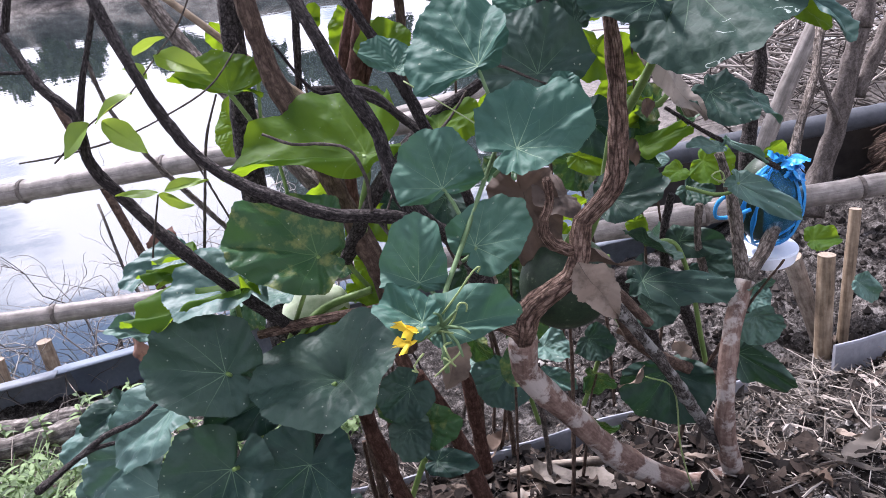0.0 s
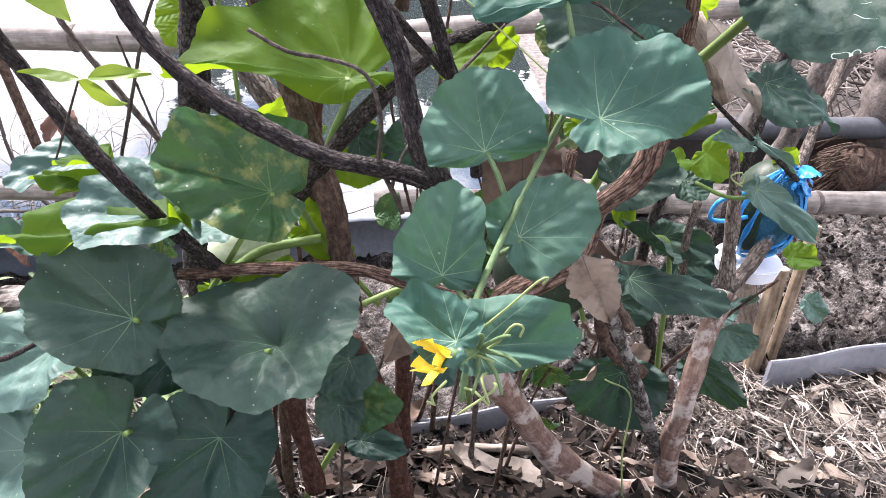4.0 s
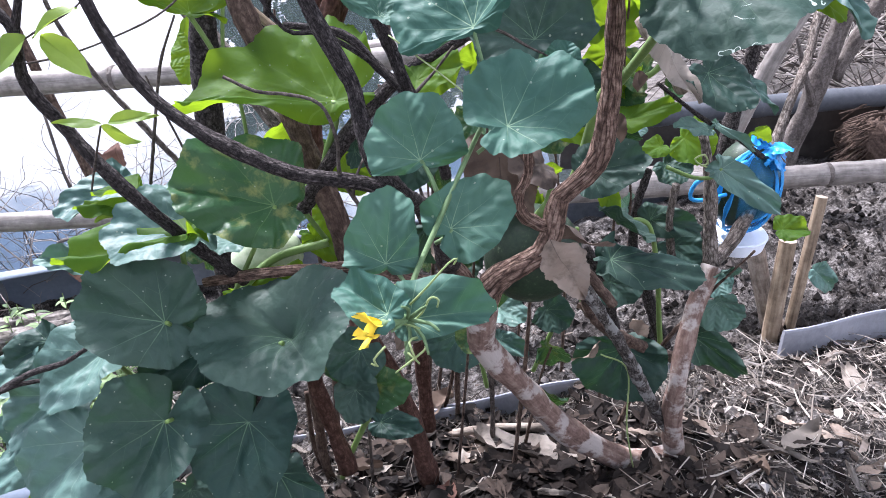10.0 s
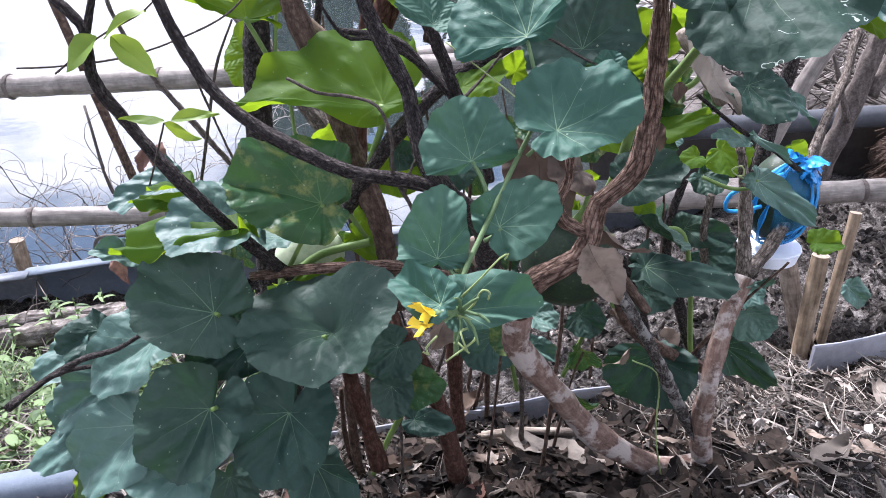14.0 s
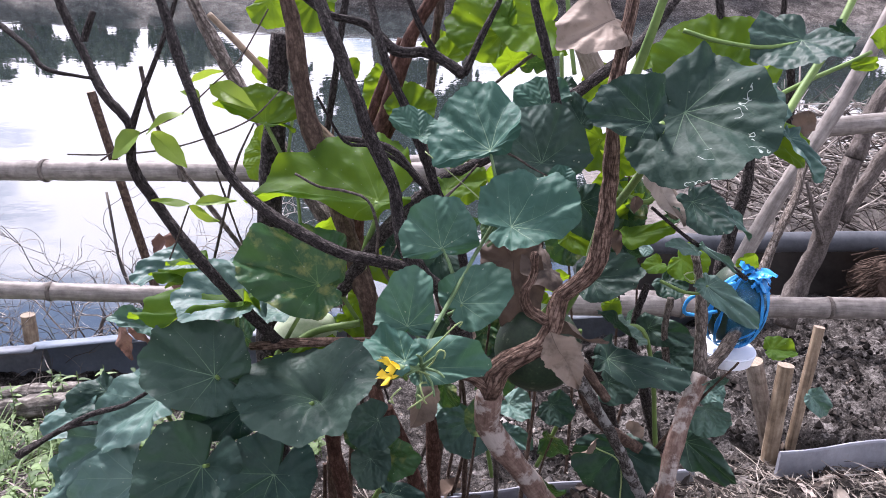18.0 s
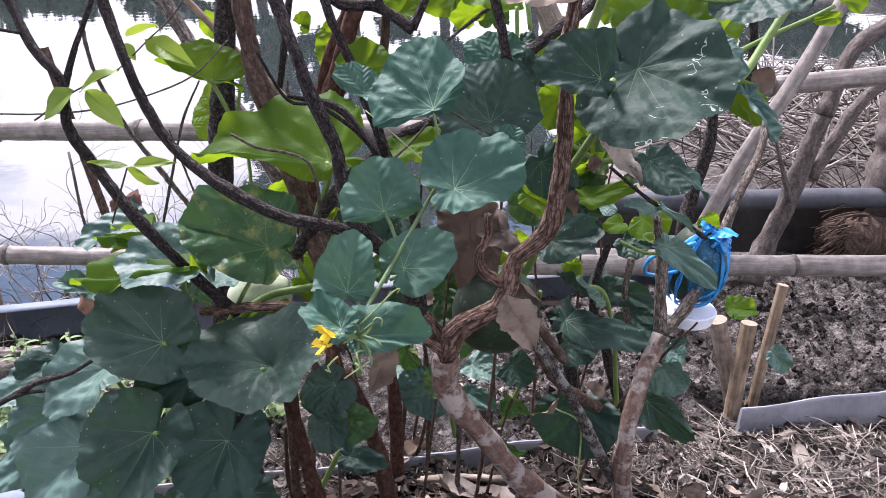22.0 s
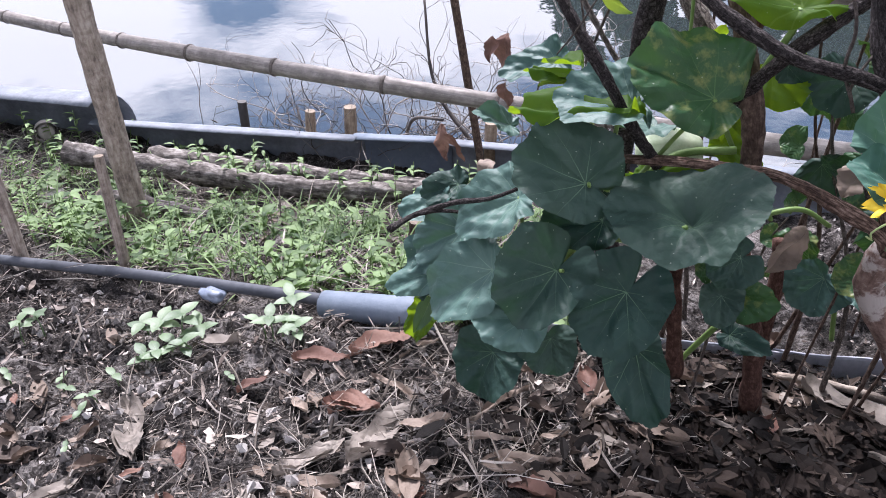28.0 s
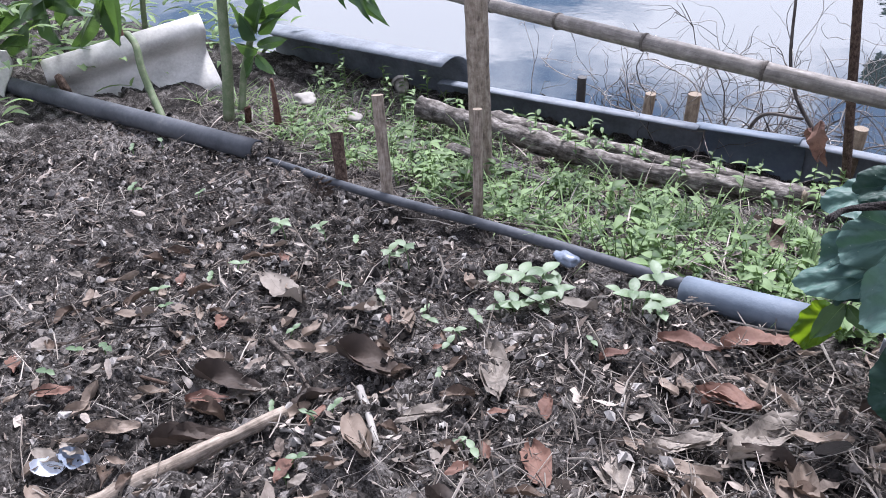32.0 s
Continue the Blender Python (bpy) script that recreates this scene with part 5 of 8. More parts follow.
tube(gourdvine, "petiole", "stem_green", 0.0049, 0.0036, (-0.092, 0.840, 0.059), (-0.124, 0.860, -0.025), (-0.159, 0.880, -0.130))
tube(climbvine, "stem", "stem_hairy", 0.0020, 0.0017, (0.002, 0.430, 0.470), (0.003, 0.430, 0.510), (0.006, 0.450, 0.520), (0.020, 0.482, 0.540), (0.040, 0.515, 0.573), (0.052, 0.530, 0.593), (0.062, 0.540, 0.612), (0.066, 0.545, 0.624))
tube(climbvine, "petiole", "stem_hairy", 0.0020, 0.0014, (0.060, 0.535, 0.613), (0.053, 0.540, 0.640), (0.048, 0.547, 0.658))
tube(climbvine, "petiole", "stem_hairy", 0.0018, 0.0014, (0.024, 0.505, 0.551), (0.018, 0.515, 0.564), (0.011, 0.523, 0.574))
tube(climbvine, "petiole", "stem_hairy", 0.0016, 0.0014, (0.050, 0.520, 0.580), (0.062, 0.522, 0.590), (0.071, 0.525, 0.597))
tube(climbvine, "petiole", "stem_hairy", 0.0016, 0.0014, (0.020, 0.485, 0.529), (0.027, 0.488, 0.532), (0.032, 0.490, 0.537))
tube(climbvine, "petiole", "stem_hairy", 0.0016, 0.0014, (0.004, 0.445, 0.517), (-0.003, 0.460, 0.520), (-0.011, 0.468, 0.523))
tube(climbvine, "petiole", "stem_hairy", 0.0014, 0.0012, (0.003, 0.430, 0.508), (0.006, 0.421, 0.510))
tube(climbvine, "tendril", "tendril", 0.0008, 0.0006, (0.004, 0.415, 0.510), (0.014, 0.410, 0.524), (0.018, 0.405, 0.536), (0.021, 0.405, 0.538), (0.024, 0.405, 0.536), (0.023, 0.405, 0.531))
tube(climbvine, "tendril", "tendril", 0.0008, 0.0006, (0.006, 0.420, 0.523), (0.018, 0.420, 0.537), (0.030, 0.420, 0.552), (0.035, 0.420, 0.555), (0.033, 0.420, 0.551))
tube(climbvine, "tendril", "tendril", 0.0008, 0.0006, (-0.009, 0.405, 0.503), (-0.016, 0.400, 0.497), (-0.014, 0.400, 0.492), (-0.018, 0.400, 0.494))
tube(climbvine, "tendril", "tendril", 0.0006, 0.0006, (-0.009, 0.550, 0.654), (0.023, 0.540, 0.632), (0.046, 0.530, 0.616))
tube(uppervine, "stem", "stem_green", 0.0077, 0.0034, (0.154, 0.950, 0.288), (0.187, 0.920, 0.387), (0.201, 0.880, 0.495), (0.206, 0.800, 0.543), (0.215, 0.720, 0.607), (0.211, 0.650, 0.653), (0.206, 0.620, 0.675))
tube(uppervine, "stem", "stem_green", 0.0065, 0.0047, (0.188, 0.800, 0.658), (0.203, 0.790, 0.691), (0.215, 0.780, 0.741), (0.225, 0.770, 0.793))
tube(uppervine, "stem", "stem_green", 0.0040, 0.0039, (0.217, 0.950, 0.522), (0.267, 0.950, 0.500), (0.295, 0.950, 0.526))
tube(uppervine, "stem", "stem_green", 0.0028, 0.0025, (0.254, 0.800, 0.747), (0.290, 0.790, 0.738), (0.340, 0.790, 0.733), (0.385, 0.800, 0.739))
tube(uppervine, "stem", "stem_green", 0.0055, 0.0051, (0.374, 0.850, 0.630), (0.409, 0.880, 0.639), (0.443, 0.920, 0.676), (0.479, 0.950, 0.731), (0.507, 0.980, 0.785))
tube(uppervine, "stem", "stem_green", 0.0032, 0.0029, (0.391, 0.900, 0.656), (0.456, 0.940, 0.681), (0.506, 0.950, 0.704), (0.531, 0.950, 0.719))
tube(uppervine, "stem", "stem_green", 0.0030, 0.0030, (0.143, 0.850, 0.687), (0.134, 0.870, 0.737), (0.127, 0.880, 0.787))
tube(uppervine, "stem", "stem_green", 0.0027, 0.0027, (0.125, 0.850, 0.712), (0.129, 0.840, 0.668), (0.134, 0.820, 0.638))
tube(uppervine, "stem", "stem_green", 0.0028, 0.0026, (0.294, 0.900, 0.401), (0.323, 0.880, 0.395), (0.343, 0.870, 0.400), (0.346, 0.860, 0.415))
tube(uppervine, "tendril", "tendril", 0.0011, 0.0011, (0.343, 0.860, 0.413), (0.323, 0.860, 0.420), (0.314, 0.860, 0.428), (0.325, 0.860, 0.433), (0.330, 0.860, 0.422), (0.322, 0.860, 0.419))
tube(uppervine, "stem", "stem_green", 0.0044, 0.0031, (0.361, 1.000, -0.008), (0.337, 0.980, 0.118), (0.316, 0.950, 0.219), (0.280, 0.900, 0.321), (0.232, 0.860, 0.346))
tube(uppervine, "stem", "stem_green", 0.0039, 0.0038, (0.079, 1.000, -0.029), (0.066, 1.000, 0.040), (0.054, 1.000, 0.108))
tube(uppervine, "stem", "stem_green", 0.0041, 0.0038, (0.159, 1.050, -0.037), (0.184, 1.050, 0.037), (0.195, 1.000, 0.128))
tube(uppervine, "stem", "stem_green", 0.0036, 0.0033, (0.216, 0.950, 0.161), (0.193, 0.950, 0.231), (0.193, 0.920, 0.306))
tube(twiner, "stem", "bark_twig", 0.0009, 0.0008, (-0.401, 0.720, 0.583), (-0.340, 0.700, 0.622), (-0.301, 0.700, 0.641), (-0.285, 0.700, 0.651), (-0.254, 0.700, 0.679), (-0.222, 0.700, 0.708), (-0.189, 0.700, 0.759))
tube(twiner, "stem", "bark_twig", 0.0010, 0.0010, (-0.458, 0.750, 0.580), (-0.405, 0.740, 0.585), (-0.329, 0.720, 0.599), (-0.270, 0.720, 0.617), (-0.229, 0.750, 0.635), (-0.198, 0.780, 0.669))
tube(twiner, "stem", "bark_twig", 0.0009, 0.0010, (-0.275, 0.660, 0.554), (-0.300, 0.680, 0.509), (-0.331, 0.720, 0.465))
leaf(uppervine, "leaf", "leaf_young", .3, .08, (0.204, 1.000, 0.578), (0.186, 0.980, 0.533), (0.230, 0.990, 0.553))
leaf(uppervine, "leaf", "leaf_young", .3, .08, (0.242, 1.020, 0.512), (0.197, 1.000, 0.481), (0.227, 1.000, 0.469))
leaf(uppervine, "leaf", "leaf_dark", .3, .08, (0.182, 0.980, 0.486), (0.226, 0.960, 0.439), (0.173, 0.970, 0.441))
leaf(uppervine, "leaf", "leaf_young", .3, .08, (0.172, 1.000, 0.426), (0.218, 0.980, 0.409), (0.190, 0.980, 0.398))
leaf(uppervine, "leaf", "leaf_mottled", .3, .08, (0.275, 1.000, 0.485), (0.231, 1.000, 0.509), (0.267, 1.020, 0.513))
leaf(uppervine, "leaf", "leaf_young", .3, .08, (0.214, 1.050, 0.655), (0.184, 1.030, 0.608), (0.237, 1.040, 0.617))
leaf(uppervine, "leaf", "leaf_dark", .3, .08, (0.258, 0.980, 0.393), (0.221, 0.960, 0.362), (0.267, 0.960, 0.365))
leaf(uppervine, "leaf", "leaf_young", .3, .08, (0.350, 1.020, 0.391), (0.383, 1.000, 0.373), (0.341, 1.000, 0.361))
leaf(uppervine, "leaf", "leaf_dark", .3, .08, (0.349, 1.020, 0.223), (0.390, 1.000, 0.195), (0.327, 1.000, 0.191))
leaf(gourdvine, "leaf", "leaf_young", .3, .08, (-0.097, 0.980, 0.644), (-0.126, 0.960, 0.607), (-0.072, 0.970, 0.616))
leaf(gourdvine, "leaf", "leaf_young", .3, .08, (-0.106, 0.920, 0.414), (-0.063, 0.900, 0.381), (-0.119, 0.900, 0.378))
leaf(gourdvine, "leaf", "leaf_dark", .3, .08, (-0.017, 0.920, 0.419), (-0.047, 0.900, 0.382), (0.002, 0.900, 0.385))
leaf(gourdvine, "leaf", "leaf_mottled", .3, .08, (0.051, 0.950, 0.281), (0.019, 0.930, 0.251), (0.062, 0.930, 0.244))
leaf(gourdvine, "leaf", "leaf_blue_sheen", .3, .10, (-0.514, 0.800, 0.185), (-0.565, 0.780, 0.152), (-0.559, 0.820, 0.183))
leaf(gourdvine, "leaf", "leaf_blue_sheen", .3, .10, (-0.477, 0.720, 0.116), (-0.545, 0.700, 0.075), (-0.527, 0.730, 0.115))
leaf(gourdvine, "leaf", "leaf_dark", .3, .10, (-0.495, 0.820, 0.204), (-0.546, 0.800, 0.180), (-0.539, 0.830, 0.205))

leaf(uppervine, "leaf", "leaf_young", .35, .08, (0.012, 0.980, 0.520), (0.016, 0.960, 0.479), (-0.014, 0.968, 0.506))
leaf(uppervine, "leaf", "leaf_young", .35, .08, (0.154, 0.930, 0.380), (0.123, 0.910, 0.397), (0.146, 0.918, 0.406))
leaf(uppervine, "leaf", "leaf_young", .35, .08, (0.149, 0.950, 0.326), (0.129, 0.930, 0.313), (0.129, 0.938, 0.337))
leaf(uppervine, "leaf", "leaf_young", .35, .08, (0.289, 1.000, 0.578), (0.247, 0.980, 0.607), (0.286, 0.988, 0.608))
leaf(uppervine, "leaf", "leaf_dark", .35, .08, (0.231, 1.020, 0.470), (0.205, 1.000, 0.498), (0.232, 1.008, 0.494))
leaf(uppervine, "leaf", "leaf_young", .35, .08, (0.262, 1.050, 0.539), (0.287, 1.030, 0.532), (0.264, 1.038, 0.520))
leaf(uppervine, "leaf", "leaf_mottled", .35, .08, (0.317, 1.000, 0.469), (0.337, 0.980, 0.473), (0.323, 0.988, 0.455))
leaf(uppervine, "leaf", "leaf_young", .35, .08, (0.059, 1.000, 0.507), (0.076, 0.980, 0.544), (0.084, 0.988, 0.509))
leaf(uppervine, "leaf", "leaf_young", .35, .08, (-0.139, 0.900, 0.392), (-0.139, 0.880, 0.370), (-0.155, 0.888, 0.388))
leaf(uppervine, "leaf", "leaf_young", .35, .08, (-0.135, 0.920, 0.340), (-0.131, 0.900, 0.310), (-0.155, 0.908, 0.330))
leaf(uppervine, "leaf", "leaf_dark", .35, .08, (-0.090, 0.900, 0.429), (-0.054, 0.880, 0.438), (-0.078, 0.888, 0.412))
leaf(uppervine, "leaf", "leaf_young", .35, .08, (-0.183, 0.950, 0.439), (-0.207, 0.930, 0.440), (-0.191, 0.938, 0.459))
leaf(uppervine, "leaf", "leaf_young", .35, .08, (0.230, 1.050, 0.525), (0.245, 1.030, 0.565), (0.256, 1.038, 0.528))
leaf(uppervine, "leaf", "leaf_young", .35, .08, (0.268, 1.000, 0.480), (0.232, 0.980, 0.479), (0.250, 0.988, 0.502))
leaf(uppervine, "leaf", "leaf_dark", .35, .08, (0.232, 0.980, 0.399), (0.206, 0.960, 0.431), (0.236, 0.968, 0.426))
leaf(uppervine, "leaf", "leaf_dark", .35, .08, (0.145, 1.050, 0.643), (0.164, 1.030, 0.621), (0.136, 1.038, 0.625))
leaf(uppervine, "leaf", "leaf_young", .35, .08, (0.069, 1.000, 0.683), (0.041, 0.980, 0.714), (0.078, 0.988, 0.710))
leaf(uppervine, "leaf", "leaf_young", .35, .08, (-0.043, 1.000, 0.691), (-0.017, 0.980, 0.719), (-0.018, 0.988, 0.688))
leaf(uppervine, "leaf", "leaf_young", .35, .08, (-0.071, 1.020, 0.612), (-0.112, 1.000, 0.619), (-0.080, 1.008, 0.641))
leaf(uppervine, "leaf", "leaf_mottled", .35, .08, (0.101, 1.050, 0.675), (0.096, 1.030, 0.717), (0.123, 1.038, 0.692))
leaf(uppervine, "leaf", "leaf_dark", .35, .08, (0.265, 1.000, 0.401), (0.240, 0.980, 0.441), (0.272, 0.988, 0.427))
leaf(uppervine, "leaf", "leaf_dark", .35, .08, (0.040, 0.950, 0.246), (0.073, 0.930, 0.242), (0.043, 0.938, 0.224))

# ---- bamboo rails, posts and stakes ----
def pole(name, label, category, material, r0, r1, a, b, group="", nodes=0.0, cut="wood_cut"):
    """A straight pole from a to b with its cut ends; bamboo has a swollen joint every so often."""
    A, B = np.array(a, float), np.array(b, float)
    length = np.linalg.norm(B - A)
    n = max(6, int(length / 0.02))
    s = np.linspace(0, 1, n)
    path = A + (B - A) * s[:, None]
    bend = np.sin(s * math.pi) * length * 0.006
    path[:, 2] += bend
    radii = r0 + (r1 - r0) * s
    if nodes:
        ph = RNG.random() * nodes
        dist = (s * length + ph) % nodes
        d = np.minimum(dist, nodes - dist)
        radii = radii * (1 + 0.09 * np.exp(-(d / 0.008) ** 2) - 0.05 * np.exp(-((d - 0.016) / 0.008) ** 2))
    v, f, uv = sweep(path, radii, 16, 0.05, 0.02)
    ob = tagged(thing(name, label, category, group), "")
    put("pole", mesh_of(name, v, f[:-2], material, uv), ob)
    for end, sgn, r in ((0, -1, r0), (-1, 1, r1)):
        d = (B - A) / length * sgn
        bmc = bmesh.new()
        bmesh.ops.create_circle(bmc, cap_ends=True, segments=16, radius=r * 0.99)
        rot = Vector(d).to_track_quat("Z", "Y").to_matrix().to_4x4()
        bmesh.ops.transform(bmc, matrix=Matrix.Translation(path[end] + d * 0.001) @ rot, verts=bmc.verts)
        part("cut_end", bmc, cut, ob, smooth=False)
    return ob


def bowed(name, label, r0, r1, group, nodes, *points):
    """A bamboo rail that bends a little, with a swollen joint every so often."""
    path = spline(points, .02)
    n = len(path)
    s = np.concatenate([[0], np.cumsum(np.linalg.norm(np.diff(path, axis=0), axis=1))])
    d = (s + RNG.random() * nodes) % nodes
    d = np.minimum(d, nodes - d)
    radii = np.linspace(r0, r1, n) * (1 + .10 * np.exp(-(d / .008) ** 2) - .05 * np.exp(-((d - .018) / .008) ** 2))
    v, f, uv = sweep(path, radii, 18, .04, .02)
    v, uv = v.reshape(n, 18, 3), np.array(uv).reshape(n, 18, 2)
    ob = thing(name, label, "rail", group)
    cuts = [0] + [i for i in range(2, n - 2) if d[i] < d[i - 1] and d[i] <= d[i + 1]] + [n - 1]
    for p, q in zip(cuts, cuts[1:]):
        m_ = q - p + 1
        f = [(i * 18 + k, i * 18 + (k + 1) % 18, (i + 1) * 18 + (k + 1) % 18, (i + 1) * 18 + k) for i in range(m_ - 1) for k in range(18)]
        f += [tuple(range(17, -1, -1)), tuple((m_ - 1) * 18 + k for k in range(18))]
        body_ = put("culm", mesh_of("culm", v[p:q + 1].reshape(-1, 3), f, "bamboo", uv[p:q + 1].reshape(-1, 2)), ob)
    for q in cuts[1:-1]:
        along = path[q + 1] - path[q]
        along /= np.linalg.norm(along)
        ring_ = path[q] + along * np.linspace(-.005, .005, 5)[:, None]
        rv, rf, ru = sweep(ring_, radii[q] * np.array((1.0, 1.05, 1.075, 1.05, 1.0)), 18, .02, 0)
        put("joint", mesh_of("joint", rv, rf, "bamboo_joint", ru), ob.children[cuts.index(q) - 1], "darker raised bamboo joint")
    return ob


bowed("bamboo_rail", "weathered grey bamboo rail of a waterside fence", .020, .023, "bamboo rails", .31, (-3.4, 1.72, -.06), (-2.4, 1.61, -.038), (-1.35, 1.50, .02), (-.3, 1.70, -.035))
bowed("bamboo_rail", "thick pale bamboo rail of a waterside fence", .024, .026, "bamboo rails", .33, (-.1, 1.51, .055), (.6, 1.552, .077), (1.2, 1.585, .096), (1.8, 1.62, .112))
bowed("bamboo_rail", "upper weathered bamboo rail of a waterside fence", .026, .024, "bamboo rails", .36, (-2.6, 1.63, .22), (-1, 1.60, .307), (.15, 1.575, .37))
bowed("bamboo_rail", "upper pale bamboo rail of a waterside fence", .023, .023, "bamboo rails", .34, (-.2, 1.655, .345), (.5, 1.715, .432), (1.4, 1.797, .543), (2.0, 1.85, .62))
pole("fence_post", "upright weathered wooden fence post", "post", "bark_pale", .032, .029, (-1.651, 1.188, -.46), (-1.70, 1.20, .75))
pole("stake", "thin wooden stake standing in the weeds", "stake", "bark_pale", .013, .011, (-1.348, .868, -.32), (-1.375, .90, .02), "stakes")
pole("stake", "rough cut wooden stake standing in the weeds", "stake", "bark_pale", .015, .015, (-1.605, .80, -.34), (-1.665, .84, -.01), "stakes")
pole("stake", "short split wooden stump among the weeds", "stake", "bark_brown", .015, .018, (-1.774, .775, -.35), (-1.855, .83, -.17), "stakes")
pole("stake", "dark weathered stub of a stake in the weeds", "stake", "bark_brown", .016, .014, (-.82, 1.28, -.40), (-.815, 1.285, -.21), "stakes")
pole("stake", "bamboo stake pushed into the soil", "stake", "cane", .0165, .0165, (.665, 1.28, -.26), (.671, 1.315, .06), "bamboo stakes")
pole("stake", "slender bamboo stake leaning in the soil", "stake", "cane", .0115, .0115, (.722, 1.33, -.26), (.752, 1.385, .118), "bamboo stakes")
pole("stake", "peeled leaning branch stake", "stake", "bark_pale", .017, .019, (.73, 1.36, -.28), (.619, 1.35, .045), "bamboo stakes")
pole("thin_pole", "thin dark upright pole at the water", "pole", "bark_brown", .013, .012, (-.84, 1.95, -.78), (-1.05, 1.88, .45))
pole("stub_post", "cut bamboo stub behind the board", "post", "cane", .020, .020, (-1.72, 2.10, -.85), (-1.70, 2.12, -.42), "stub posts")
pole("stub_post", "cut wooden stub behind the board", "post", "cane", .024, .024, (-1.55, 2.15, -.85), (-1.545, 2.16, -.39), "stub posts")
pole("pipe_stub", "short black pipe standing at the water", "pipe", "black_plastic_and_shade", .018, .018, (-1.98, 2.06, -.85), (-1.975, 2.06, -.41), cut="black_plastic_and_shade")
pole("stub_post", "cut wooden stub behind the board", "post", "cane", .022, .022, (-.99, 2.2, -.85), (-.985, 2.2, -.36), "stub posts")

stump = thing("fibrous_stump", "torn reddish brown palm stump lying on its side", "stump")
tube(stump, "core", "bark_brown", .075, .085, (1.519, 2.440, -0.170), (1.419, 2.400, -0.160), (1.339, 2.320, -0.155))
for k in range(90):
    aa = RNG.random() * 6.28
    rr = .04 + .05 * RNG.random()
    c0 = (1.439 + rr * .3 * math.cos(aa), 2.360 + .1 * RNG.random(), -0.155 + rr * math.sin(aa))
    tube(stump, "fibre", "bark_brown", .004, .002, c0, (c0[0] - .08, c0[1] - .05, c0[2] + .015), (c0[0] - .13 - .05 * RNG.random(), c0[1] - .08, c0[2] - .01 + .05 * (RNG.random() - .5)))
pole("grey_pipe", "long dark grey pipe lying along the bank", "pipe", "pvc_black", .036, .036, (.3, 2.42, -.115), (2.6, 2.47, .02), cut="black_plastic_and_shade")
# added dark panel: stands for the shaded soil below the pipe
bm = bmesh.new()
bmesh.ops.create_cube(bm, size=1)
for vtx in bm.verts:
    vtx.co = (1.5 + vtx.co.x * 2.2, 2.53 + vtx.co.y * .03, -.18 + vtx.co.z * .20 + (vtx.co.x) * .06)
tagged(part("plastic_sheet", bm, "black_plastic_and_shade", None, smooth=False), "dark panel standing for the shade under the grey pipe", "plastic sheet")

# ---- edging of pipes, split pipes and boards ----
def split_pipe(name, label, material, r, a, b, arc=(20, 200), thick=.004, group="edging strips", sag=0.0, tilt=0.0):
    """A length of pipe cut open lengthwise, with its wall thickness."""
    A, B = Vector(a), Vector(b)
    d = (B - A).normalized()
    out = d.cross(Vector((0, 0, 1))).normalized()
    up = out.cross(d)
    n, m = 14, max(4, int((B - A).length / .08))
    bmp = bmesh.new()
    rows = []
    for i in range(m + 1):
        c = A.lerp(B, i / m) + Vector((0, 0, -sag * math.sin(math.pi * i / m)))
        row = []
        for rad_ in (r, r - thick):
            for k in range(n + 1):
                th = radians(arc[0] + (arc[1] - arc[0]) * k / n + tilt)
                wob = 1 + .012 * math.sin(7 * i + k)
                row.append(bmp.verts.new(c + (out * math.cos(th) + up * math.sin(th)) * rad_ * wob))
        rows.append(row)
    for i in range(m):
        p, q = rows[i], rows[i + 1]
        for k in range(n):
            bmp.faces.new((p[k], q[k], q[k + 1], p[k + 1]))
            o = n + 1
            bmp.faces.new((p[o + k], p[o + k + 1], q[o + k + 1], q[o + k]))
        for k, o in ((0, n + 1), (n, 2 * n + 1)):
            bmp.faces.new((p[k], p[o], q[o], q[k]))
    for row in (rows[0], rows[-1]):
        for k in range(n):
            bmp.faces.new((row[k], row[k + 1], row[n + 2 + k], row[n + 1 + k]))
    bmesh.ops.recalc_face_normals(bmp, faces=bmp.faces)
    return tagged(part(name, bmp, material, None), label, "edging", group)


def board(name, label, material, a, b, tall, thick=.008, group="edging strips"):
    A, B = np.array(a, float), np.array(b, float)
    d = (B - A) / np.linalg.norm(B - A)
    out = np.array((d[1], -d[0], 0)) / math.hypot(d[0], d[1])
    m = max(4, int(np.linalg.norm(B - A) / .05))
    bmb = bmesh.new()
    rows = []
    for i in range(m + 1):
        c = A + (B - A) * i / m + out * .004 * math.sin(i * 1.3)
        rows.append([bmb.verts.new(c + out * o * thick / 2 + np.array((0, 0, z))) for o, z in ((1, -tall), (1, -.004), (.4, 0), (-.4, 0), (-1, -.004), (-1, -tall))])
    for p, q in zip(rows, rows[1:]):
        for k in range(6):
            bmb.faces.new((p[k], q[k], q[(k + 1) % 6], p[(k + 1) % 6]))
    bmb.faces.new(rows[0]); bmb.faces.new(rows[-1][::-1])
    bmesh.ops.recalc_face_normals(bmb, faces=bmb.faces)
    return tagged(part(name, bmb, material, None, smooth=False), label, "edging", group)


def round_pipe(name, label, material, r, *points):
    path = spline(points, .04)
    v, f, uv = sweep(path, np.full(len(path), r), 16, .01, .0)
    return tagged(put(name, mesh_of(name, v, f, material, uv)), label, "pipe", "edging strips")


round_pipe("edging_pipe", "thin dark grey pipe edging the garden bed", "pvc_black", .012, (-2.26, .725, -.335), (-2.05, .76, -.315), (-1.7, .785, -.272), (-1.2, .815, -.186), (-.8, .838, -.128), (-.72, .845, -.118))
split_pipe("edging_half_pipe", "dark split pipe edging the garden bed", "pvc_black", .033, (-3.62, .375, -.352), (-2.16, .742, -.298), (-70, 150))
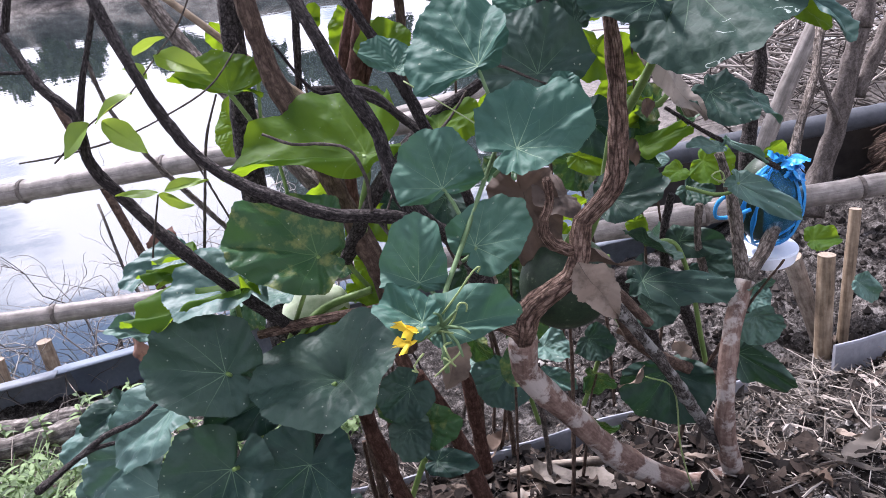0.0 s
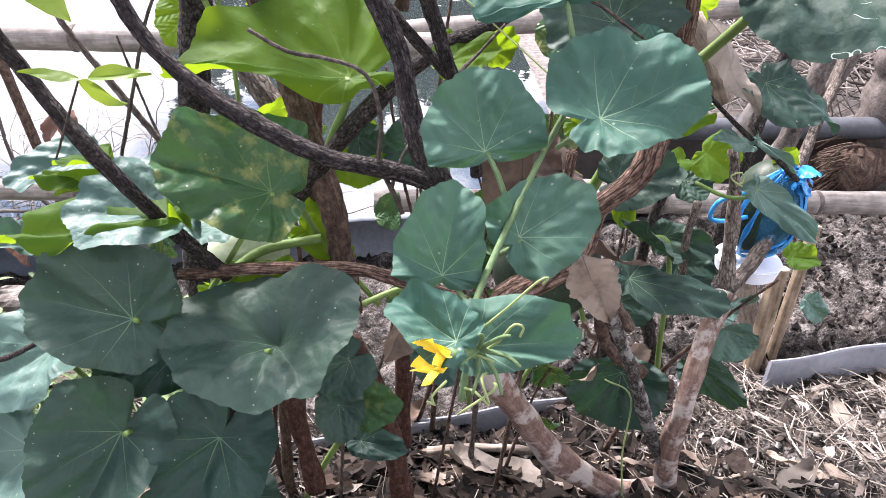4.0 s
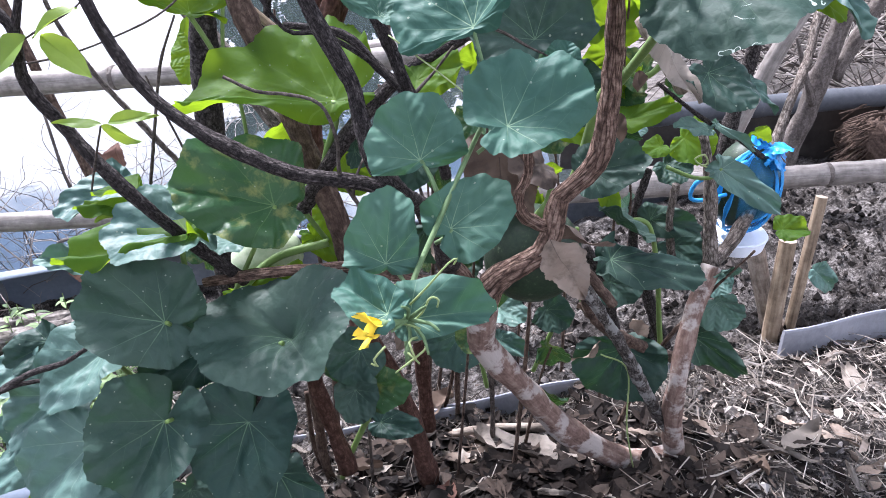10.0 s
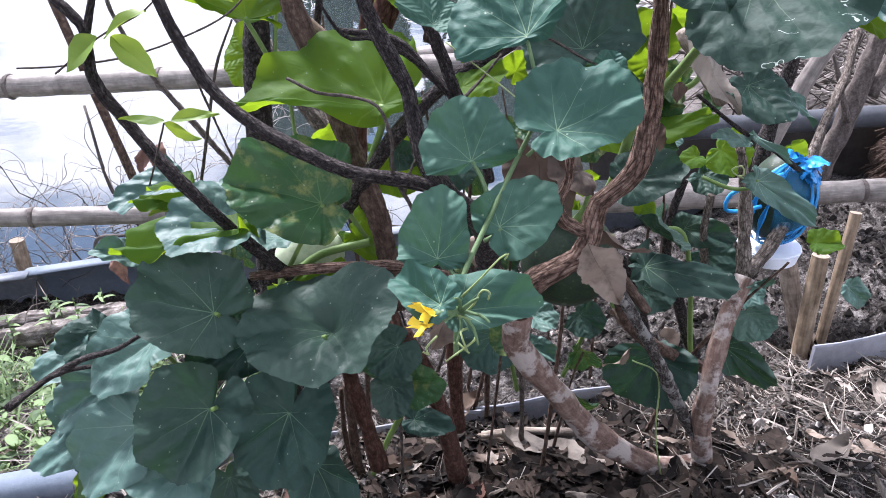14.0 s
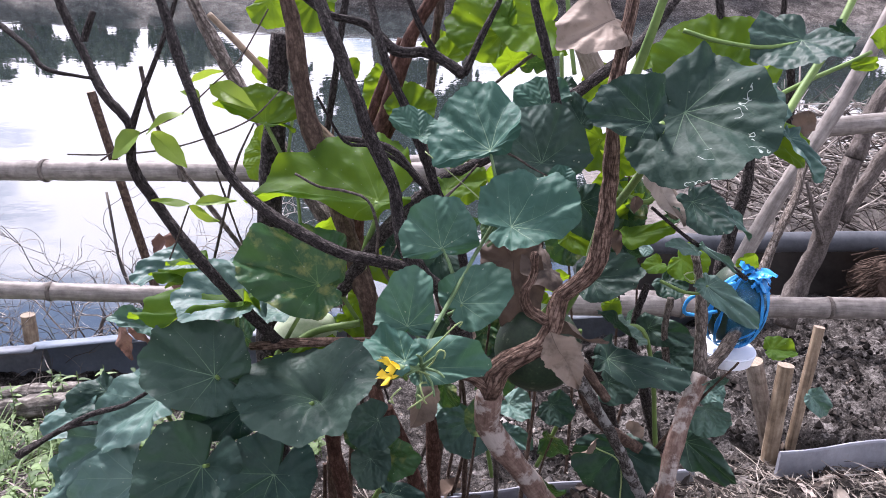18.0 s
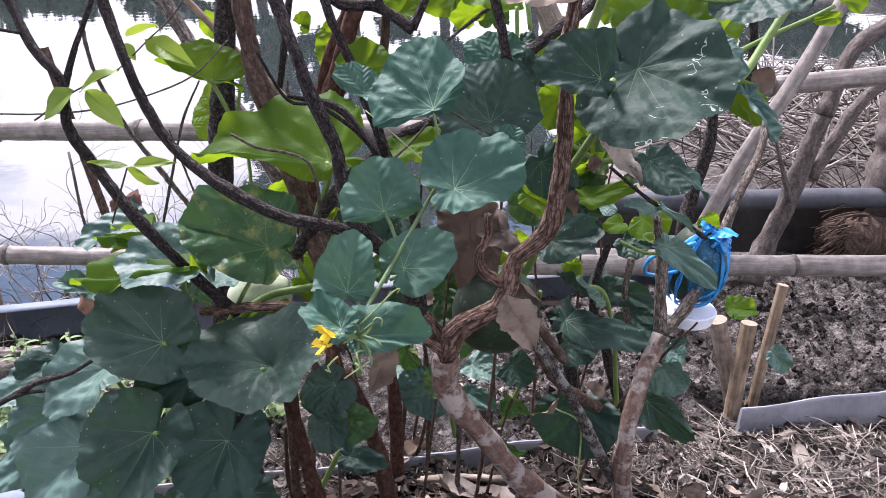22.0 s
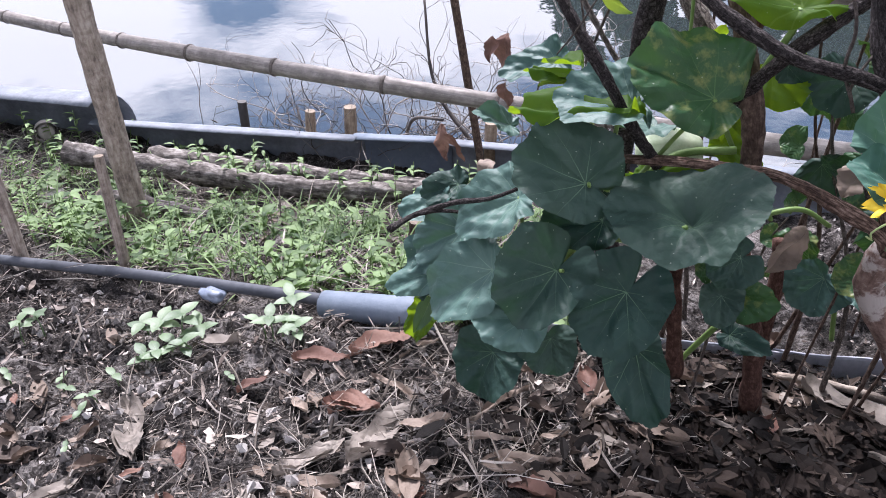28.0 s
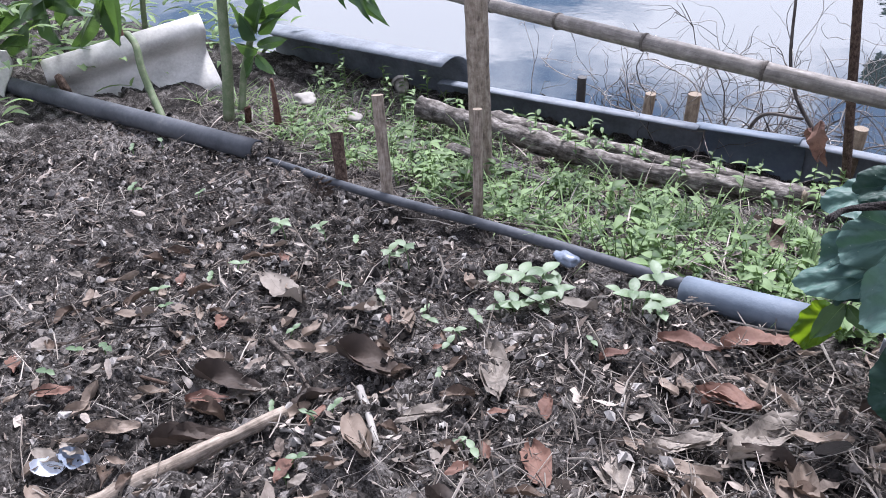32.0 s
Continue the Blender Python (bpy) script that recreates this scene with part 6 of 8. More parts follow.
split_pipe("edging_half_pipe", "blue-grey split pipe edging the garden bed", "pvc_blue", .029, (-.782, .845, -.142), (-.55, .850, -.088), (-80, 185))
board("edging_board", "grey plastic board edging the soil", "pvc_pale", (-.47, .91, -.105), (.03, 1.075, -.135), .09)
board("edging_board", "grey plastic board edging the soil behind the shrub", "pvc_pale", (.01, 1.08, -.137), (.50, 1.24, -.155), .08)
board("edging_board", "pale lavender plastic board edging the soil", "pvc_pale", (.65, 1.209, -.076), (1.35, 1.39, -.056), .075)
# boards and split pipes along the water
split_pipe("gutter_board", "dark grey gutter board holding the bank", "pvc_dark", .10, (-2.44, 1.74, -.55), (-1.41, 1.98, -.51), (75, 255), group="bank boards")
split_pipe("gutter_board", "blue-grey split pipe holding the bank", "pvc_blue", .10, (-1.43, 2.0, -.515), (-1.10, 2.07, -.49), (75, 255), group="bank boards")
split_pipe("gutter_board", "dark blue split pipe holding the bank", "pvc_dark", .10, (-1.12, 2.07, -.50), (.9, 2.5, -.45), (75, 255), group="bank boards")
split_pipe("gutter_board", "wide dark split pipe holding the bank", "pvc_dark", .19, (-3.6, 1.50, -.575), (-2.40, 1.76, -.545), (70, 212), group="bank boards")


def corrugated(name, label, a, b, tall, wave, waves):
    """A corrugated cement sheet on edge, leaning back; its waves run along its length."""
    A, B = Vector(a), Vector(b)
    d = (B - A).normalized()
    out = d.cross(Vector((0, 0, 1))).normalized()
    m, n = 16, 26
    bmc = bmesh.new()
    grid = []
    for side_ in (0, 1):
        g = []
        for i in range(m + 1):
            row = []
            for k in range(n + 1):
                z = tall * k / n
                o = wave * math.sin(k / n * waves * 2 * math.pi + .6) - side_ * .008 - z * .45
                row.append(bmc.verts.new(A.lerp(B, i / m) + out * o + Vector((0, 0, z))))
            g.append(row)
        grid.append(g)
    for s_, g in enumerate(grid):
        for i in range(m):
            for k in range(n):
                bmc.faces.new((g[i][k], g[i + 1][k], g[i + 1][k + 1], g[i][k + 1]))
    for i in range(m):
        for k in (0, n):
            bmc.faces.new((grid[0][i][k], grid[0][i + 1][k], grid[1][i + 1][k], grid[1][i][k]))
    for i in (0, m):
        for k in range(n):
            bmc.faces.new((grid[0][i][k], grid[0][i][k + 1], grid[1][i][k + 1], grid[1][i][k]))
    bmesh.ops.recalc_face_normals(bmc, faces=bmc.faces)
    return tagged(part(name, bmc, "cement", None), label, "roofing sheet")


corrugated("cement_sheet", "pale corrugated cement sheet set on edge in the bank", (-3.28, 0.50, -0.55), (-3.15, 1.12, -0.49), .29, .050, 1.35)
corrugated("cement_sheet", "pale corrugated cement sheet at the bed's corner", (-3.80, .18, -.40), (-3.42, .37, -.39), .18, .02, 1.0)
outlet = thing("pipe_end", "black round pipe end with a pale plug", "pipe")
axis_ = np.array((.80, -.55, .22))
mouth = np.array((-2.50, 1.58, -.445))
pv, pf, pu = sweep(mouth + axis_ / np.linalg.norm(axis_) * np.linspace(-.05, .02, 4)[:, None], np.full(4, .040), 24, .01, 0)
put("pipe_wall", mesh_of("pipe_wall", pv, pf[:-2], "black_plastic_and_shade", pu), outlet)
pv, pf, pu = sweep(mouth + axis_ / np.linalg.norm(axis_) * np.linspace(-.03, .006, 4)[:, None] + np.array((0, 0, .003)), np.array((.030, .031, .030, .024)), 24, .05, 0)
put("plug", mesh_of("plug", pv, pf, "stone_pale", pu), outlet, "pale round plug")

# logs on the terrace
for nm, lab, r, pts in (("log", "weathered grey log lying along the bank", .038, ((-2.25, 1.46, -.42), (-1.85, 1.54, -.43), (-1.42, 1.64, -.445), (-.95, 1.76, -.41))),
                        ("log", "dark rotting log lying against the bank board", .036, ((-2.1, 1.68, -.50), (-1.45, 1.82, -.50), (-.75, 1.94, -.47))),
                        ("log", "thin grey log lying in the weeds", .022, ((-1.85, 1.24, -.37), (-1.55, 1.30, -.39), (-1.32, 1.33, -.40)))):
    ob = thing(nm, lab, "log", "logs")
    tube(ob, "log_body", "log_bark", r, r * .8, *pts)
    for end_, way_ in ((pts[0], -1), (pts[-1], 1)):
        tube(ob, "cut_end", "wood_cut", r * .9 if way_ < 0 else r * .7, r * .5, end_, (end_[0] + .006 * way_, end_[1] + .0015 * way_, end_[2]), (end_[0] + .010 * way_, end_[1] + .002 * way_, end_[2]))

# ---- fruit and flower ----
def fruit(name, label, material, centre, size, turn, ribs=0, stalk=True):
    ob = thing(name, label, "gourd")
    bmf = bmesh.new()
    bmesh.ops.create_uvsphere(bmf, u_segments=40, v_segments=24, radius=1)
    m = pose(*centre, *turn)
    for vtx in bmf.verts:
        p = vtx.co
        a_ = math.atan2(p.y, p.x)
        k = 1 + (.03 * math.cos(ribs * a_) * (1 - abs(p.z)) if ribs else 0) + .02 * math.sin(3 * p.x + 2 * p.z)
        dip = .12 * math.exp(-((1 - abs(p.z)) / .05))
        vtx.co = m @ Vector((p.x * size[0] * k, p.y * size[1] * k, p.z * size[2] * (1 - dip)))
    part("skin", bmf, material, ob)
    if stalk:
        top = m @ Vector((0, 0, size[2] * .9))
        t2 = m @ Vector((size[0] * .2, 0, size[2] * 1.5))
        tube(ob, "stalk", "stem_green", .006, .004, tuple(top), tuple((top + t2) / 2 + Vector((.004, 0, 0))), tuple(t2))
    return ob


fruit("gourd", "dark green speckled round gourd resting among the branches", "gourd_skin", (.126, .835, .318), (.060, .058, .062), (10, 0, 20))
fruit("melon", "pale striped green melon behind a branch", "melon_skin", (-.206, .86, .305), (.033, .033, .048), (0, 80, 10), 10)

MEL = Vector((.434, 1.0, .328))
bag = thing("hanging_melon", "dark melon hung in a blue plastic bag above a white lid", "melon")
bmf = bmesh.new()
bmesh.ops.create_uvsphere(bmf, u_segments=32, v_segments=20, radius=1)
for vtx in bmf.verts:
    vtx.co = MEL + Vector((vtx.co.x * .043, vtx.co.y * .043, vtx.co.z * .066))
part("melon_fruit", bmf, "gourd_skin", bag)
# thin film over the fruit's lower right, with folds drawn up to the gathered neck
NECK = MEL + Vector((.010, -.022, .066))


def film(name, material, rows):
    nn = len(rows[0])
    put(name, mesh_of(name, [p for row in rows for p in row], [(i * nn + j, (i + 1) * nn + j, (i + 1) * nn + j + 1, i * nn + j + 1) for i in range(len(rows) - 1) for j in range(nn - 1)], material), bag)


rows = []
for i in range(15):
    w = -1.04 + 1.9 * i / 14
    row = []
    for j in range(33):
        ang_ = -2.0 + 2.6 * j / 32
        r_ = .045 * math.sqrt(max(.05, 1 - (w * .93) ** 2)) + .0022 + .0022 * math.sin(9 * ang_ + 4 * w) * math.sin(3 * w + 5 * ang_)
        row.append(tuple(MEL + Vector((r_ * math.cos(ang_), r_ * math.sin(ang_), w * .067))))
    rows.append(row)
film("bag_film", "bag_film", rows)
for k, (lo_, hi_, wide_) in enumerate(((-2.9, -2.3, .005), (-2.5, -1.9, .003), (-.25, -.6, .006), (.05, -.3, .004), (-.75, -1.0, .003))):
    rows = []
    for i in range(15):
        w = -1.0 + 2.0 * i / 14
        ang_ = lo_ + (hi_ - lo_) * i / 14
        r_ = .046 * math.sqrt(max(.10, 1 - (w * .93) ** 2)) + .0035
        c_ = MEL + Vector((r_ * math.cos(ang_), r_ * math.sin(ang_), w * .067))
        c_ = c_.lerp(NECK, max(0, (i - 10) / 4) ** 2)
        t_ = Vector((-math.sin(ang_), math.cos(ang_), 0))
        o_ = Vector((math.cos(ang_), math.sin(ang_), 0))
        rows.append([tuple(c_ + t_ * wide_ * (q_ / 2) * (1 + .4 * math.sin(i * 1.3 + k)) + o_ * .0016 * (1 if q_ % 2 else -.4)) for q_ in range(-2, 3)])
    film("bag_fold", "net_blue", rows)
# crossing folds under the fruit
for lo_, hi_, z0, z1 in ((-2.7, -.9, -.062, -.028), (-2.5, -.5, -.066, -.062), (-1.9, .1, -.058, -.050)):
    pts = []
    for j in range(9):
        ang_ = lo_ + (hi_ - lo_) * j / 8
        z_ = z0 + (z1 - z0) * j / 8
        r_ = .043 * math.sqrt(max(.12, 1 - (z_ / .070) ** 2)) + .004
        pts.append(tuple(MEL + Vector((r_ * math.cos(ang_), r_ * math.sin(ang_), z_))))
    tube(bag, "bag_fold", "net_blue", .0022, .0016, *pts)
# crumpled neck of the bag
for k in range(26):
    a0 = k * 2.4
    p0 = NECK + Vector((.010 * math.cos(a0), .008 * math.sin(a0), -.030 + .034 * RNG.random()))
    d0 = Vector((.55 * math.cos(a0) + .30, .45 * math.sin(a0), 1.1 * RNG.random() - .35))
    ln = .014 + .022 * RNG.random()
    p2 = p0 + d0 * ln
    p1 = p0 + d0 * ln * .5 + Vector((-d0.y, d0.x, .15)) * (.016 + .012 * RNG.random())
    leaf(bag, "bag_frill", "net_blue", 0, -.35, tuple(p0), tuple(p2), tuple(p1))
HND = MEL + Vector((-.034, -.034, .012))
tube(bag, "bag_handle", "net_blue", .0034, .0028, tuple(MEL + Vector((-.016, -.040, .052))), tuple(HND + Vector((-.022, -.004, .022))), tuple(HND + Vector((-.046, -.006, .010))), tuple(HND + Vector((-.050, -.006, -.012))), tuple(HND + Vector((-.030, -.004, -.016))), tuple(HND + Vector((0, 0, -.010))))
bmf = bmesh.new()
bmesh.ops.create_cone(bmf, cap_ends=True, segments=48, radius1=.040, radius2=.045, depth=.022)
bmesh.ops.bevel(bmf, geom=[e_ for e_ in bmf.edges if e_.calc_face_angle(0) > .8], offset=.0022, segments=2, affect="EDGES")
bmesh.ops.translate(bmf, vec=MEL + Vector((.002, 0, -.085)), verts=bmf.verts)
part("plastic_lid", bmf, "white_plastic", bag, "white plastic lid under the melon", smooth=False)

flower = Vector((-.010, .398, .523))


def petal(k):
    a_ = k * 2 * math.pi / 5 + .3
    axis_ = Vector((-.80, -.42, .12)).normalized()
    r_ = axis_.cross(Vector((0, 0, 1))).normalized()
    q = r_.cross(axis_)
    d = r_ * math.cos(a_) + q * math.sin(a_)
    w = axis_.cross(d)
    v_, f_ = [], []
    for i in range(7):
        s_ = i / 6
        wide = .0055 * math.sin(math.pi * min(1, .15 + s_ * .8)) ** .7
        for j in range(5):
            o = (j - 2) / 2
            v_.append(flower + d * (.002 + .009 * s_ ** 1.5) + axis_ * (.016 * s_ - .003 * s_ * s_ + .003 * math.cos(o * 5 + k) * s_) + w * wide * o)
    f_ = [(i * 5 + j, i * 5 + j + 1, i * 5 + j + 6, i * 5 + j + 5) for i in range(6) for j in range(4)]
    put("petal", mesh_of("petal", v_, f_, "petal"), bloom, "yellow crinkled flower petal")


bloom = tube(climbvine, "flower", "stem_hairy", .0038, .0028, tuple(flower), tuple(flower + Vector((.012, .012, -.004))), tuple(flower + Vector((.012, .02, -.010))), (.003, .430, .500), label="yellow flower on a hairy stalk")
for k in range(5):
    petal(k)
for k in range(6):
    a_ = k * 1.05
    tube(bloom, "sepal", "stem_hairy", .0014, .0008, tuple(flower + Vector((.015, .012, -.004))), tuple(flower + Vector((.02 + .008 * math.cos(a_), .008, -.004 + .012 * math.sin(a_)))), tuple(flower + Vector((.02 + .014 * math.cos(a_), 0, -.004 + .020 * math.sin(a_)))))
tube(shrub, "thread", "tendril", .0012, .0012, (0.302, 0.860, -0.111), (0.274, 0.855, 0.013), (0.263, 0.850, 0.123), (0.225, 0.850, 0.151))
# tangle of dry tendrils round the stem tip
for k in range(4):
    c0 = Vector((.0 + .03 * (RNG.random() - .5), .410 + .02 * (RNG.random() - .5), .500 + .02 * (RNG.random() - .5)))
    tube(climbvine, "tendril", "tendril", .0009, .0006, tuple(c0), tuple(c0 + Vector((.015 * (RNG.random() - .5), -.01, .015 * RNG.random()))), tuple(c0 + Vector((.04 * (RNG.random() - .5), -.015, .02 * (RNG.random() - .5)))))

# ---- stuff: brush, weeds, litter ----
class Buf:
    """Collects many small pieces for one mesh."""

    def __init__(self):
        self.v, self.f, self.uv, self.n = [], [], [], 0

    def add(self, verts, faces, uv=None):
        verts = np.asarray(verts, float)
        self.v.append(verts)
        self.f += [tuple(i + self.n for i in fc) for fc in faces]
        self.uv.append(np.zeros((len(verts), 2)) if uv is None else np.asarray(uv, float))
        self.n += len(verts)

    def make(self, name, material, label, category, smooth=True):
        me = mesh_of(name, np.concatenate(self.v), self.f, material, np.concatenate(self.uv), smooth)
        return tagged(put(name, me), label, category, kind="stuff")


def stick(buf, pts, r0, r1, sides=5, step=.05):
    path = spline(pts, step)
    v, f, uv = sweep(path, np.linspace(r0, r1, len(path)), sides, .1, .05)
    buf.add(v, f, uv)


def crooked(buf, start, way, length, r, depth=2):
    """A dead twig that bends and forks."""
    p = np.array(start, float)
    d = np.array(way, float)
    d /= np.linalg.norm(d)
    pts = [p.copy()]
    for k in range(6):
        d = d + (NPR.rand(3) - .5) * 1.2
        d /= np.linalg.norm(d)
        p = p + d * length / 6
        pts.append(p.copy())
        if depth and NPR.rand() < .5:
            crooked(buf, p, d + (NPR.rand(3) - .5) * 1.8, length * (.35 + .35 * NPR.rand()), r * .6, depth - 1)
    stick(buf, pts, r, r * .4, 5, length / 9)


# thin stems and small leaves that fill the thicket
for k in range(20):
    x0, y0 = -.35 + .68 * NPR.rand(), .88 + .45 * NPR.rand()
    z0 = ground_z(x0, y0)
    up = .25 + .55 * NPR.rand()
    lx, ly = (NPR.rand(2) - .6) * .3
    tube(greystems, "stem", RNG.choice(("bark_twig", "bark_brown", "bark_dark")), .0025 + .003 * NPR.rand(), .0015,
         (x0, y0, z0 - .02), (x0 + lx * .3 + .03 * NPR.rand(), y0 + ly * .2, z0 + up * .4), (x0 + lx * .7, y0 + ly * .5, z0 + up * .75), (x0 + lx, y0 + ly * .8, z0 + up))
    for rep in range(2):
        c_ = np.array((x0 + lx * .8, y0 + ly * .6, z0 + up * (.5 + .45 * NPR.rand())))
        a_ = NPR.rand() * 6.28
        d_ = np.array((math.cos(a_), -.4 * NPR.rand(), math.sin(a_) - .3)) * (.022 + .024 * NPR.rand())
        w_ = np.array((-d_[2], -.02, d_[0])) * .8
        leaf(greystems, "leaf", "leaf_mottled" if x0 < .25 and y0 > 1.05 else RNG.choice(("leaf_dark", "leaf_blue_sheen", "leaf_mottled")), .3, .08, tuple(c_), tuple(c_ + d_), tuple(c_ + d_ * .4 + w_))

# brush in the water beyond the rail
brush = Buf()
for k in range(84):
    s = NPR.rand()
    start = (-2.2 + 1.7 * s + .2 * NPR.rand(), 2.15 + .25 * s + .6 * NPR.rand(), -.74)
    crooked(brush, start, (NPR.rand() * 2.0 - 1.0, .4 * NPR.rand() - .1, .05 + .35 * NPR.rand()), .28 + .4 * NPR.rand(), .0022 + .0025 * NPR.rand(), 2)
for pts in (((-1.5, 2.5, -.70), (-1.35, 2.3, -.46), (-1.15, 2.15, -.36)), ((-1.1, 2.4, -.6), (-1.35, 2.5, -.40), (-1.5, 2.7, -.1))):
    stick(brush, pts, .009, .005, 7)
brush.make("brush", "twig_dead", "tangle of dead leafless twigs standing in the water", "brush")

pile = Buf()
for k in range(1500):
    x = .95 + 2.8 * NPR.rand()
    y = 2.75 + 1.6 * NPR.rand()
    top = .24 * math.exp(-((x - 2.3) / 1.1) ** 2 - ((y - 3.6) / .9) ** 2)
    z = -.16 + (.14 + top) * NPR.rand() ** .6
    d = np.array((NPR.rand() - .5, NPR.rand() * .5 - .25, (NPR.rand() - .5) * .5))
    d /= np.linalg.norm(d)
    ln = .25 + .45 * NPR.rand()
    a_ = np.array((x, y, z))
    stick(pile, (a_ - d * ln / 2, a_ + (NPR.rand(3) - .5) * .12, a_ + d * ln / 2), .002 + .0045 * NPR.rand(), .0015, 5, .12)
pile.make("brush_pile", "twig_dead", "heap of grey cut sticks and twigs", "brush pile")
mound = Buf()
n = 24
gx, gy = np.meshgrid(np.linspace(.6, 4.2, n), np.linspace(2.62, 5.2, n))
gz = -.42 + .30 * np.exp(-((gx - 2.4) / 1.25) ** 2 - ((gy - 3.8) / .95) ** 2)
mound.add(np.stack([gx, gy, gz], -1).reshape(-1, 3), [(i * n + j, i * n + j + 1, (i + 1) * n + j + 1, (i + 1) * n + j) for i in range(n - 1) for j in range(n - 1)])
mound.make("leaf_mould", "crumb", "dark leaf mould heaped under the sticks", "mulch")


def blade(buf, at, way, length, width, curl=.3, fold=.2, pts=4):
    """One small ovate leaf as a folded, curved strip."""
    d = np.array(way, float)
    d /= np.linalg.norm(d) + 1e-9
    w = np.cross(d, (0, 0, 1.0))
    w /= np.linalg.norm(w) + 1e-9
    up = np.cross(w, d)
    v, uv = [], []
    for i in range(pts + 1):
        s = i / pts
        wd = width * math.sin(math.pi * (.08 + .92 * s) ** .8) ** .8 if i < pts else 0
        c = np.array(at) + d * length * s + up * (-curl * length * s * s)
        v += [c - w * wd / 2 + up * fold * wd, c, c + w * wd / 2 + up * fold * wd]
        uv += [(s, -.2), (s, 0), (s, .2)]
    f = []
    for i in range(pts):
        a_ = i * 3
        f += [(a_, a_ + 1, a_ + 4, a_ + 3), (a_ + 1, a_ + 2, a_ + 5, a_ + 4)]
    buf.add(v, f, uv)


# weeds on the terrace
weeds = Buf()
stems = Buf()
count = 0
while count < 900:
    x = -2.6 + 2.3 * NPR.rand()
    y = .90 + .95 * NPR.rand() ** 1.2
    if y < .80 + .03 * x + .06:
        continue
    thick = .35 + .65 * min(1, max(0, 1.45 - abs(x + 1.15)))
    if NPR.rand() > thick or (y > 1.45 and NPR.rand() < .7) or NPR.rand() > .2 + .8 * math.sin(x * 9 + 4 * y) ** 2:
        continue
    z = ground_z(x, y)
    tall = .02 + .075 * NPR.rand() ** 1.4
    lean = (NPR.rand(2) - .5) * .06
    stick(stems, ((x, y, z - .01), (x + lean[0] * .4, y + lean[1] * .4, z + tall * .5), (x + lean[0], y + lean[1], z + tall)), .0014, .0009, 4, .04)
    big = .45 + 1.3 * NPR.rand() ** 2
    for j in range(RNG.randint(4, 9)):
        s = .2 + .8 * NPR.rand()
        a_ = NPR.rand() * 6.28
        blade(weeds, (x + lean[0] * s, y + lean[1] * s, z + tall * s), (math.cos(a_), math.sin(a_), .15 + .5 * NPR.rand()), (.011 + .022 * NPR.rand() ** 1.5) * big, (.006 + .011 * NPR.rand()) * big, .4)
    count += 1
for k in range(2300):
    x, y = -2.9 + 2.5 * NPR.rand(), .88 + .75 * NPR.rand()
    if math.sin(x * 7 + 1.3) * math.sin(y * 9) > .35:
        continue
    a_ = NPR.rand() * 6.28
    blade(weeds, (x, y, ground_z(x, y) - .005), (math.cos(a_), math.sin(a_), .8 + 1.2 * NPR.rand()), .04 + .12 * NPR.rand() ** 1.5, .0022 + .0035 * NPR.rand(), .55, .3, 5)
# a few taller shoots along the bank and the logs
for k in range(56):
    x = -3.0 + 2.3 * NPR.rand()
    y = 1.42 + .28 * (x + 2.5) / 1.7 + .26 * NPR.rand()
    z = ground_z(x, y)
    for j in range(9):
        a_ = NPR.rand() * 6.28
        blade(weeds, (x, y, z + .03 + .012 * j), (math.cos(a_), math.sin(a_), .4), .025 + .02 * NPR.rand(), .013, .4)
    stick(stems, ((x, y, z - .01), (x + .003, y, z + .07), (x, y + .004, z + .14)), .0015, .001, 4, .04)
# tall growth behind the cement sheet
for k in range(900):
    x, y = -4.6 + 1.7 * NPR.rand(), .15 + 1.5 * NPR.rand()
    if y > .45 and x > -3.25:
        continue
    z = float(height(x, y)) + .55 * NPR.rand()
    a_ = NPR.rand() * 6.28
    blade(weeds, (x, y, z), (math.cos(a_), math.sin(a_), .3 + .7 * NPR.rand()), .05 + .12 * NPR.rand(), .012 + .02 * NPR.rand(), .5, .2, 5)
dry = Buf()
for k in range(1500):
    x, y = -2.9 + 2.5 * NPR.rand(), .86 + .85 * NPR.rand()
    a_ = NPR.rand() * 6.28
    blade(dry, (x, y, ground_z(x, y) + .002), (math.cos(a_), math.sin(a_), .1 + .9 * NPR.rand() ** 2), .03 + .13 * NPR.rand() ** 1.6, .0016 + .004 * NPR.rand() ** 2, .35, .3, 5)
dry.make("dry_grass", "straw", "dry bleached grass blades lying among the weeds", "grass")
weeds.make("weeds", "leaf_weed", "low green weeds and grass on the terrace", "weeds")
stems.make("weed_stems", "stem_green", "thin green stems of the weeds", "weeds")

# straw, chips and crumbs on the bed: many small pieces at once
def scatter(n, keep):
    x = -3.0 + 4.5 * NPR.rand(n * 4)
    y = -.45 + 2.7 * NPR.rand(n * 4)
    fade = np.clip((x + 3.0) / .5, 0, 1) * np.clip((1.5 - x) / .35, 0, 1) * np.clip((y + .45) / .3, 0, 1)
    ok = NPR.rand(n * 4) < keep(x, y) * fade
    x, y = x[ok][:n], y[ok][:n]
    return np.stack([x, y, height(x, y) + lumps(x, y)], -1)


def pieces(name, material, label, category, P, shapes, faces):
    """shapes: one block of corner offsets for each place in P."""
    k = shapes.shape[1]
    V = (P[:, None, :] + shapes).reshape(-1, 3)
    F = (np.arange(len(P))[:, None, None] * k + np.array(faces)[None]).reshape(-1, len(faces[0]))
    me = bpy.data.meshes.new(name)
    me.from_pydata(V.tolist(), [], F.tolist())
    me.materials.append(M[material])
    tagged(put(name, me), label, category, kind="stuff")


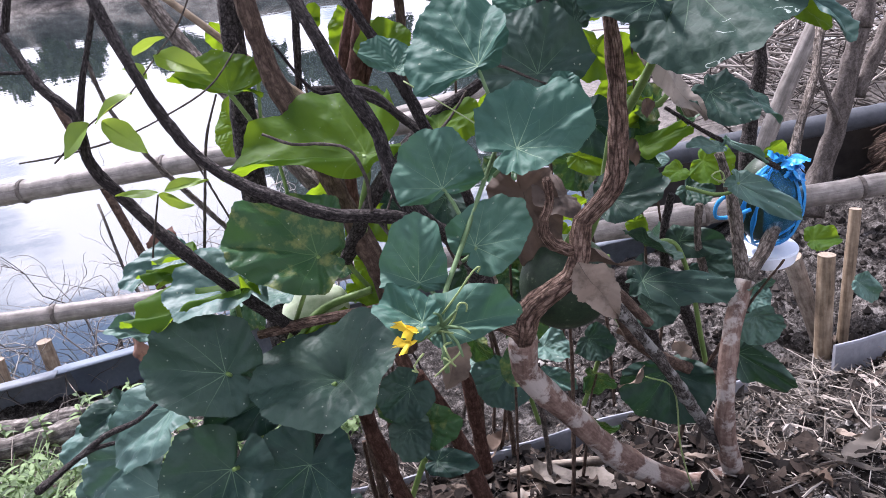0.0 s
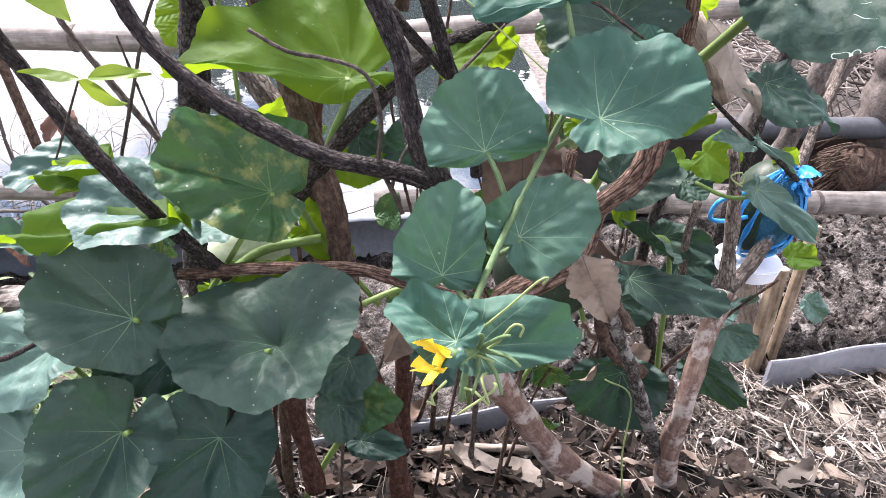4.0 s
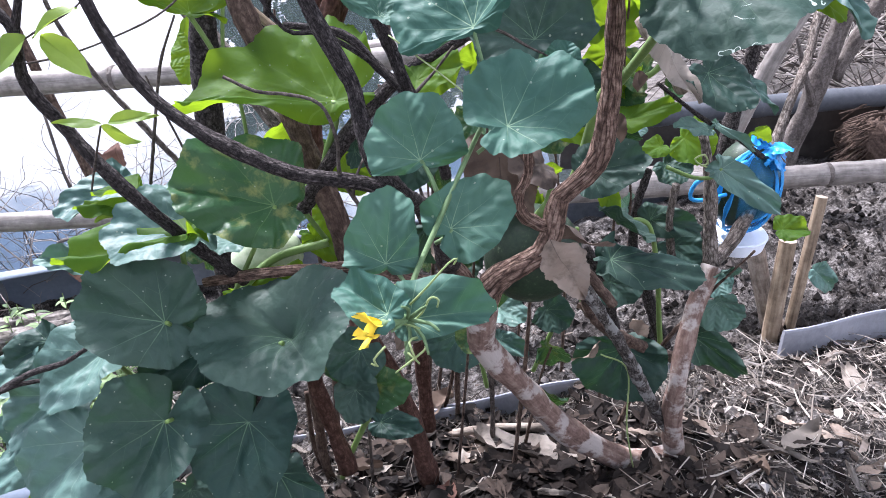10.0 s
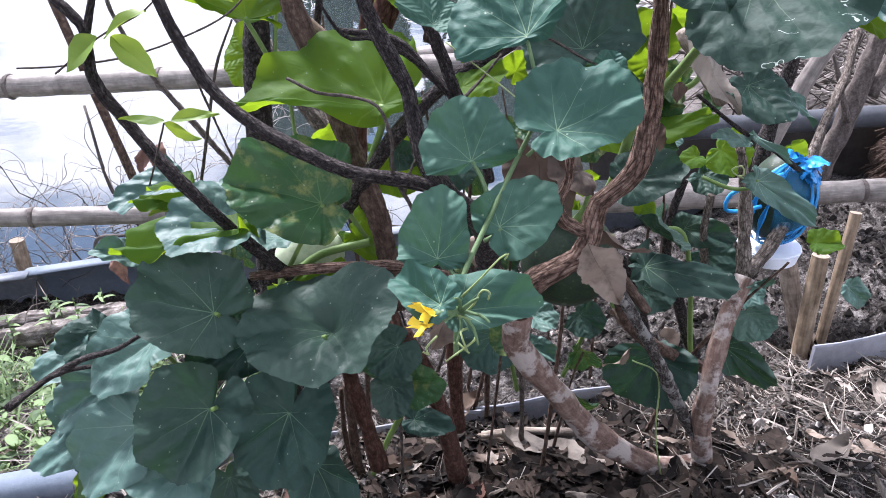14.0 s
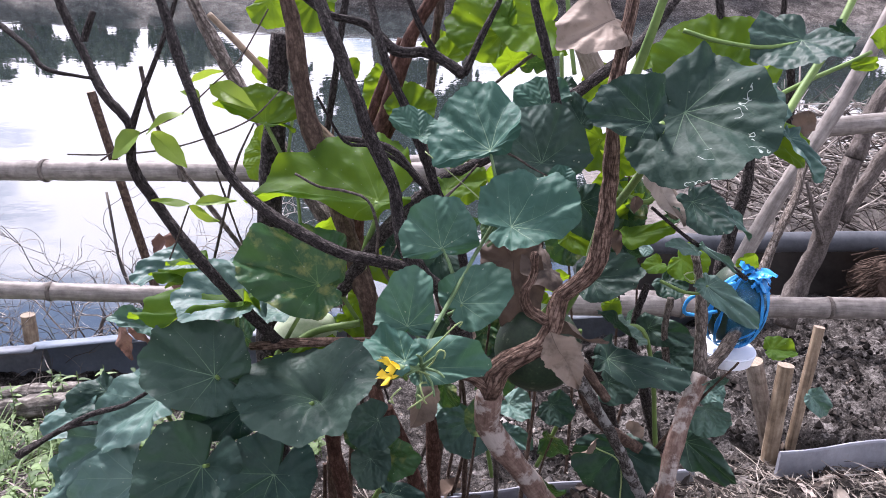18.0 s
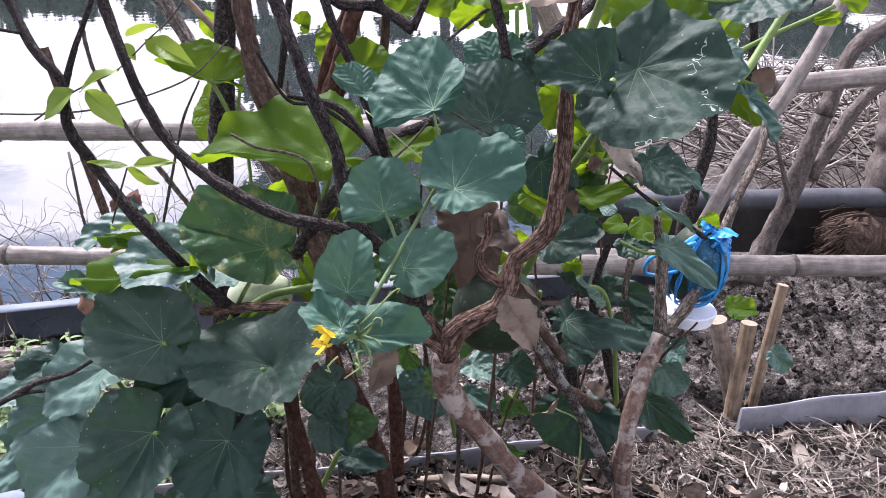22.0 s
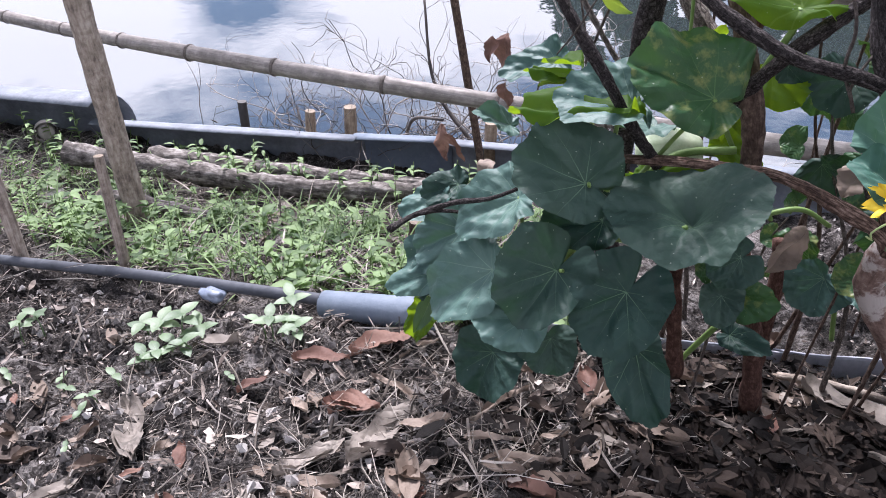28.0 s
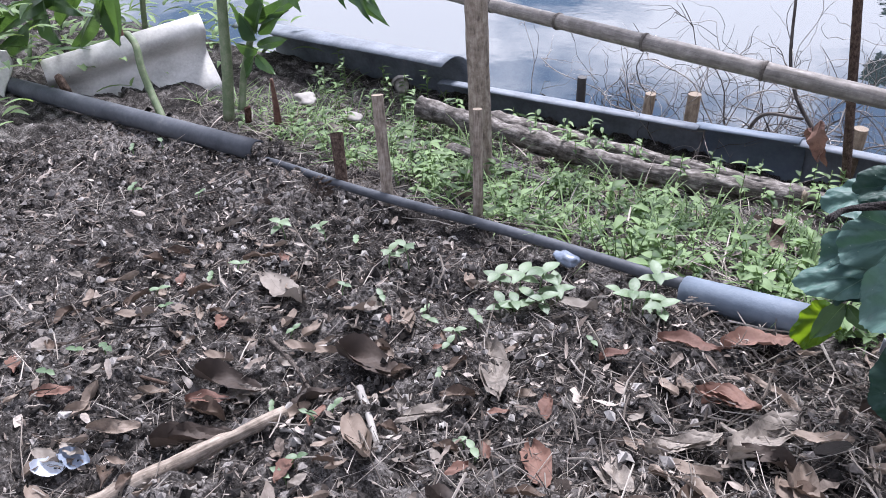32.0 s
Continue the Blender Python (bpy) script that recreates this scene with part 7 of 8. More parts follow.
def turned(n, tip):
    """Random frames: a way along the ground, one across it, and one up, tipped by up to tip."""
    a = NPR.rand(n) * 2 * math.pi
    nrm = np.stack([(NPR.rand(n) - .5) * tip, (NPR.rand(n) - .5) * tip, np.ones(n)], -1)
    nrm /= np.linalg.norm(nrm, axis=1)[:, None]
    u = np.stack([np.cos(a), np.sin(a), np.zeros(n)], -1)
    u -= nrm * (u * nrm).sum(1)[:, None]
    u /= np.linalg.norm(u, axis=1)[:, None]
    return u, np.cross(nrm, u), nrm


def front_bed(x, y):
    return (y < .84 + .05 * np.minimum(x, 0) + np.where(x > -.45, .3 + .2 * x, 0)).astype(float)


def strawy(x, y):
    shade = 1 - .85 * np.exp(-((x - .14) / .30) ** 2 - ((y - .84) / .26) ** 2) - .6 * np.exp(-((x - .0) / .35) ** 2 - ((y - .5) / .2) ** 2)
    return front_bed(x, y) * np.clip((x + 1.1) / .7, .22, 1) * shade * np.where((x > .3) & (y > .7), 2.2, 1) + np.where((y > .8) & (y < 1.7) & (x < -.4), np.where(x < -1.7, .8, .4), 0)


def build_litter():
    P = scatter(46000, strawy)
    n = len(P)
    u, w, q = turned(n, .5)
    ln = (.006 + .046 * NPR.rand(n) ** 2.6)[:, None]
    wd = (.0003 + .0012 * NPR.rand(n) ** 3)[:, None]
    P[:, 2] += .002 + .012 * NPR.rand(n)
    bend = (NPR.rand(n, 1) - .5) * ln * .35
    S = np.stack([-u * ln - w * wd, -u * ln + w * wd, w * (bend + wd), w * (bend - wd), u * ln + w * wd * .6, u * ln - w * wd * .6, -u * ln + q * wd, w * bend + q * wd * 1.4, u * ln + q * wd], 1)
    pieces("straw", "straw", "dry straw and grass bits strewn over the soil", "straw", P, S, [(0, 6, 7, 3), (6, 1, 2, 7), (3, 7, 8, 5), (7, 2, 4, 8)])

    P = scatter(3200, lambda x, y: front_bed(x, y) * np.where(x > .28, 1.0, np.where((x > -.75) & (x < -.1), .35, .05)))
    n = len(P)
    u, w, q = turned(n, .45)
    ln = (.022 + .055 * NPR.rand(n) ** 1.7)[:, None]
    wd = (.0006 + .0016 * NPR.rand(n) ** 2)[:, None]
    P[:, 2] += .008 + .014 * NPR.rand(n)
    bend = (NPR.rand(n, 1) - .5) * ln * .4
    S = np.stack([-u * ln - w * wd, -u * ln + w * wd, w * (bend + wd), w * (bend - wd), u * ln + w * wd * .5, u * ln - w * wd * .5, -u * ln + q * wd, w * bend + q * wd * 1.6, u * ln + q * wd], 1)
    pieces("long_straw", "straw", "long pale dry stalks strewn over the litter", "straw", P, S, [(0, 6, 7, 3), (6, 1, 2, 7), (3, 7, 8, 5), (7, 2, 4, 8)])

    P = scatter(52000, lambda x, y: front_bed(x, y) + np.where((y < 1.75) & (x < .3), .5, np.where(x > .3, .05, 0)))
    n = len(P)
    u, w, q = turned(n, 1.3)
    s = (.0018 + .0085 * NPR.rand(n) ** 3.4)[:, None]
    P[:, 2] += .004 + .008 * NPR.rand(n)
    w = w * (.10 + .45 * NPR.rand(n, 1) ** 1.5)
    r = .25 + 1.0 * NPR.rand(n, 6)
    S = np.stack([-u * s * r[:, :1], (-u * .3 + w * r[:, 1:2]) * s, (u * .6 + w * .7 * r[:, 2:3]) * s, u * s * 1.2 * r[:, 3:4], (u * .3 - w * r[:, 4:5]) * s, (-u * .6 - w * .7 * r[:, 5:6]) * s, q * s * (NPR.rand(n, 1) - .3) * .6], 1)
    pieces("litter", "chips", "crumbled dry leaf litter covering the soil", "litter", P, S, [(0, 5, 6), (5, 4, 6), (4, 3, 6), (3, 2, 6), (2, 1, 6), (1, 0, 6)])

    # curled fragments of leaves, a centimetre or two long
    P = scatter(2200, front_bed)
    n = len(P)
    u, w, q = turned(n, 1.2)
    s = (.007 + .014 * NPR.rand(n) ** 1.6)[:, None]
    P[:, 2] += .006 + .008 * NPR.rand(n)
    w = w * (.14 + .32 * NPR.rand(n, 1))
    c = (NPR.rand(n, 1) - .3) * .9
    rows = []
    for i, (a, b) in enumerate(((-1, .25), (-.5, .85), (.1, 1), (.6, .75), (1, .2))):
        arch = q * s * (.25 * NPR.rand(n, 1) + c * .15 * (a * a))
        jit = 1 + 1.1 * (NPR.rand(n, 2) - .5)
        rows += [u * a * s - w * b * s * jit[:, :1] + q * s * c * .45 * b + arch, u * a * s + arch, u * a * s + w * b * s * jit[:, 1:] + q * s * c * .45 * b + arch]
    S = np.stack(rows, 1)
    pieces("leaf_fragments", "chips", "curled broken pieces of dry leaves on the soil", "litter", P, S, [(3 * i + j, 3 * i + j + 1, 3 * i + j + 4, 3 * i + j + 3) for i in range(4) for j in range(2)])

    P = scatter(46000, lambda x, y: front_bed(x, y) * np.clip(1.1 - (x + 1.2) / 1.6, .35, 1) + np.where(x > .1, .6, np.where(y < 1.3, .25, 0)))
    n = len(P)
    s = .0014 + .010 * NPR.rand(n) ** 5 + np.where((P[:, 0] > .2) & (P[:, 1] > 1.0), .004 * NPR.rand(n) ** 2, 0)
    P[:, 2] += s * .4
    base_pts = np.array([(1, 0, 0), (-1, 0, 0), (0, 1, 0), (0, -1, 0), (0, 0, 1), (0, 0, -1)], float)
    S = base_pts[None] * (s[:, None] * (.55 + .8 * NPR.rand(n, 6)))[:, :, None]
    S = S + (NPR.rand(n, 6, 3) - .5) * s[:, None, None] * .6
    octa = [(0, 2, 4), (2, 1, 4), (1, 3, 4), (3, 0, 4), (2, 0, 5), (1, 2, 5), (3, 1, 5), (0, 3, 5)]
    far = (P[:, 0] > .2) & (P[:, 1] > 1.1)
    pieces("soil_crumbs", "crumb", "crumbs and clods of dark soil", "soil", P[~far], S[~far], octa)
    pieces("soil_clods", "clod", "dark crumbly clods of dug soil by the stakes", "soil", P[far], S[far], octa)


build_litter()


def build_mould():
    """Rotting leaf pieces heaped under the shrub; their dark colour also stands for its shade."""
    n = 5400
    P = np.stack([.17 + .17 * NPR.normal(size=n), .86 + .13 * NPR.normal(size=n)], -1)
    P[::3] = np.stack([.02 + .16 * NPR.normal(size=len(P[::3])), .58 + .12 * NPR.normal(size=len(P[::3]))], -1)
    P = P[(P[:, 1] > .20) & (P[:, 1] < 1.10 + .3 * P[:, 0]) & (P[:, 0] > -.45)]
    n = len(P)
    P = np.concatenate([P, (height(P[:, 0], P[:, 1]) + lumps(P[:, 0], P[:, 1]))[:, None]], 1)
    u, w, q = turned(n, 1.1)
    s = (.007 + .020 * NPR.rand(n) ** 1.8)[:, None]
    P[:, 2] += .005 + .010 * NPR.rand(n)
    w = w * (.22 + .40 * NPR.rand(n, 1))
    c = (NPR.rand(n, 1) - .3) * .9
    rows = []
    for a, b in ((-1, .15), (-.5, .8), (.1, 1), (.6, .75), (1, .1)):
        arch = q * s * (.2 * NPR.rand(n, 1) + c * .2 * a * a)
        jit = 1 + .8 * (NPR.rand(n, 2) - .5)
        rows += [u * a * s - w * b * s * jit[:, :1] + q * s * c * .4 * b + arch, u * a * s + arch, u * a * s + w * b * s * jit[:, 1:] + q * s * c * .4 * b + arch]
    pieces("rotting_leaves", "mould", "wet rotting leaves heaped under the shrub, coloured darker for its shade", "litter", P, np.stack(rows, 1), [(3 * i + j, 3 * i + j + 1, 3 * i + j + 4, 3 * i + j + 3) for i in range(4) for j in range(2)])


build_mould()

# ---- single dead leaves lying on the soil ----
def litter_mesh(name, material, length, width, curl, seed):
    rng = np.random.RandomState(seed)
    v, uv = [], []
    n, m = 20, 8
    ph = rng.rand(4) * 6.28
    crumple = rng.rand(n + 1, m + 1) - .5
    ragged = 1 + .35 * (rng.rand(n + 1, 2) - .6) * (rng.rand(n + 1, 2) > .85)
    for i in range(n + 1):
        s = i / n
        wd = width * math.sin(math.pi * (.03 + .94 * s) ** .9) ** .75 * (1 + .06 * math.sin(9 * s + ph[0]))
        for j in range(m + 1):
            o = j / m * 2 - 1
            z = curl * width * o * o * (.6 + .5 * math.sin(4 * s + ph[1])) + .04 * length * math.sin(5 * s + ph[2]) + .03 * length * math.sin(11 * s + 3 * o + ph[3]) + .035 * length * crumple[i, j]
            v.append(((s - .5) * length, o * wd * ragged[i, int(o > 0)], z + .004))
            uv.append((s, o * .3))
    f = [(i * (m + 1) + j, (i + 1) * (m + 1) + j, (i + 1) * (m + 1) + j + 1, i * (m + 1) + j + 1) for i in range(n) for j in range(m)]
    return mesh_of(name, v, f, material, uv)


KINDS = []
for k, (mat_, ln, wd, cu, lab) in enumerate((("dead_grey", .15, .022, .5, "long grey dry leaf lying on the soil"), ("dead_tan", .10, .017, .8, "tan dry leaf curled on the soil"),
                                             ("dead_orange", .09, .018, .7, "reddish brown dry leaf lying on the soil"), ("dead_brown", .08, .015, 1.0, "brown curled leaf lying on the soil"),
                                             ("dead_dark", .10, .019, 1.1, "dark curled leaf lying on the soil"), ("dead_tan", .05, .011, .7, "small pale dry leaf on the soil"),
                                             ("dead_grey", .06, .013, .9, "small grey curled leaf on the soil"))):
    KINDS.append((litter_mesh("dead_leaf", mat_, ln, wd, cu, 11 + k), lab))


def lay(kind, x, y, turn, scale=1.0, tilt=0.0, heap=None):
    me, lab = KINDS[kind]
    e_ = .03
    sx = (height(x + e_, y) - height(x - e_, y)) / (2 * e_)
    sy = (height(x, y + e_) - height(x, y - e_)) / (2 * e_)
    nrm = Vector((-sx, -sy, 1)).normalized()
    rest = max(ground_z(x, y), sum(ground_z(x + .02 * p_, y + .02 * q_) for p_, q_ in ((1, 0), (-1, 0), (0, 1), (0, -1))) / 4) + .009
    m = Matrix.Translation((x, y, rest)) @ Vector((0, 0, 1)).rotation_difference(nrm).to_matrix().to_4x4() @ pose(0, 0, 0, tilt, tilt * .5, turn) @ Matrix.Scale(scale, 4)
    if heap is not None:
        heap.append((me, m))
        return
    ob = put("dead_leaf", me, m=m)
    tagged(ob, lab, "dead leaf", "dead leaves on the soil")


def heaped(name, label, heap):
    """Many leaves as one mesh."""
    bmh, mats = bmesh.new(), []
    for me, m in heap:
        first = len(bmh.faces)
        start = len(bmh.verts)
        bmh.from_mesh(me)
        bmh.verts.ensure_lookup_table(); bmh.faces.ensure_lookup_table()
        for k in range(start, len(bmh.verts)):
            bmh.verts[k].co = m @ bmh.verts[k].co
        if me.materials[0] not in mats:
            mats.append(me.materials[0])
        for k in range(first, len(bmh.faces)):
            bmh.faces[k].material_index = mats.index(me.materials[0])
    me = bpy.data.meshes.new(name)
    bmh.to_mesh(me)
    bmh.free()
    for mt in mats:
        me.materials.append(mt)
    tagged(put(name, me), label, "leaf litter", kind="stuff")


lay(0, -0.484, 0.559, 76, 1.06)
lay(0, -0.869, 0.435, -41, 1.09)
lay(0, -0.554, 0.471, 55, 0.65)
lay(0, -0.600, 0.358, -33, 0.62)
lay(6, -1.406, 0.362, 1, 2.35)
lay(6, -0.892, 0.668, 14, 1.30)
lay(2, -0.555, 0.585, 6, 0.91)
lay(2, -0.666, 0.304, -38, 1.07)
lay(2, -0.599, 0.752, 59, 1.43)
lay(2, -0.672, 0.669, 23, 1.07)
lay(4, -1.042, 0.314, 11, 1.34)
lay(4, -1.208, 0.134, 34, 1.22)
lay(3, -1.176, 0.073, 18, 1.10)
lay(1, -1.110, 0.453, -34, 0.92)
lay(1, -0.895, 0.181, -26, 1.01)
lay(4, -1.134, 0.025, 66, 1.10)
lay(1, -1.516, 0.105, 49, 0.81)
lay(1, -1.130, 0.632, -35, 0.69)
lay(6, -1.232, -0.151, 23, 0.89)
lay(6, -1.212, -0.118, 24, 0.77)
lay(1, 0.058, 0.996, 2, 1.03)
lay(0, 0.136, 0.933, -34, 1.25)
lay(0, -0.115, 0.884, 22, 0.59)
lay(1, 0.696, 1.305, -96, 0.98)
lay(1, -0.124, 0.722, -7, 0.75)
lay(0, 0.053, 0.954, 4, 0.67)
lay(2, -0.558, 0.576, 14, 0.96)
lay(1, -0.130, 0.715, -9, 0.73)
lay(6, 0.258, 0.905, 5, 1.3)
lay(1, 0.054, 0.941, 6, 1.00)
lay(3, -0.122, 0.894, 7, 0.85)
lay(3, 0.000, 1.090, 63, 1.17)
lay(1, -0.086, 0.982, -9, 0.61)
lay(1, 0.691, 1.323, 54, 0.98)
lay(3, 0.690, 1.334, -80, 0.94)
lay(1, 0.217, 0.777, 40, 0.72)
lay(6, 0.553, 0.895, 33, 1.50)
lay(1, 0.627, 0.905, -71, 0.68)
lay(3, 0.475, 0.858, -73, 0.65)
lay(1, 0.639, 0.837, 9, 0.64)
lay(0, -0.864, 0.426, -41, 1.08)
lay(4, -1.034, 0.311, 11, 1.47)
lay(0, -1.183, 0.136, 51, 0.66)
lay(2, -1.190, 0.087, 49, 0.80)
lay(1, -0.876, 0.171, -19, 1.14)
lay(1, -1.115, 0.455, 106, 0.48)
lay(1, -1.192, 0.321, 83, 0.43)
lay(5, -1.376, 0.133, 87, 0.86)
lay(1, -1.181, 0.264, 20, 0.69)
lay(6, -0.901, 0.259, 84, 0.60)
lay(6, -0.863, 0.298, 64, 0.50)
lay(3, -0.915, 0.395, 89, 0.51)
lay(3, -0.867, 0.215, 3, 0.56)
lay(2, -0.996, 0.178, 123, 0.61)
lay(1, -0.923, 0.144, 58, 0.40)
lay(6, -0.809, 0.198, 58, 0.57)
lay(2, -0.791, 0.360, 59, 0.39)
lay(4, -1.131, 0.044, 67, 0.93)
lay(3, -1.075, 0.357, 9, 0.80)
lay(1, -1.272, 0.153, 23, 0.66)
lay(5, -0.895, 0.496, 71, 0.68)
lay(0, -0.482, 0.547, 79, 1.03)
lay(0, -0.554, 0.460, 55, 0.67)
lay(2, -0.551, 0.573, 30, 0.83)
lay(3, -0.407, 0.472, 1, 0.66)
lay(1, -0.415, 0.455, -45, 0.66)
lay(0, -0.590, 0.366, -30, 0.67)
lay(3, -0.494, 0.379, 81, 0.76)
lay(1, -0.516, 0.425, 9, 0.69)
lay(0, -0.348, 0.504, -32, 0.38)
lay(1, -0.299, 0.538, 9, 0.60)
lay(0, -0.312, 0.770, 17, 0.43)
lay(4, -0.297, 0.720, 16, 0.61)
lay(3, -0.219, 0.793, 72, 1.13)
lay(4, -0.223, 0.641, 55, 0.32)
lay(1, -0.269, 0.675, 36, 0.43)
lay(1, -0.206, 0.646, 94, 0.74)
lay(4, -0.206, 0.729, -46, 0.39)
lay(6, -0.194, 0.696, -12, 0.78)
lay(5, -0.619, 0.572, -46, 1.10)
lay(1, -0.635, 0.555, -27, 0.51)
lay(2, -0.746, 0.579, 69, 0.63)

tagged(tube(None, "stick", "bark_pale", 0.0135, 0.0105, (-1.103, -0.187, -0.142), (-1.071, 0.029, -0.144), (-1.053, 0.156, -0.145)), "pale dry stick lying on the soil", "stick", "sticks on the soil")
tagged(tube(None, "stick", "bark_twig", 0.0047, 0.0033, (-1.269, 0.252, -0.190), (-1.159, 0.235, -0.168), (-1.057, 0.211, -0.158)), "thin bent twig lying on the soil", "stick", "sticks on the soil")
tagged(tube(None, "stick", "bark_brown", 0.0045, 0.0035, (-1.463, -0.050, -0.182), (-1.369, 0.008, -0.174), (-1.282, 0.059, -0.178)), "thin brown twig lying on the soil", "stick", "sticks on the soil")
tagged(tube(None, "stick", "bark_pale", 0.0064, 0.0045, (-1.006, 0.266, -0.150), (-0.936, 0.232, -0.121), (-0.874, 0.191, -0.104)), "strip of pale bark lying on the soil", "stick", "sticks on the soil")
tagged(tube(None, "stick", "straw", 0.0042, 0.0038, (-0.636, 0.596, -0.102), (-0.664, 0.671, -0.108), (-0.699, 0.739, -0.127)), "flat dry stalk standing in the litter", "stick", "sticks on the soil")
tagged(tube(None, "stick", "bark_twig", 0.0031, 0.0027, (-0.541, 0.530, -0.073), (-0.556, 0.592, -0.078), (-0.578, 0.648, -0.095)), "thin dry stalk in the litter", "stick", "sticks on the soil")
tagged(tube(None, "stick", "bark_pale", 0.0078, 0.0061, (0.021, 1.001, -0.130), (0.116, 0.995, -0.112), (0.203, 0.984, -0.106)), "short grey branch piece on the soil", "stick", "sticks on the soil")
tagged(tube(None, "stick", "stone_pale", 0.0039, 0.0030, (-1.029, 0.131, -0.148), (-0.981, 0.147, -0.128), (-0.941, 0.158, -0.121)), "pale curled peel on the soil", "stick", "sticks on the soil")

tagged(tube(None, "stick", "stone_pale", 0.0065, 0.0045, (-0.996, 0.259, -0.127), (-0.924, 0.223, -0.104), (-0.853, 0.186, -0.081)), "white strip of bark lying on the soil", "stick", "sticks on the soil")

bed_heap, weed_heap = [], []
for k in range(170):
    x = -1.9 + 3.0 * NPR.rand()
    y = .05 + 1.2 * NPR.rand()
    if y > .8 + .12 * x + (.35 if x > -.2 else 0):
        continue
    lay(RNG.choice((3, 4, 5, 6, 6, 0)), x, y, NPR.rand() * 360, .25 + .55 * NPR.rand(), 70 * (NPR.rand() - .5), bed_heap)

for k in range(46):
    x = -.45 + 1.1 * NPR.rand()
    y = .22 + .6 * NPR.rand()
    lay(RNG.choice((0, 1, 3, 4, 4, 2)), x, y, NPR.rand() * 360, .5 + .45 * NPR.rand(), 50 * (NPR.rand() - .5))
for k in range(150):
    x = -2.5 + 2.0 * NPR.rand()
    y = .95 + .75 * NPR.rand()
    lay(RNG.choice((1, 1, 5, 5, 6, 6, 0)), x, y, NPR.rand() * 360, .4 + .6 * NPR.rand(), 60 * (NPR.rand() - .5), weed_heap)
for k in range(150):
    x = -1.75 + 1.2 * NPR.rand()
    y = -.28 + .75 * NPR.rand()
    lay(RNG.choice((5, 1, 6, 6, 2, 3, 1)), x, y, NPR.rand() * 360, .3 + .5 * NPR.rand(), 50 * (NPR.rand() - .5), bed_heap)
heaped("fallen_leaves", "small curled brown and grey leaves scattered over the bed", bed_heap)
heaped("fallen_leaves", "tan and grey dry leaves lying among the weeds", weed_heap)

# long narrow strips under the vines, and two scraps by the stick
KINDS.append((litter_mesh("dead_leaf", "dead_tan", .15, .0075, .5, 31), "long narrow tan leaf strip lying on the soil"))
KINDS.append((litter_mesh("dead_leaf", "dead_grey", .12, .0065, .6, 32), "narrow grey leaf strip lying on the soil"))
for k in range(90):
    x, y = -.55 + 1.15 * NPR.rand(), .30 + .68 * NPR.rand()
    lay(RNG.choice((7, 8)), x, y, NPR.rand() * 360, .45 + .6 * NPR.rand(), 30 * (NPR.rand() - .5))
for x, y, turn in ((-1.215, -0.155, 60), (-1.202, -0.120, 35)):
    scrap = put("plastic_scrap", litter_mesh("plastic_scrap", "white_plastic" if turn > 50 else "clear_film", .050, .016, .5, int(turn)), m=pose(x, y, ground_z(x, y) + .008, 12, 8, turn))
    tagged(scrap, "pale curled scrap of plastic lying on the soil", "plastic scrap", "plastic scraps")

# ---- seedlings in the bed ----
def seedling(x, y, tall, size, turn, pairs):
    size, tall = size * 1.15, tall + .012
    z = ground_z(x, y)
    ob = thing("seedling", "young green seedling with paired round leaves in the soil", "seedling", "seedlings in the bed")
    top = (x + .008 * math.cos(turn), y + .008 * math.sin(turn), z + tall)
    tube(ob, "stem", "leaf_sprout", .0018, .0014, (x, y, z - .006), (x, y, z + tall * .5), top)
    for p in range(pairs):
        for sgn in (1, -1):
            a_ = turn + p * 1.57 + (0 if sgn > 0 else math.pi) + .2 * (NPR.rand() - .5)
            b_ = Buf()
            blade(b_, (top[0], top[1], top[2] - .012 * p), (math.cos(a_), math.sin(a_), .15 + .3 * NPR.rand()), size * (1 + .2 * NPR.rand()), size * .68, .25, .12, 5)
            put("leaf", mesh_of("leaf", np.concatenate(b_.v), b_.f, "leaf_sprout", np.concatenate(b_.uv)), ob)


seedling(-1.641, 0.510, 0.045, 0.026, 3.46, 2)
seedling(-1.584, 0.585, 0.040, 0.020, 4.45, 2)
seedling(-1.323, 0.577, 0.045, 0.022, 1.83, 2)
seedling(-1.281, 0.597, 0.045, 0.024, 3.21, 2)
seedling(-1.422, 0.567, 0.020, 0.018, 5.61, 1)
seedling(-1.596, 0.297, 0.020, 0.016, 5.63, 1)
seedling(-1.534, 0.332, 0.020, 0.018, 0.79, 1)
seedling(-1.622, 0.181, 0.015, 0.018, 1.30, 1)
seedling(-1.271, 0.421, 0.020, 0.014, 0.32, 1)
seedling(-1.191, 0.458, 0.010, 0.016, 2.77, 1)
seedling(-1.103, 0.490, 0.015, 0.017, 0.19, 1)
seedling(-1.005, 0.529, 0.010, 0.018, 2.87, 1)
seedling(-0.984, 0.466, 0.008, 0.016, 4.08, 1)
seedling(-0.970, 0.420, 0.008, 0.016, 1.75, 1)
seedling(-1.498, 0.163, 0.008, 0.014, 4.25, 1)
seedling(-1.481, -0.019, 0.006, 0.016, 3.71, 1)
seedling(-1.426, 0.012, 0.010, 0.018, 0.15, 1)
seedling(-1.438, -0.082, 0.008, 0.018, 3.51, 1)
seedling(-1.272, 0.296, 0.008, 0.015, 1.63, 1)
seedling(-1.114, 0.159, 0.006, 0.012, 2.61, 1)
seedling(-0.994, 0.203, 0.008, 0.014, 1.78, 1)
seedling(-0.793, 0.291, 0.006, 0.012, 4.35, 1)
seedling(-0.750, 0.272, 0.006, 0.015, 2.77, 1)
seedling(-0.937, 0.097, 0.008, 0.014, 0.99, 1)
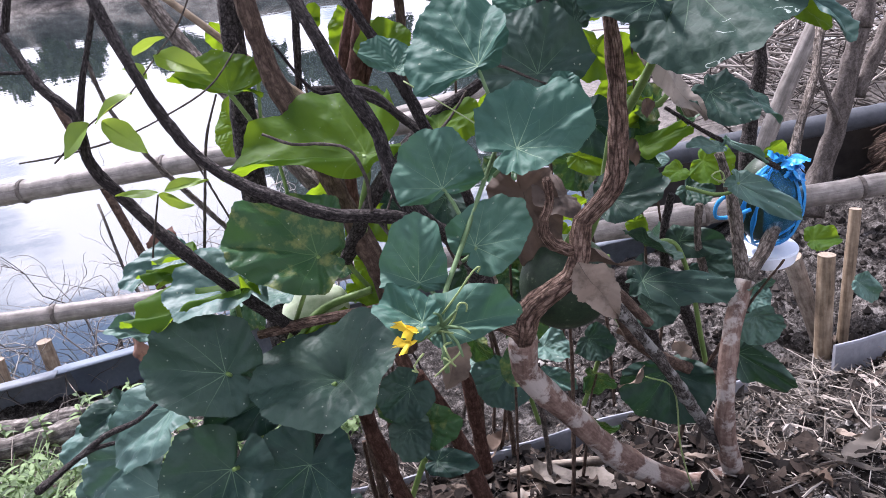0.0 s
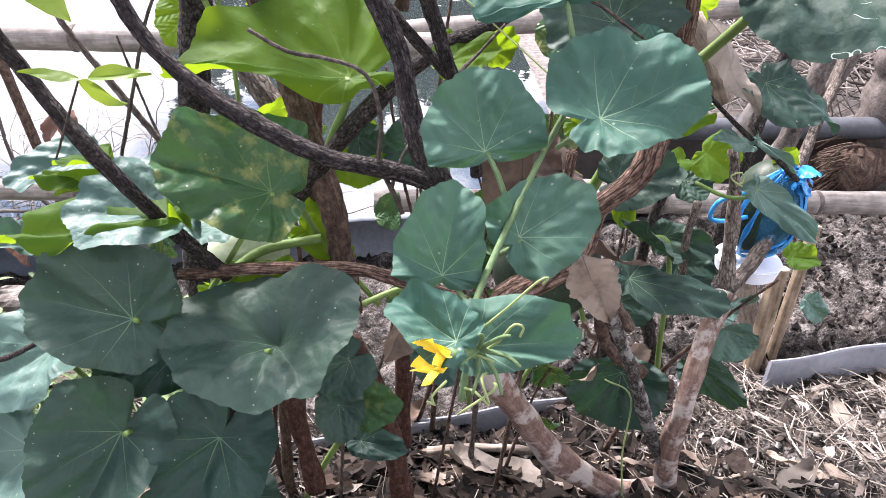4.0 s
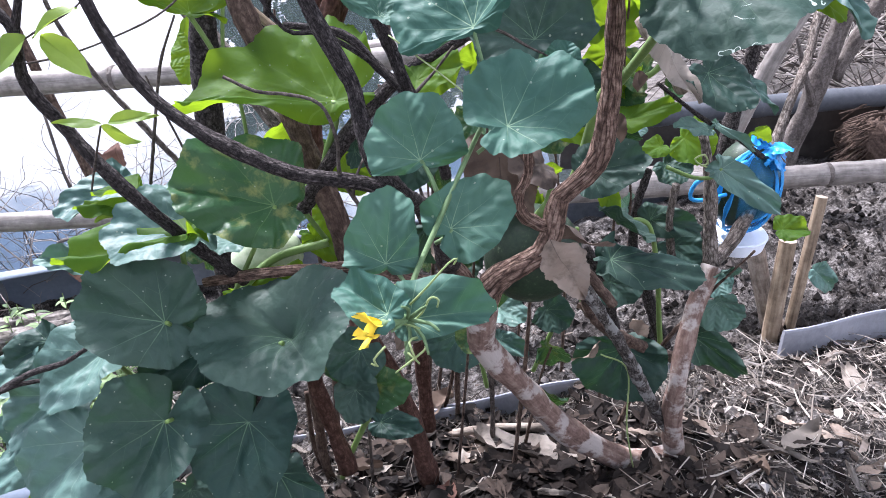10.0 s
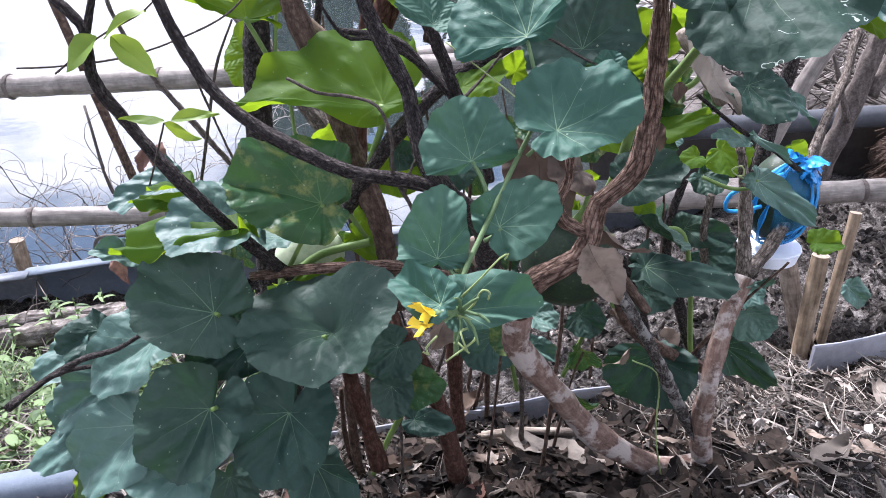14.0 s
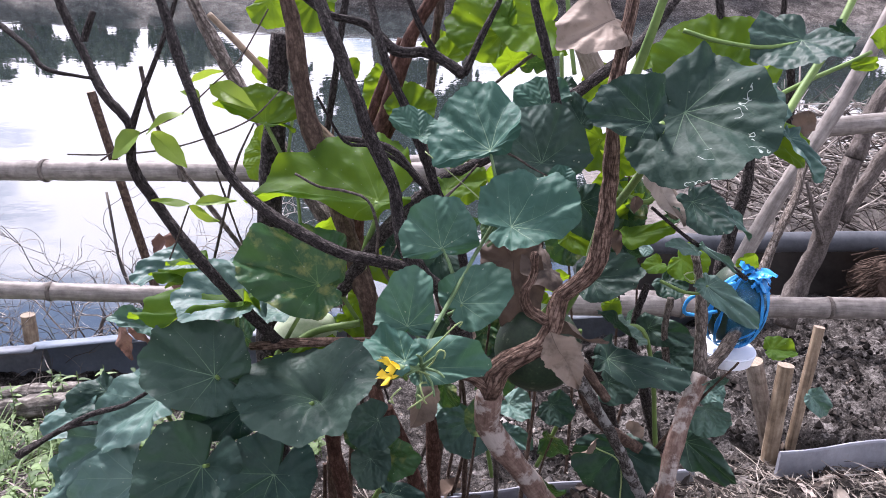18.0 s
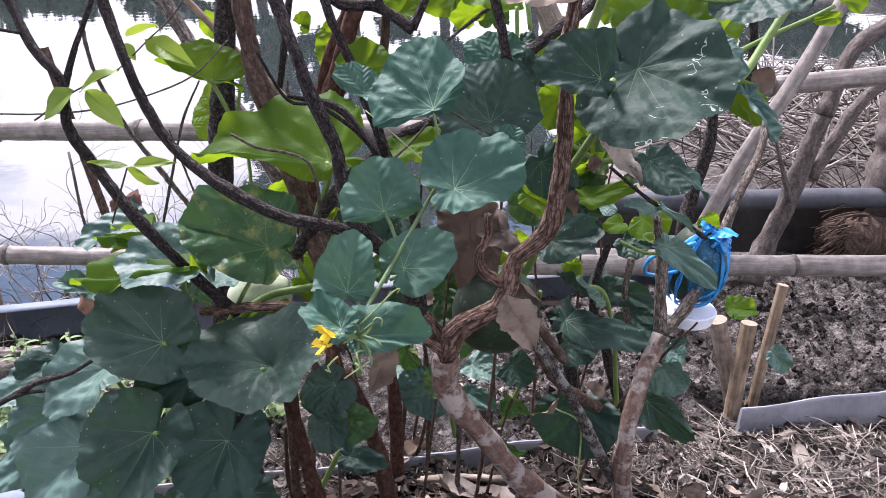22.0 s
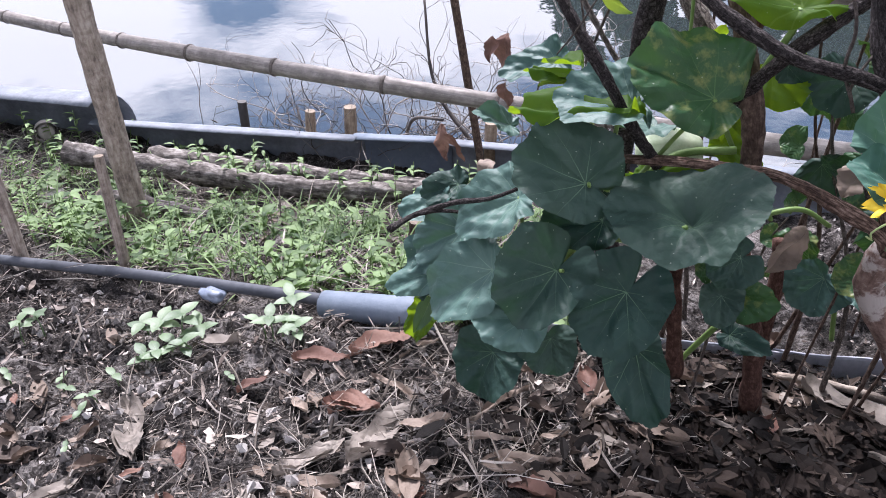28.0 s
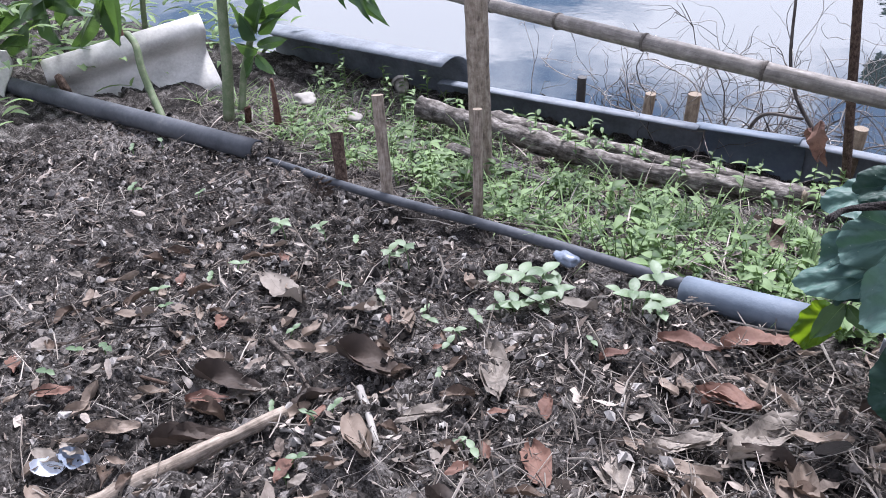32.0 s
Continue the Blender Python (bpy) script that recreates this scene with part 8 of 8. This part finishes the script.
seedling(-0.922, 0.075, 0.008, 0.014, 3.42, 1)
seedling(-1.105, 0.692, 0.030, 0.030, 4.90, 2)
seedling(-1.015, 0.652, 0.040, 0.030, 1.92, 2)
seedling(-0.977, 0.666, 0.045, 0.032, 1.39, 2)
seedling(-0.944, 0.675, 0.040, 0.028, 2.44, 2)
seedling(-1.017, 0.600, 0.015, 0.026, 5.88, 2)
seedling(-0.973, 0.630, 0.020, 0.028, 6.13, 2)
seedling(-0.940, 0.639, 0.020, 0.026, 4.22, 2)
seedling(-0.987, 0.607, 0.020, 0.024, 5.67, 2)
seedling(-0.817, 0.725, 0.050, 0.026, 5.31, 2)
seedling(-0.798, 0.767, 0.050, 0.028, 2.37, 2)
seedling(-0.791, 0.722, 0.030, 0.024, 0.58, 2)
seedling(-0.750, 0.721, 0.010, 0.026, 4.10, 2)
seedling(-0.833, 0.722, 0.040, 0.022, 3.50, 1)
seedling(-2.114, 0.341, 0.020, 0.018, 2.27, 2)
seedling(-2.378, 0.684, 0.020, 0.018, 1.41, 1)
seedling(-2.499, 0.489, 0.015, 0.018, 2.55, 1)
seedling(-2.437, 0.562, 0.015, 0.018, 2.94, 1)
seedling(-2.041, 0.482, 0.010, 0.014, 1.69, 1)
seedling(-1.129, 0.505, 0.010, 0.014, 1.83, 1)
seedling(-0.782, 0.574, 0.006, 0.012, 2.87, 1)
seedling(-0.916, 0.359, 0.006, 0.012, 5.40, 1)
seedling(-0.981, 0.163, 0.006, 0.012, 3.68, 1)


# ---- plants at the corner of the bed ----
stalks = thing("tall_weed", "tall weed with green stalks and long drooping leaves", "weed plant")
tube(stalks, "stem", "stalk_grey", 0.0190, 0.0156, (-2.487, 0.820, -0.324), (-2.481, 0.850, -0.149), (-2.504, 0.880, -0.014), (-2.494, 0.900, 0.158))
tube(stalks, "stem", "stalk_grey", 0.0123, 0.0094, (-2.459, 0.860, -0.294), (-2.471, 0.900, -0.180), (-2.427, 0.930, -0.046), (-2.364, 0.960, 0.133))
tube(stalks, "stem", "stalk_grey", 0.0139, 0.0123, (-2.750, 0.700, -0.369), (-2.854, 0.720, -0.301), (-2.913, 0.730, -0.224), (-2.964, 0.750, -0.159), (-3.046, 0.760, -0.138))
tube(stalks, "stem", "stem_green", 0.0183, 0.0158, (-3.574, 0.900, -0.327), (-3.647, 0.900, -0.244), (-3.710, 0.900, -0.147), (-3.796, 0.920, -0.047))
tube(stalks, "stem", "stalk_grey", 0.0122, 0.0101, (-3.519, 1.000, -0.303), (-3.455, 1.000, -0.146), (-3.373, 1.000, 0.002))
tube(stalks, "stem", "bark_brown", 0.0185, 0.0163, (-3.264, 0.550, -0.370), (-3.279, 0.550, -0.332), (-3.312, 0.550, -0.309))
tube(stalks, "dry_stalk", "dead_orange", 0.0129, 0.0053, (-2.302, 0.900, -0.306), (-2.295, 0.900, -0.239), (-2.295, 0.900, -0.153))
tube(stalks, "dry_stalk", "bark_red", 0.0112, 0.0111, (-2.406, 0.850, -0.315), (-2.397, 0.850, -0.272), (-2.397, 0.850, -0.262))
tube(stalks, "dry_stalk", "dead_orange", 0.0155, 0.0069, (-3.374, 0.850, -0.053), (-3.383, 0.850, -0.166), (-3.362, 0.850, -0.272))
leaf(stalks, "leaf", "leaf_stalk", 0, -0.1, (-2.389, 0.930, -0.038), (-2.159, 0.900, 0.085), (-2.304, 0.920, 0.036))
leaf(stalks, "leaf", "leaf_stalk", 0, -0.1, (-2.377, 0.920, -0.051), (-2.417, 0.890, 0.028), (-2.455, 0.910, -0.040))
leaf(stalks, "leaf", "leaf_stalk", 0, -0.1, (-2.366, 0.920, -0.066), (-2.167, 0.890, 0.004), (-2.276, 0.910, -0.014))
leaf(stalks, "leaf", "leaf_stalk", 0, -0.1, (-2.391, 0.920, -0.090), (-2.498, 0.890, -0.089), (-2.473, 0.910, -0.120))
leaf(stalks, "leaf", "leaf_stalk", 0, -0.1, (-2.408, 0.930, -0.042), (-2.295, 0.900, 0.092), (-2.410, 0.920, 0.016))
leaf(stalks, "leaf", "leaf_stalk", 0, -0.1, (-2.370, 0.940, -0.001), (-2.101, 0.910, 0.141), (-2.262, 0.930, 0.084))
leaf(stalks, "leaf", "leaf_stalk", 0, -0.1, (-2.401, 0.930, -0.022), (-2.502, 0.900, 0.036), (-2.497, 0.920, -0.021))
leaf(stalks, "leaf", "leaf_stalk", 0, -0.1, (-2.359, 0.900, -0.096), (-2.233, 0.870, -0.110), (-2.273, 0.890, -0.087))
leaf(stalks, "leaf", "leaf_stalk", 0, -0.1, (-2.378, 0.900, -0.100), (-2.426, 0.870, -0.179), (-2.380, 0.890, -0.143))
leaf(stalks, "leaf", "leaf_stalk", 0, -0.1, (-2.347, 0.950, 0.037), (-2.365, 0.920, 0.124), (-2.413, 0.940, 0.057))
leaf(stalks, "leaf", "leaf_stalk", 0, -0.1, (-2.130, 0.900, 0.184), (-2.033, 0.870, 0.117), (-2.061, 0.890, 0.158))
leaf(stalks, "leaf", "leaf_stalk", 0, -0.1, (-1.861, 0.900, 0.214), (-1.652, 0.870, 0.159), (-1.740, 0.890, 0.199))
leaf(stalks, "leaf", "leaf_stalk", 0, -0.1, (-1.813, 0.900, 0.222), (-1.706, 0.870, 0.154), (-1.747, 0.890, 0.195))
leaf(stalks, "leaf", "leaf_stalk", 0, -0.1, (-1.883, 0.900, 0.224), (-1.806, 0.870, 0.169), (-1.832, 0.890, 0.201))
leaf(stalks, "leaf", "leaf_stalk", 0, -0.1, (-1.766, 0.900, 0.230), (-1.673, 0.870, 0.188), (-1.710, 0.890, 0.215))
leaf(stalks, "leaf", "leaf_stalk", 0, -0.1, (-3.730, 0.600, -0.039), (-2.951, 0.570, -0.011), (-3.208, 0.590, 0.030))
leaf(stalks, "leaf", "leaf_stalk", 0, -0.1, (-3.430, 0.600, -0.009), (-3.266, 0.570, -0.180), (-3.229, 0.590, -0.058))
leaf(stalks, "leaf", "leaf_stalk", 0, -0.1, (-4.016, 0.550, -0.296), (-3.135, 0.520, 0.041), (-3.643, 0.540, -0.103))
leaf(stalks, "leaf", "leaf_stalk", 0, -0.1, (-3.087, 0.650, 0.021), (-3.488, 0.620, -0.199), (-3.229, 0.640, -0.091))
leaf(stalks, "leaf", "leaf_stalk", 0, -0.1, (-3.027, 0.700, 0.001), (-3.661, 0.670, -0.372), (-3.250, 0.690, -0.172))
leaf(stalks, "leaf", "leaf_stalk", 0, -0.1, (-3.928, 0.500, -0.364), (-3.201, 0.470, -0.057), (-3.652, 0.490, -0.204))
leaf(stalks, "leaf", "leaf_stalk", 0, -0.1, (-3.110, 0.750, -0.192), (-2.998, 0.720, 0.041), (-3.156, 0.740, -0.101))
leaf(stalks, "leaf", "leaf_stalk", 0, -0.1, (-3.167, 0.750, -0.162), (-3.101, 0.720, 0.003), (-3.214, 0.740, -0.102))
leaf(stalks, "leaf", "leaf_stalk", 0, -0.1, (-3.560, 0.500, -0.117), (-4.248, 0.470, -0.433), (-3.765, 0.490, -0.266))

bm = bmesh.new()
bmesh.ops.create_icosphere(bm, subdivisions=3, radius=.024)
for vtx in bm.verts:
    vtx.co = Vector((-1.02, .80, -.165)) + Vector((vtx.co.x * 1.3, vtx.co.y * .7, vtx.co.z * .5)) * (1 + .5 * noise.noise(vtx.co * 70))
tagged(part("plastic_film", bm, "clear_film", None), "crumpled clear plastic film by the edging pipe", "plastic film")
for c_, s_ in (((-2.75, 1.28, -.47), .040), ((-2.45, 1.30, -.46), .028), ((-2.05, 1.22, -.40), .030)):
    bm = bmesh.new()
    bmesh.ops.create_icosphere(bm, subdivisions=3, radius=s_)
    for vtx in bm.verts:
        vtx.co = Vector(c_) + Vector((vtx.co.x * 1.4, vtx.co.y, vtx.co.z * .42)) * (1 + .6 * noise.noise(vtx.co * 30 + Vector(c_)))
    tagged(part("stone", bm, "stone_pale", None), "pale rounded stone on the bank", "stone", "stones")
cone = thing("seed_cone", "dark dry scaly cone lying on the soil", "cone")
for k in range(40):
    a_, s_ = k * 2.4, k / 40
    c_ = Vector((-1.80 + .07 * s_, .70, -.245)) + Vector((0, math.cos(a_), math.sin(a_))) * .020 * math.sin(math.pi * (.1 + .85 * s_))
    leaf(cone, "scale", "dead_dark", 0, -.2, tuple(c_), tuple(c_ + Vector((.012, .012 * math.cos(a_), .012 * math.sin(a_)))), tuple(c_ + Vector((.006, .006 * math.cos(a_ + 1), .006 * math.sin(a_ + 1)))))

# ---- far bank ----
def far_tree(x, y, tall, spread, seed):
    rng = np.random.RandomState(seed)
    z0 = float(height(x, y))
    ob = thing("tree", "dark leafy tree on the far bank of the pond", "tree", "far bank trees")
    tube(ob, "trunk", "bark_brown", .22, .08, (x, y, z0), (x + .3, y, z0 + tall * .4), (x + .2, y, z0 + tall * .8))
    for k in range(5):
        a_ = k * 1.3 + seed
        tube(ob, "limb", "bark_brown", .09, .03, (x + .2, y, z0 + tall * (.3 + .08 * k)), (x + spread * .4 * math.cos(a_), y + spread * .3 * math.sin(a_), z0 + tall * (.5 + .08 * k)), (x + spread * .7 * math.cos(a_), y + spread * .5 * math.sin(a_), z0 + tall * (.6 + .07 * k)))
    crown = Buf()
    n = int(900 + 700 * tall)
    cl = rng.normal(size=(26, 3)) * np.array((spread * .42, spread * .42, tall * .24)) + np.array((x, y, z0 + tall * .60))
    for k in range(n):
        c = cl[rng.randint(26)] + rng.normal(size=3) * np.array((.5, .5, .42)) * spread * .2
        u = rng.normal(size=3)
        u /= np.linalg.norm(u)
        w = np.cross(u, rng.normal(size=3))
        w /= np.linalg.norm(w)
        s = .20 + .26 * rng.rand()
        crown.add([c - u * s, c + w * s * .45, c + u * s, c - w * s * .45], [(0, 1, 2, 3)])
    put("crown", mesh_of("crown", np.concatenate(crown.v), crown.f, "far_foliage", None, False), ob)


for k, (x, y, tall, spread) in enumerate(((-8.7, 31, 8.6, 2.0), (-5.2, 32, 9.6, 2.8), (-1.4, 31, 9.4, 2.8), (2.2, 32, 9.0, 2.4), (-13.0, 32, 1.4, 1.6), (-16.6, 31, 1.2, 1.6), (-20.4, 32, 1.8, 1.6), (-25, 33, 1.4, 2.0), (8.5, 32, 2.0, 2.4), (13.5, 33, 1.8, 2.6), (20, 34, 2.6, 3))):
    far_tree(x, y, tall, spread, 40 + k)
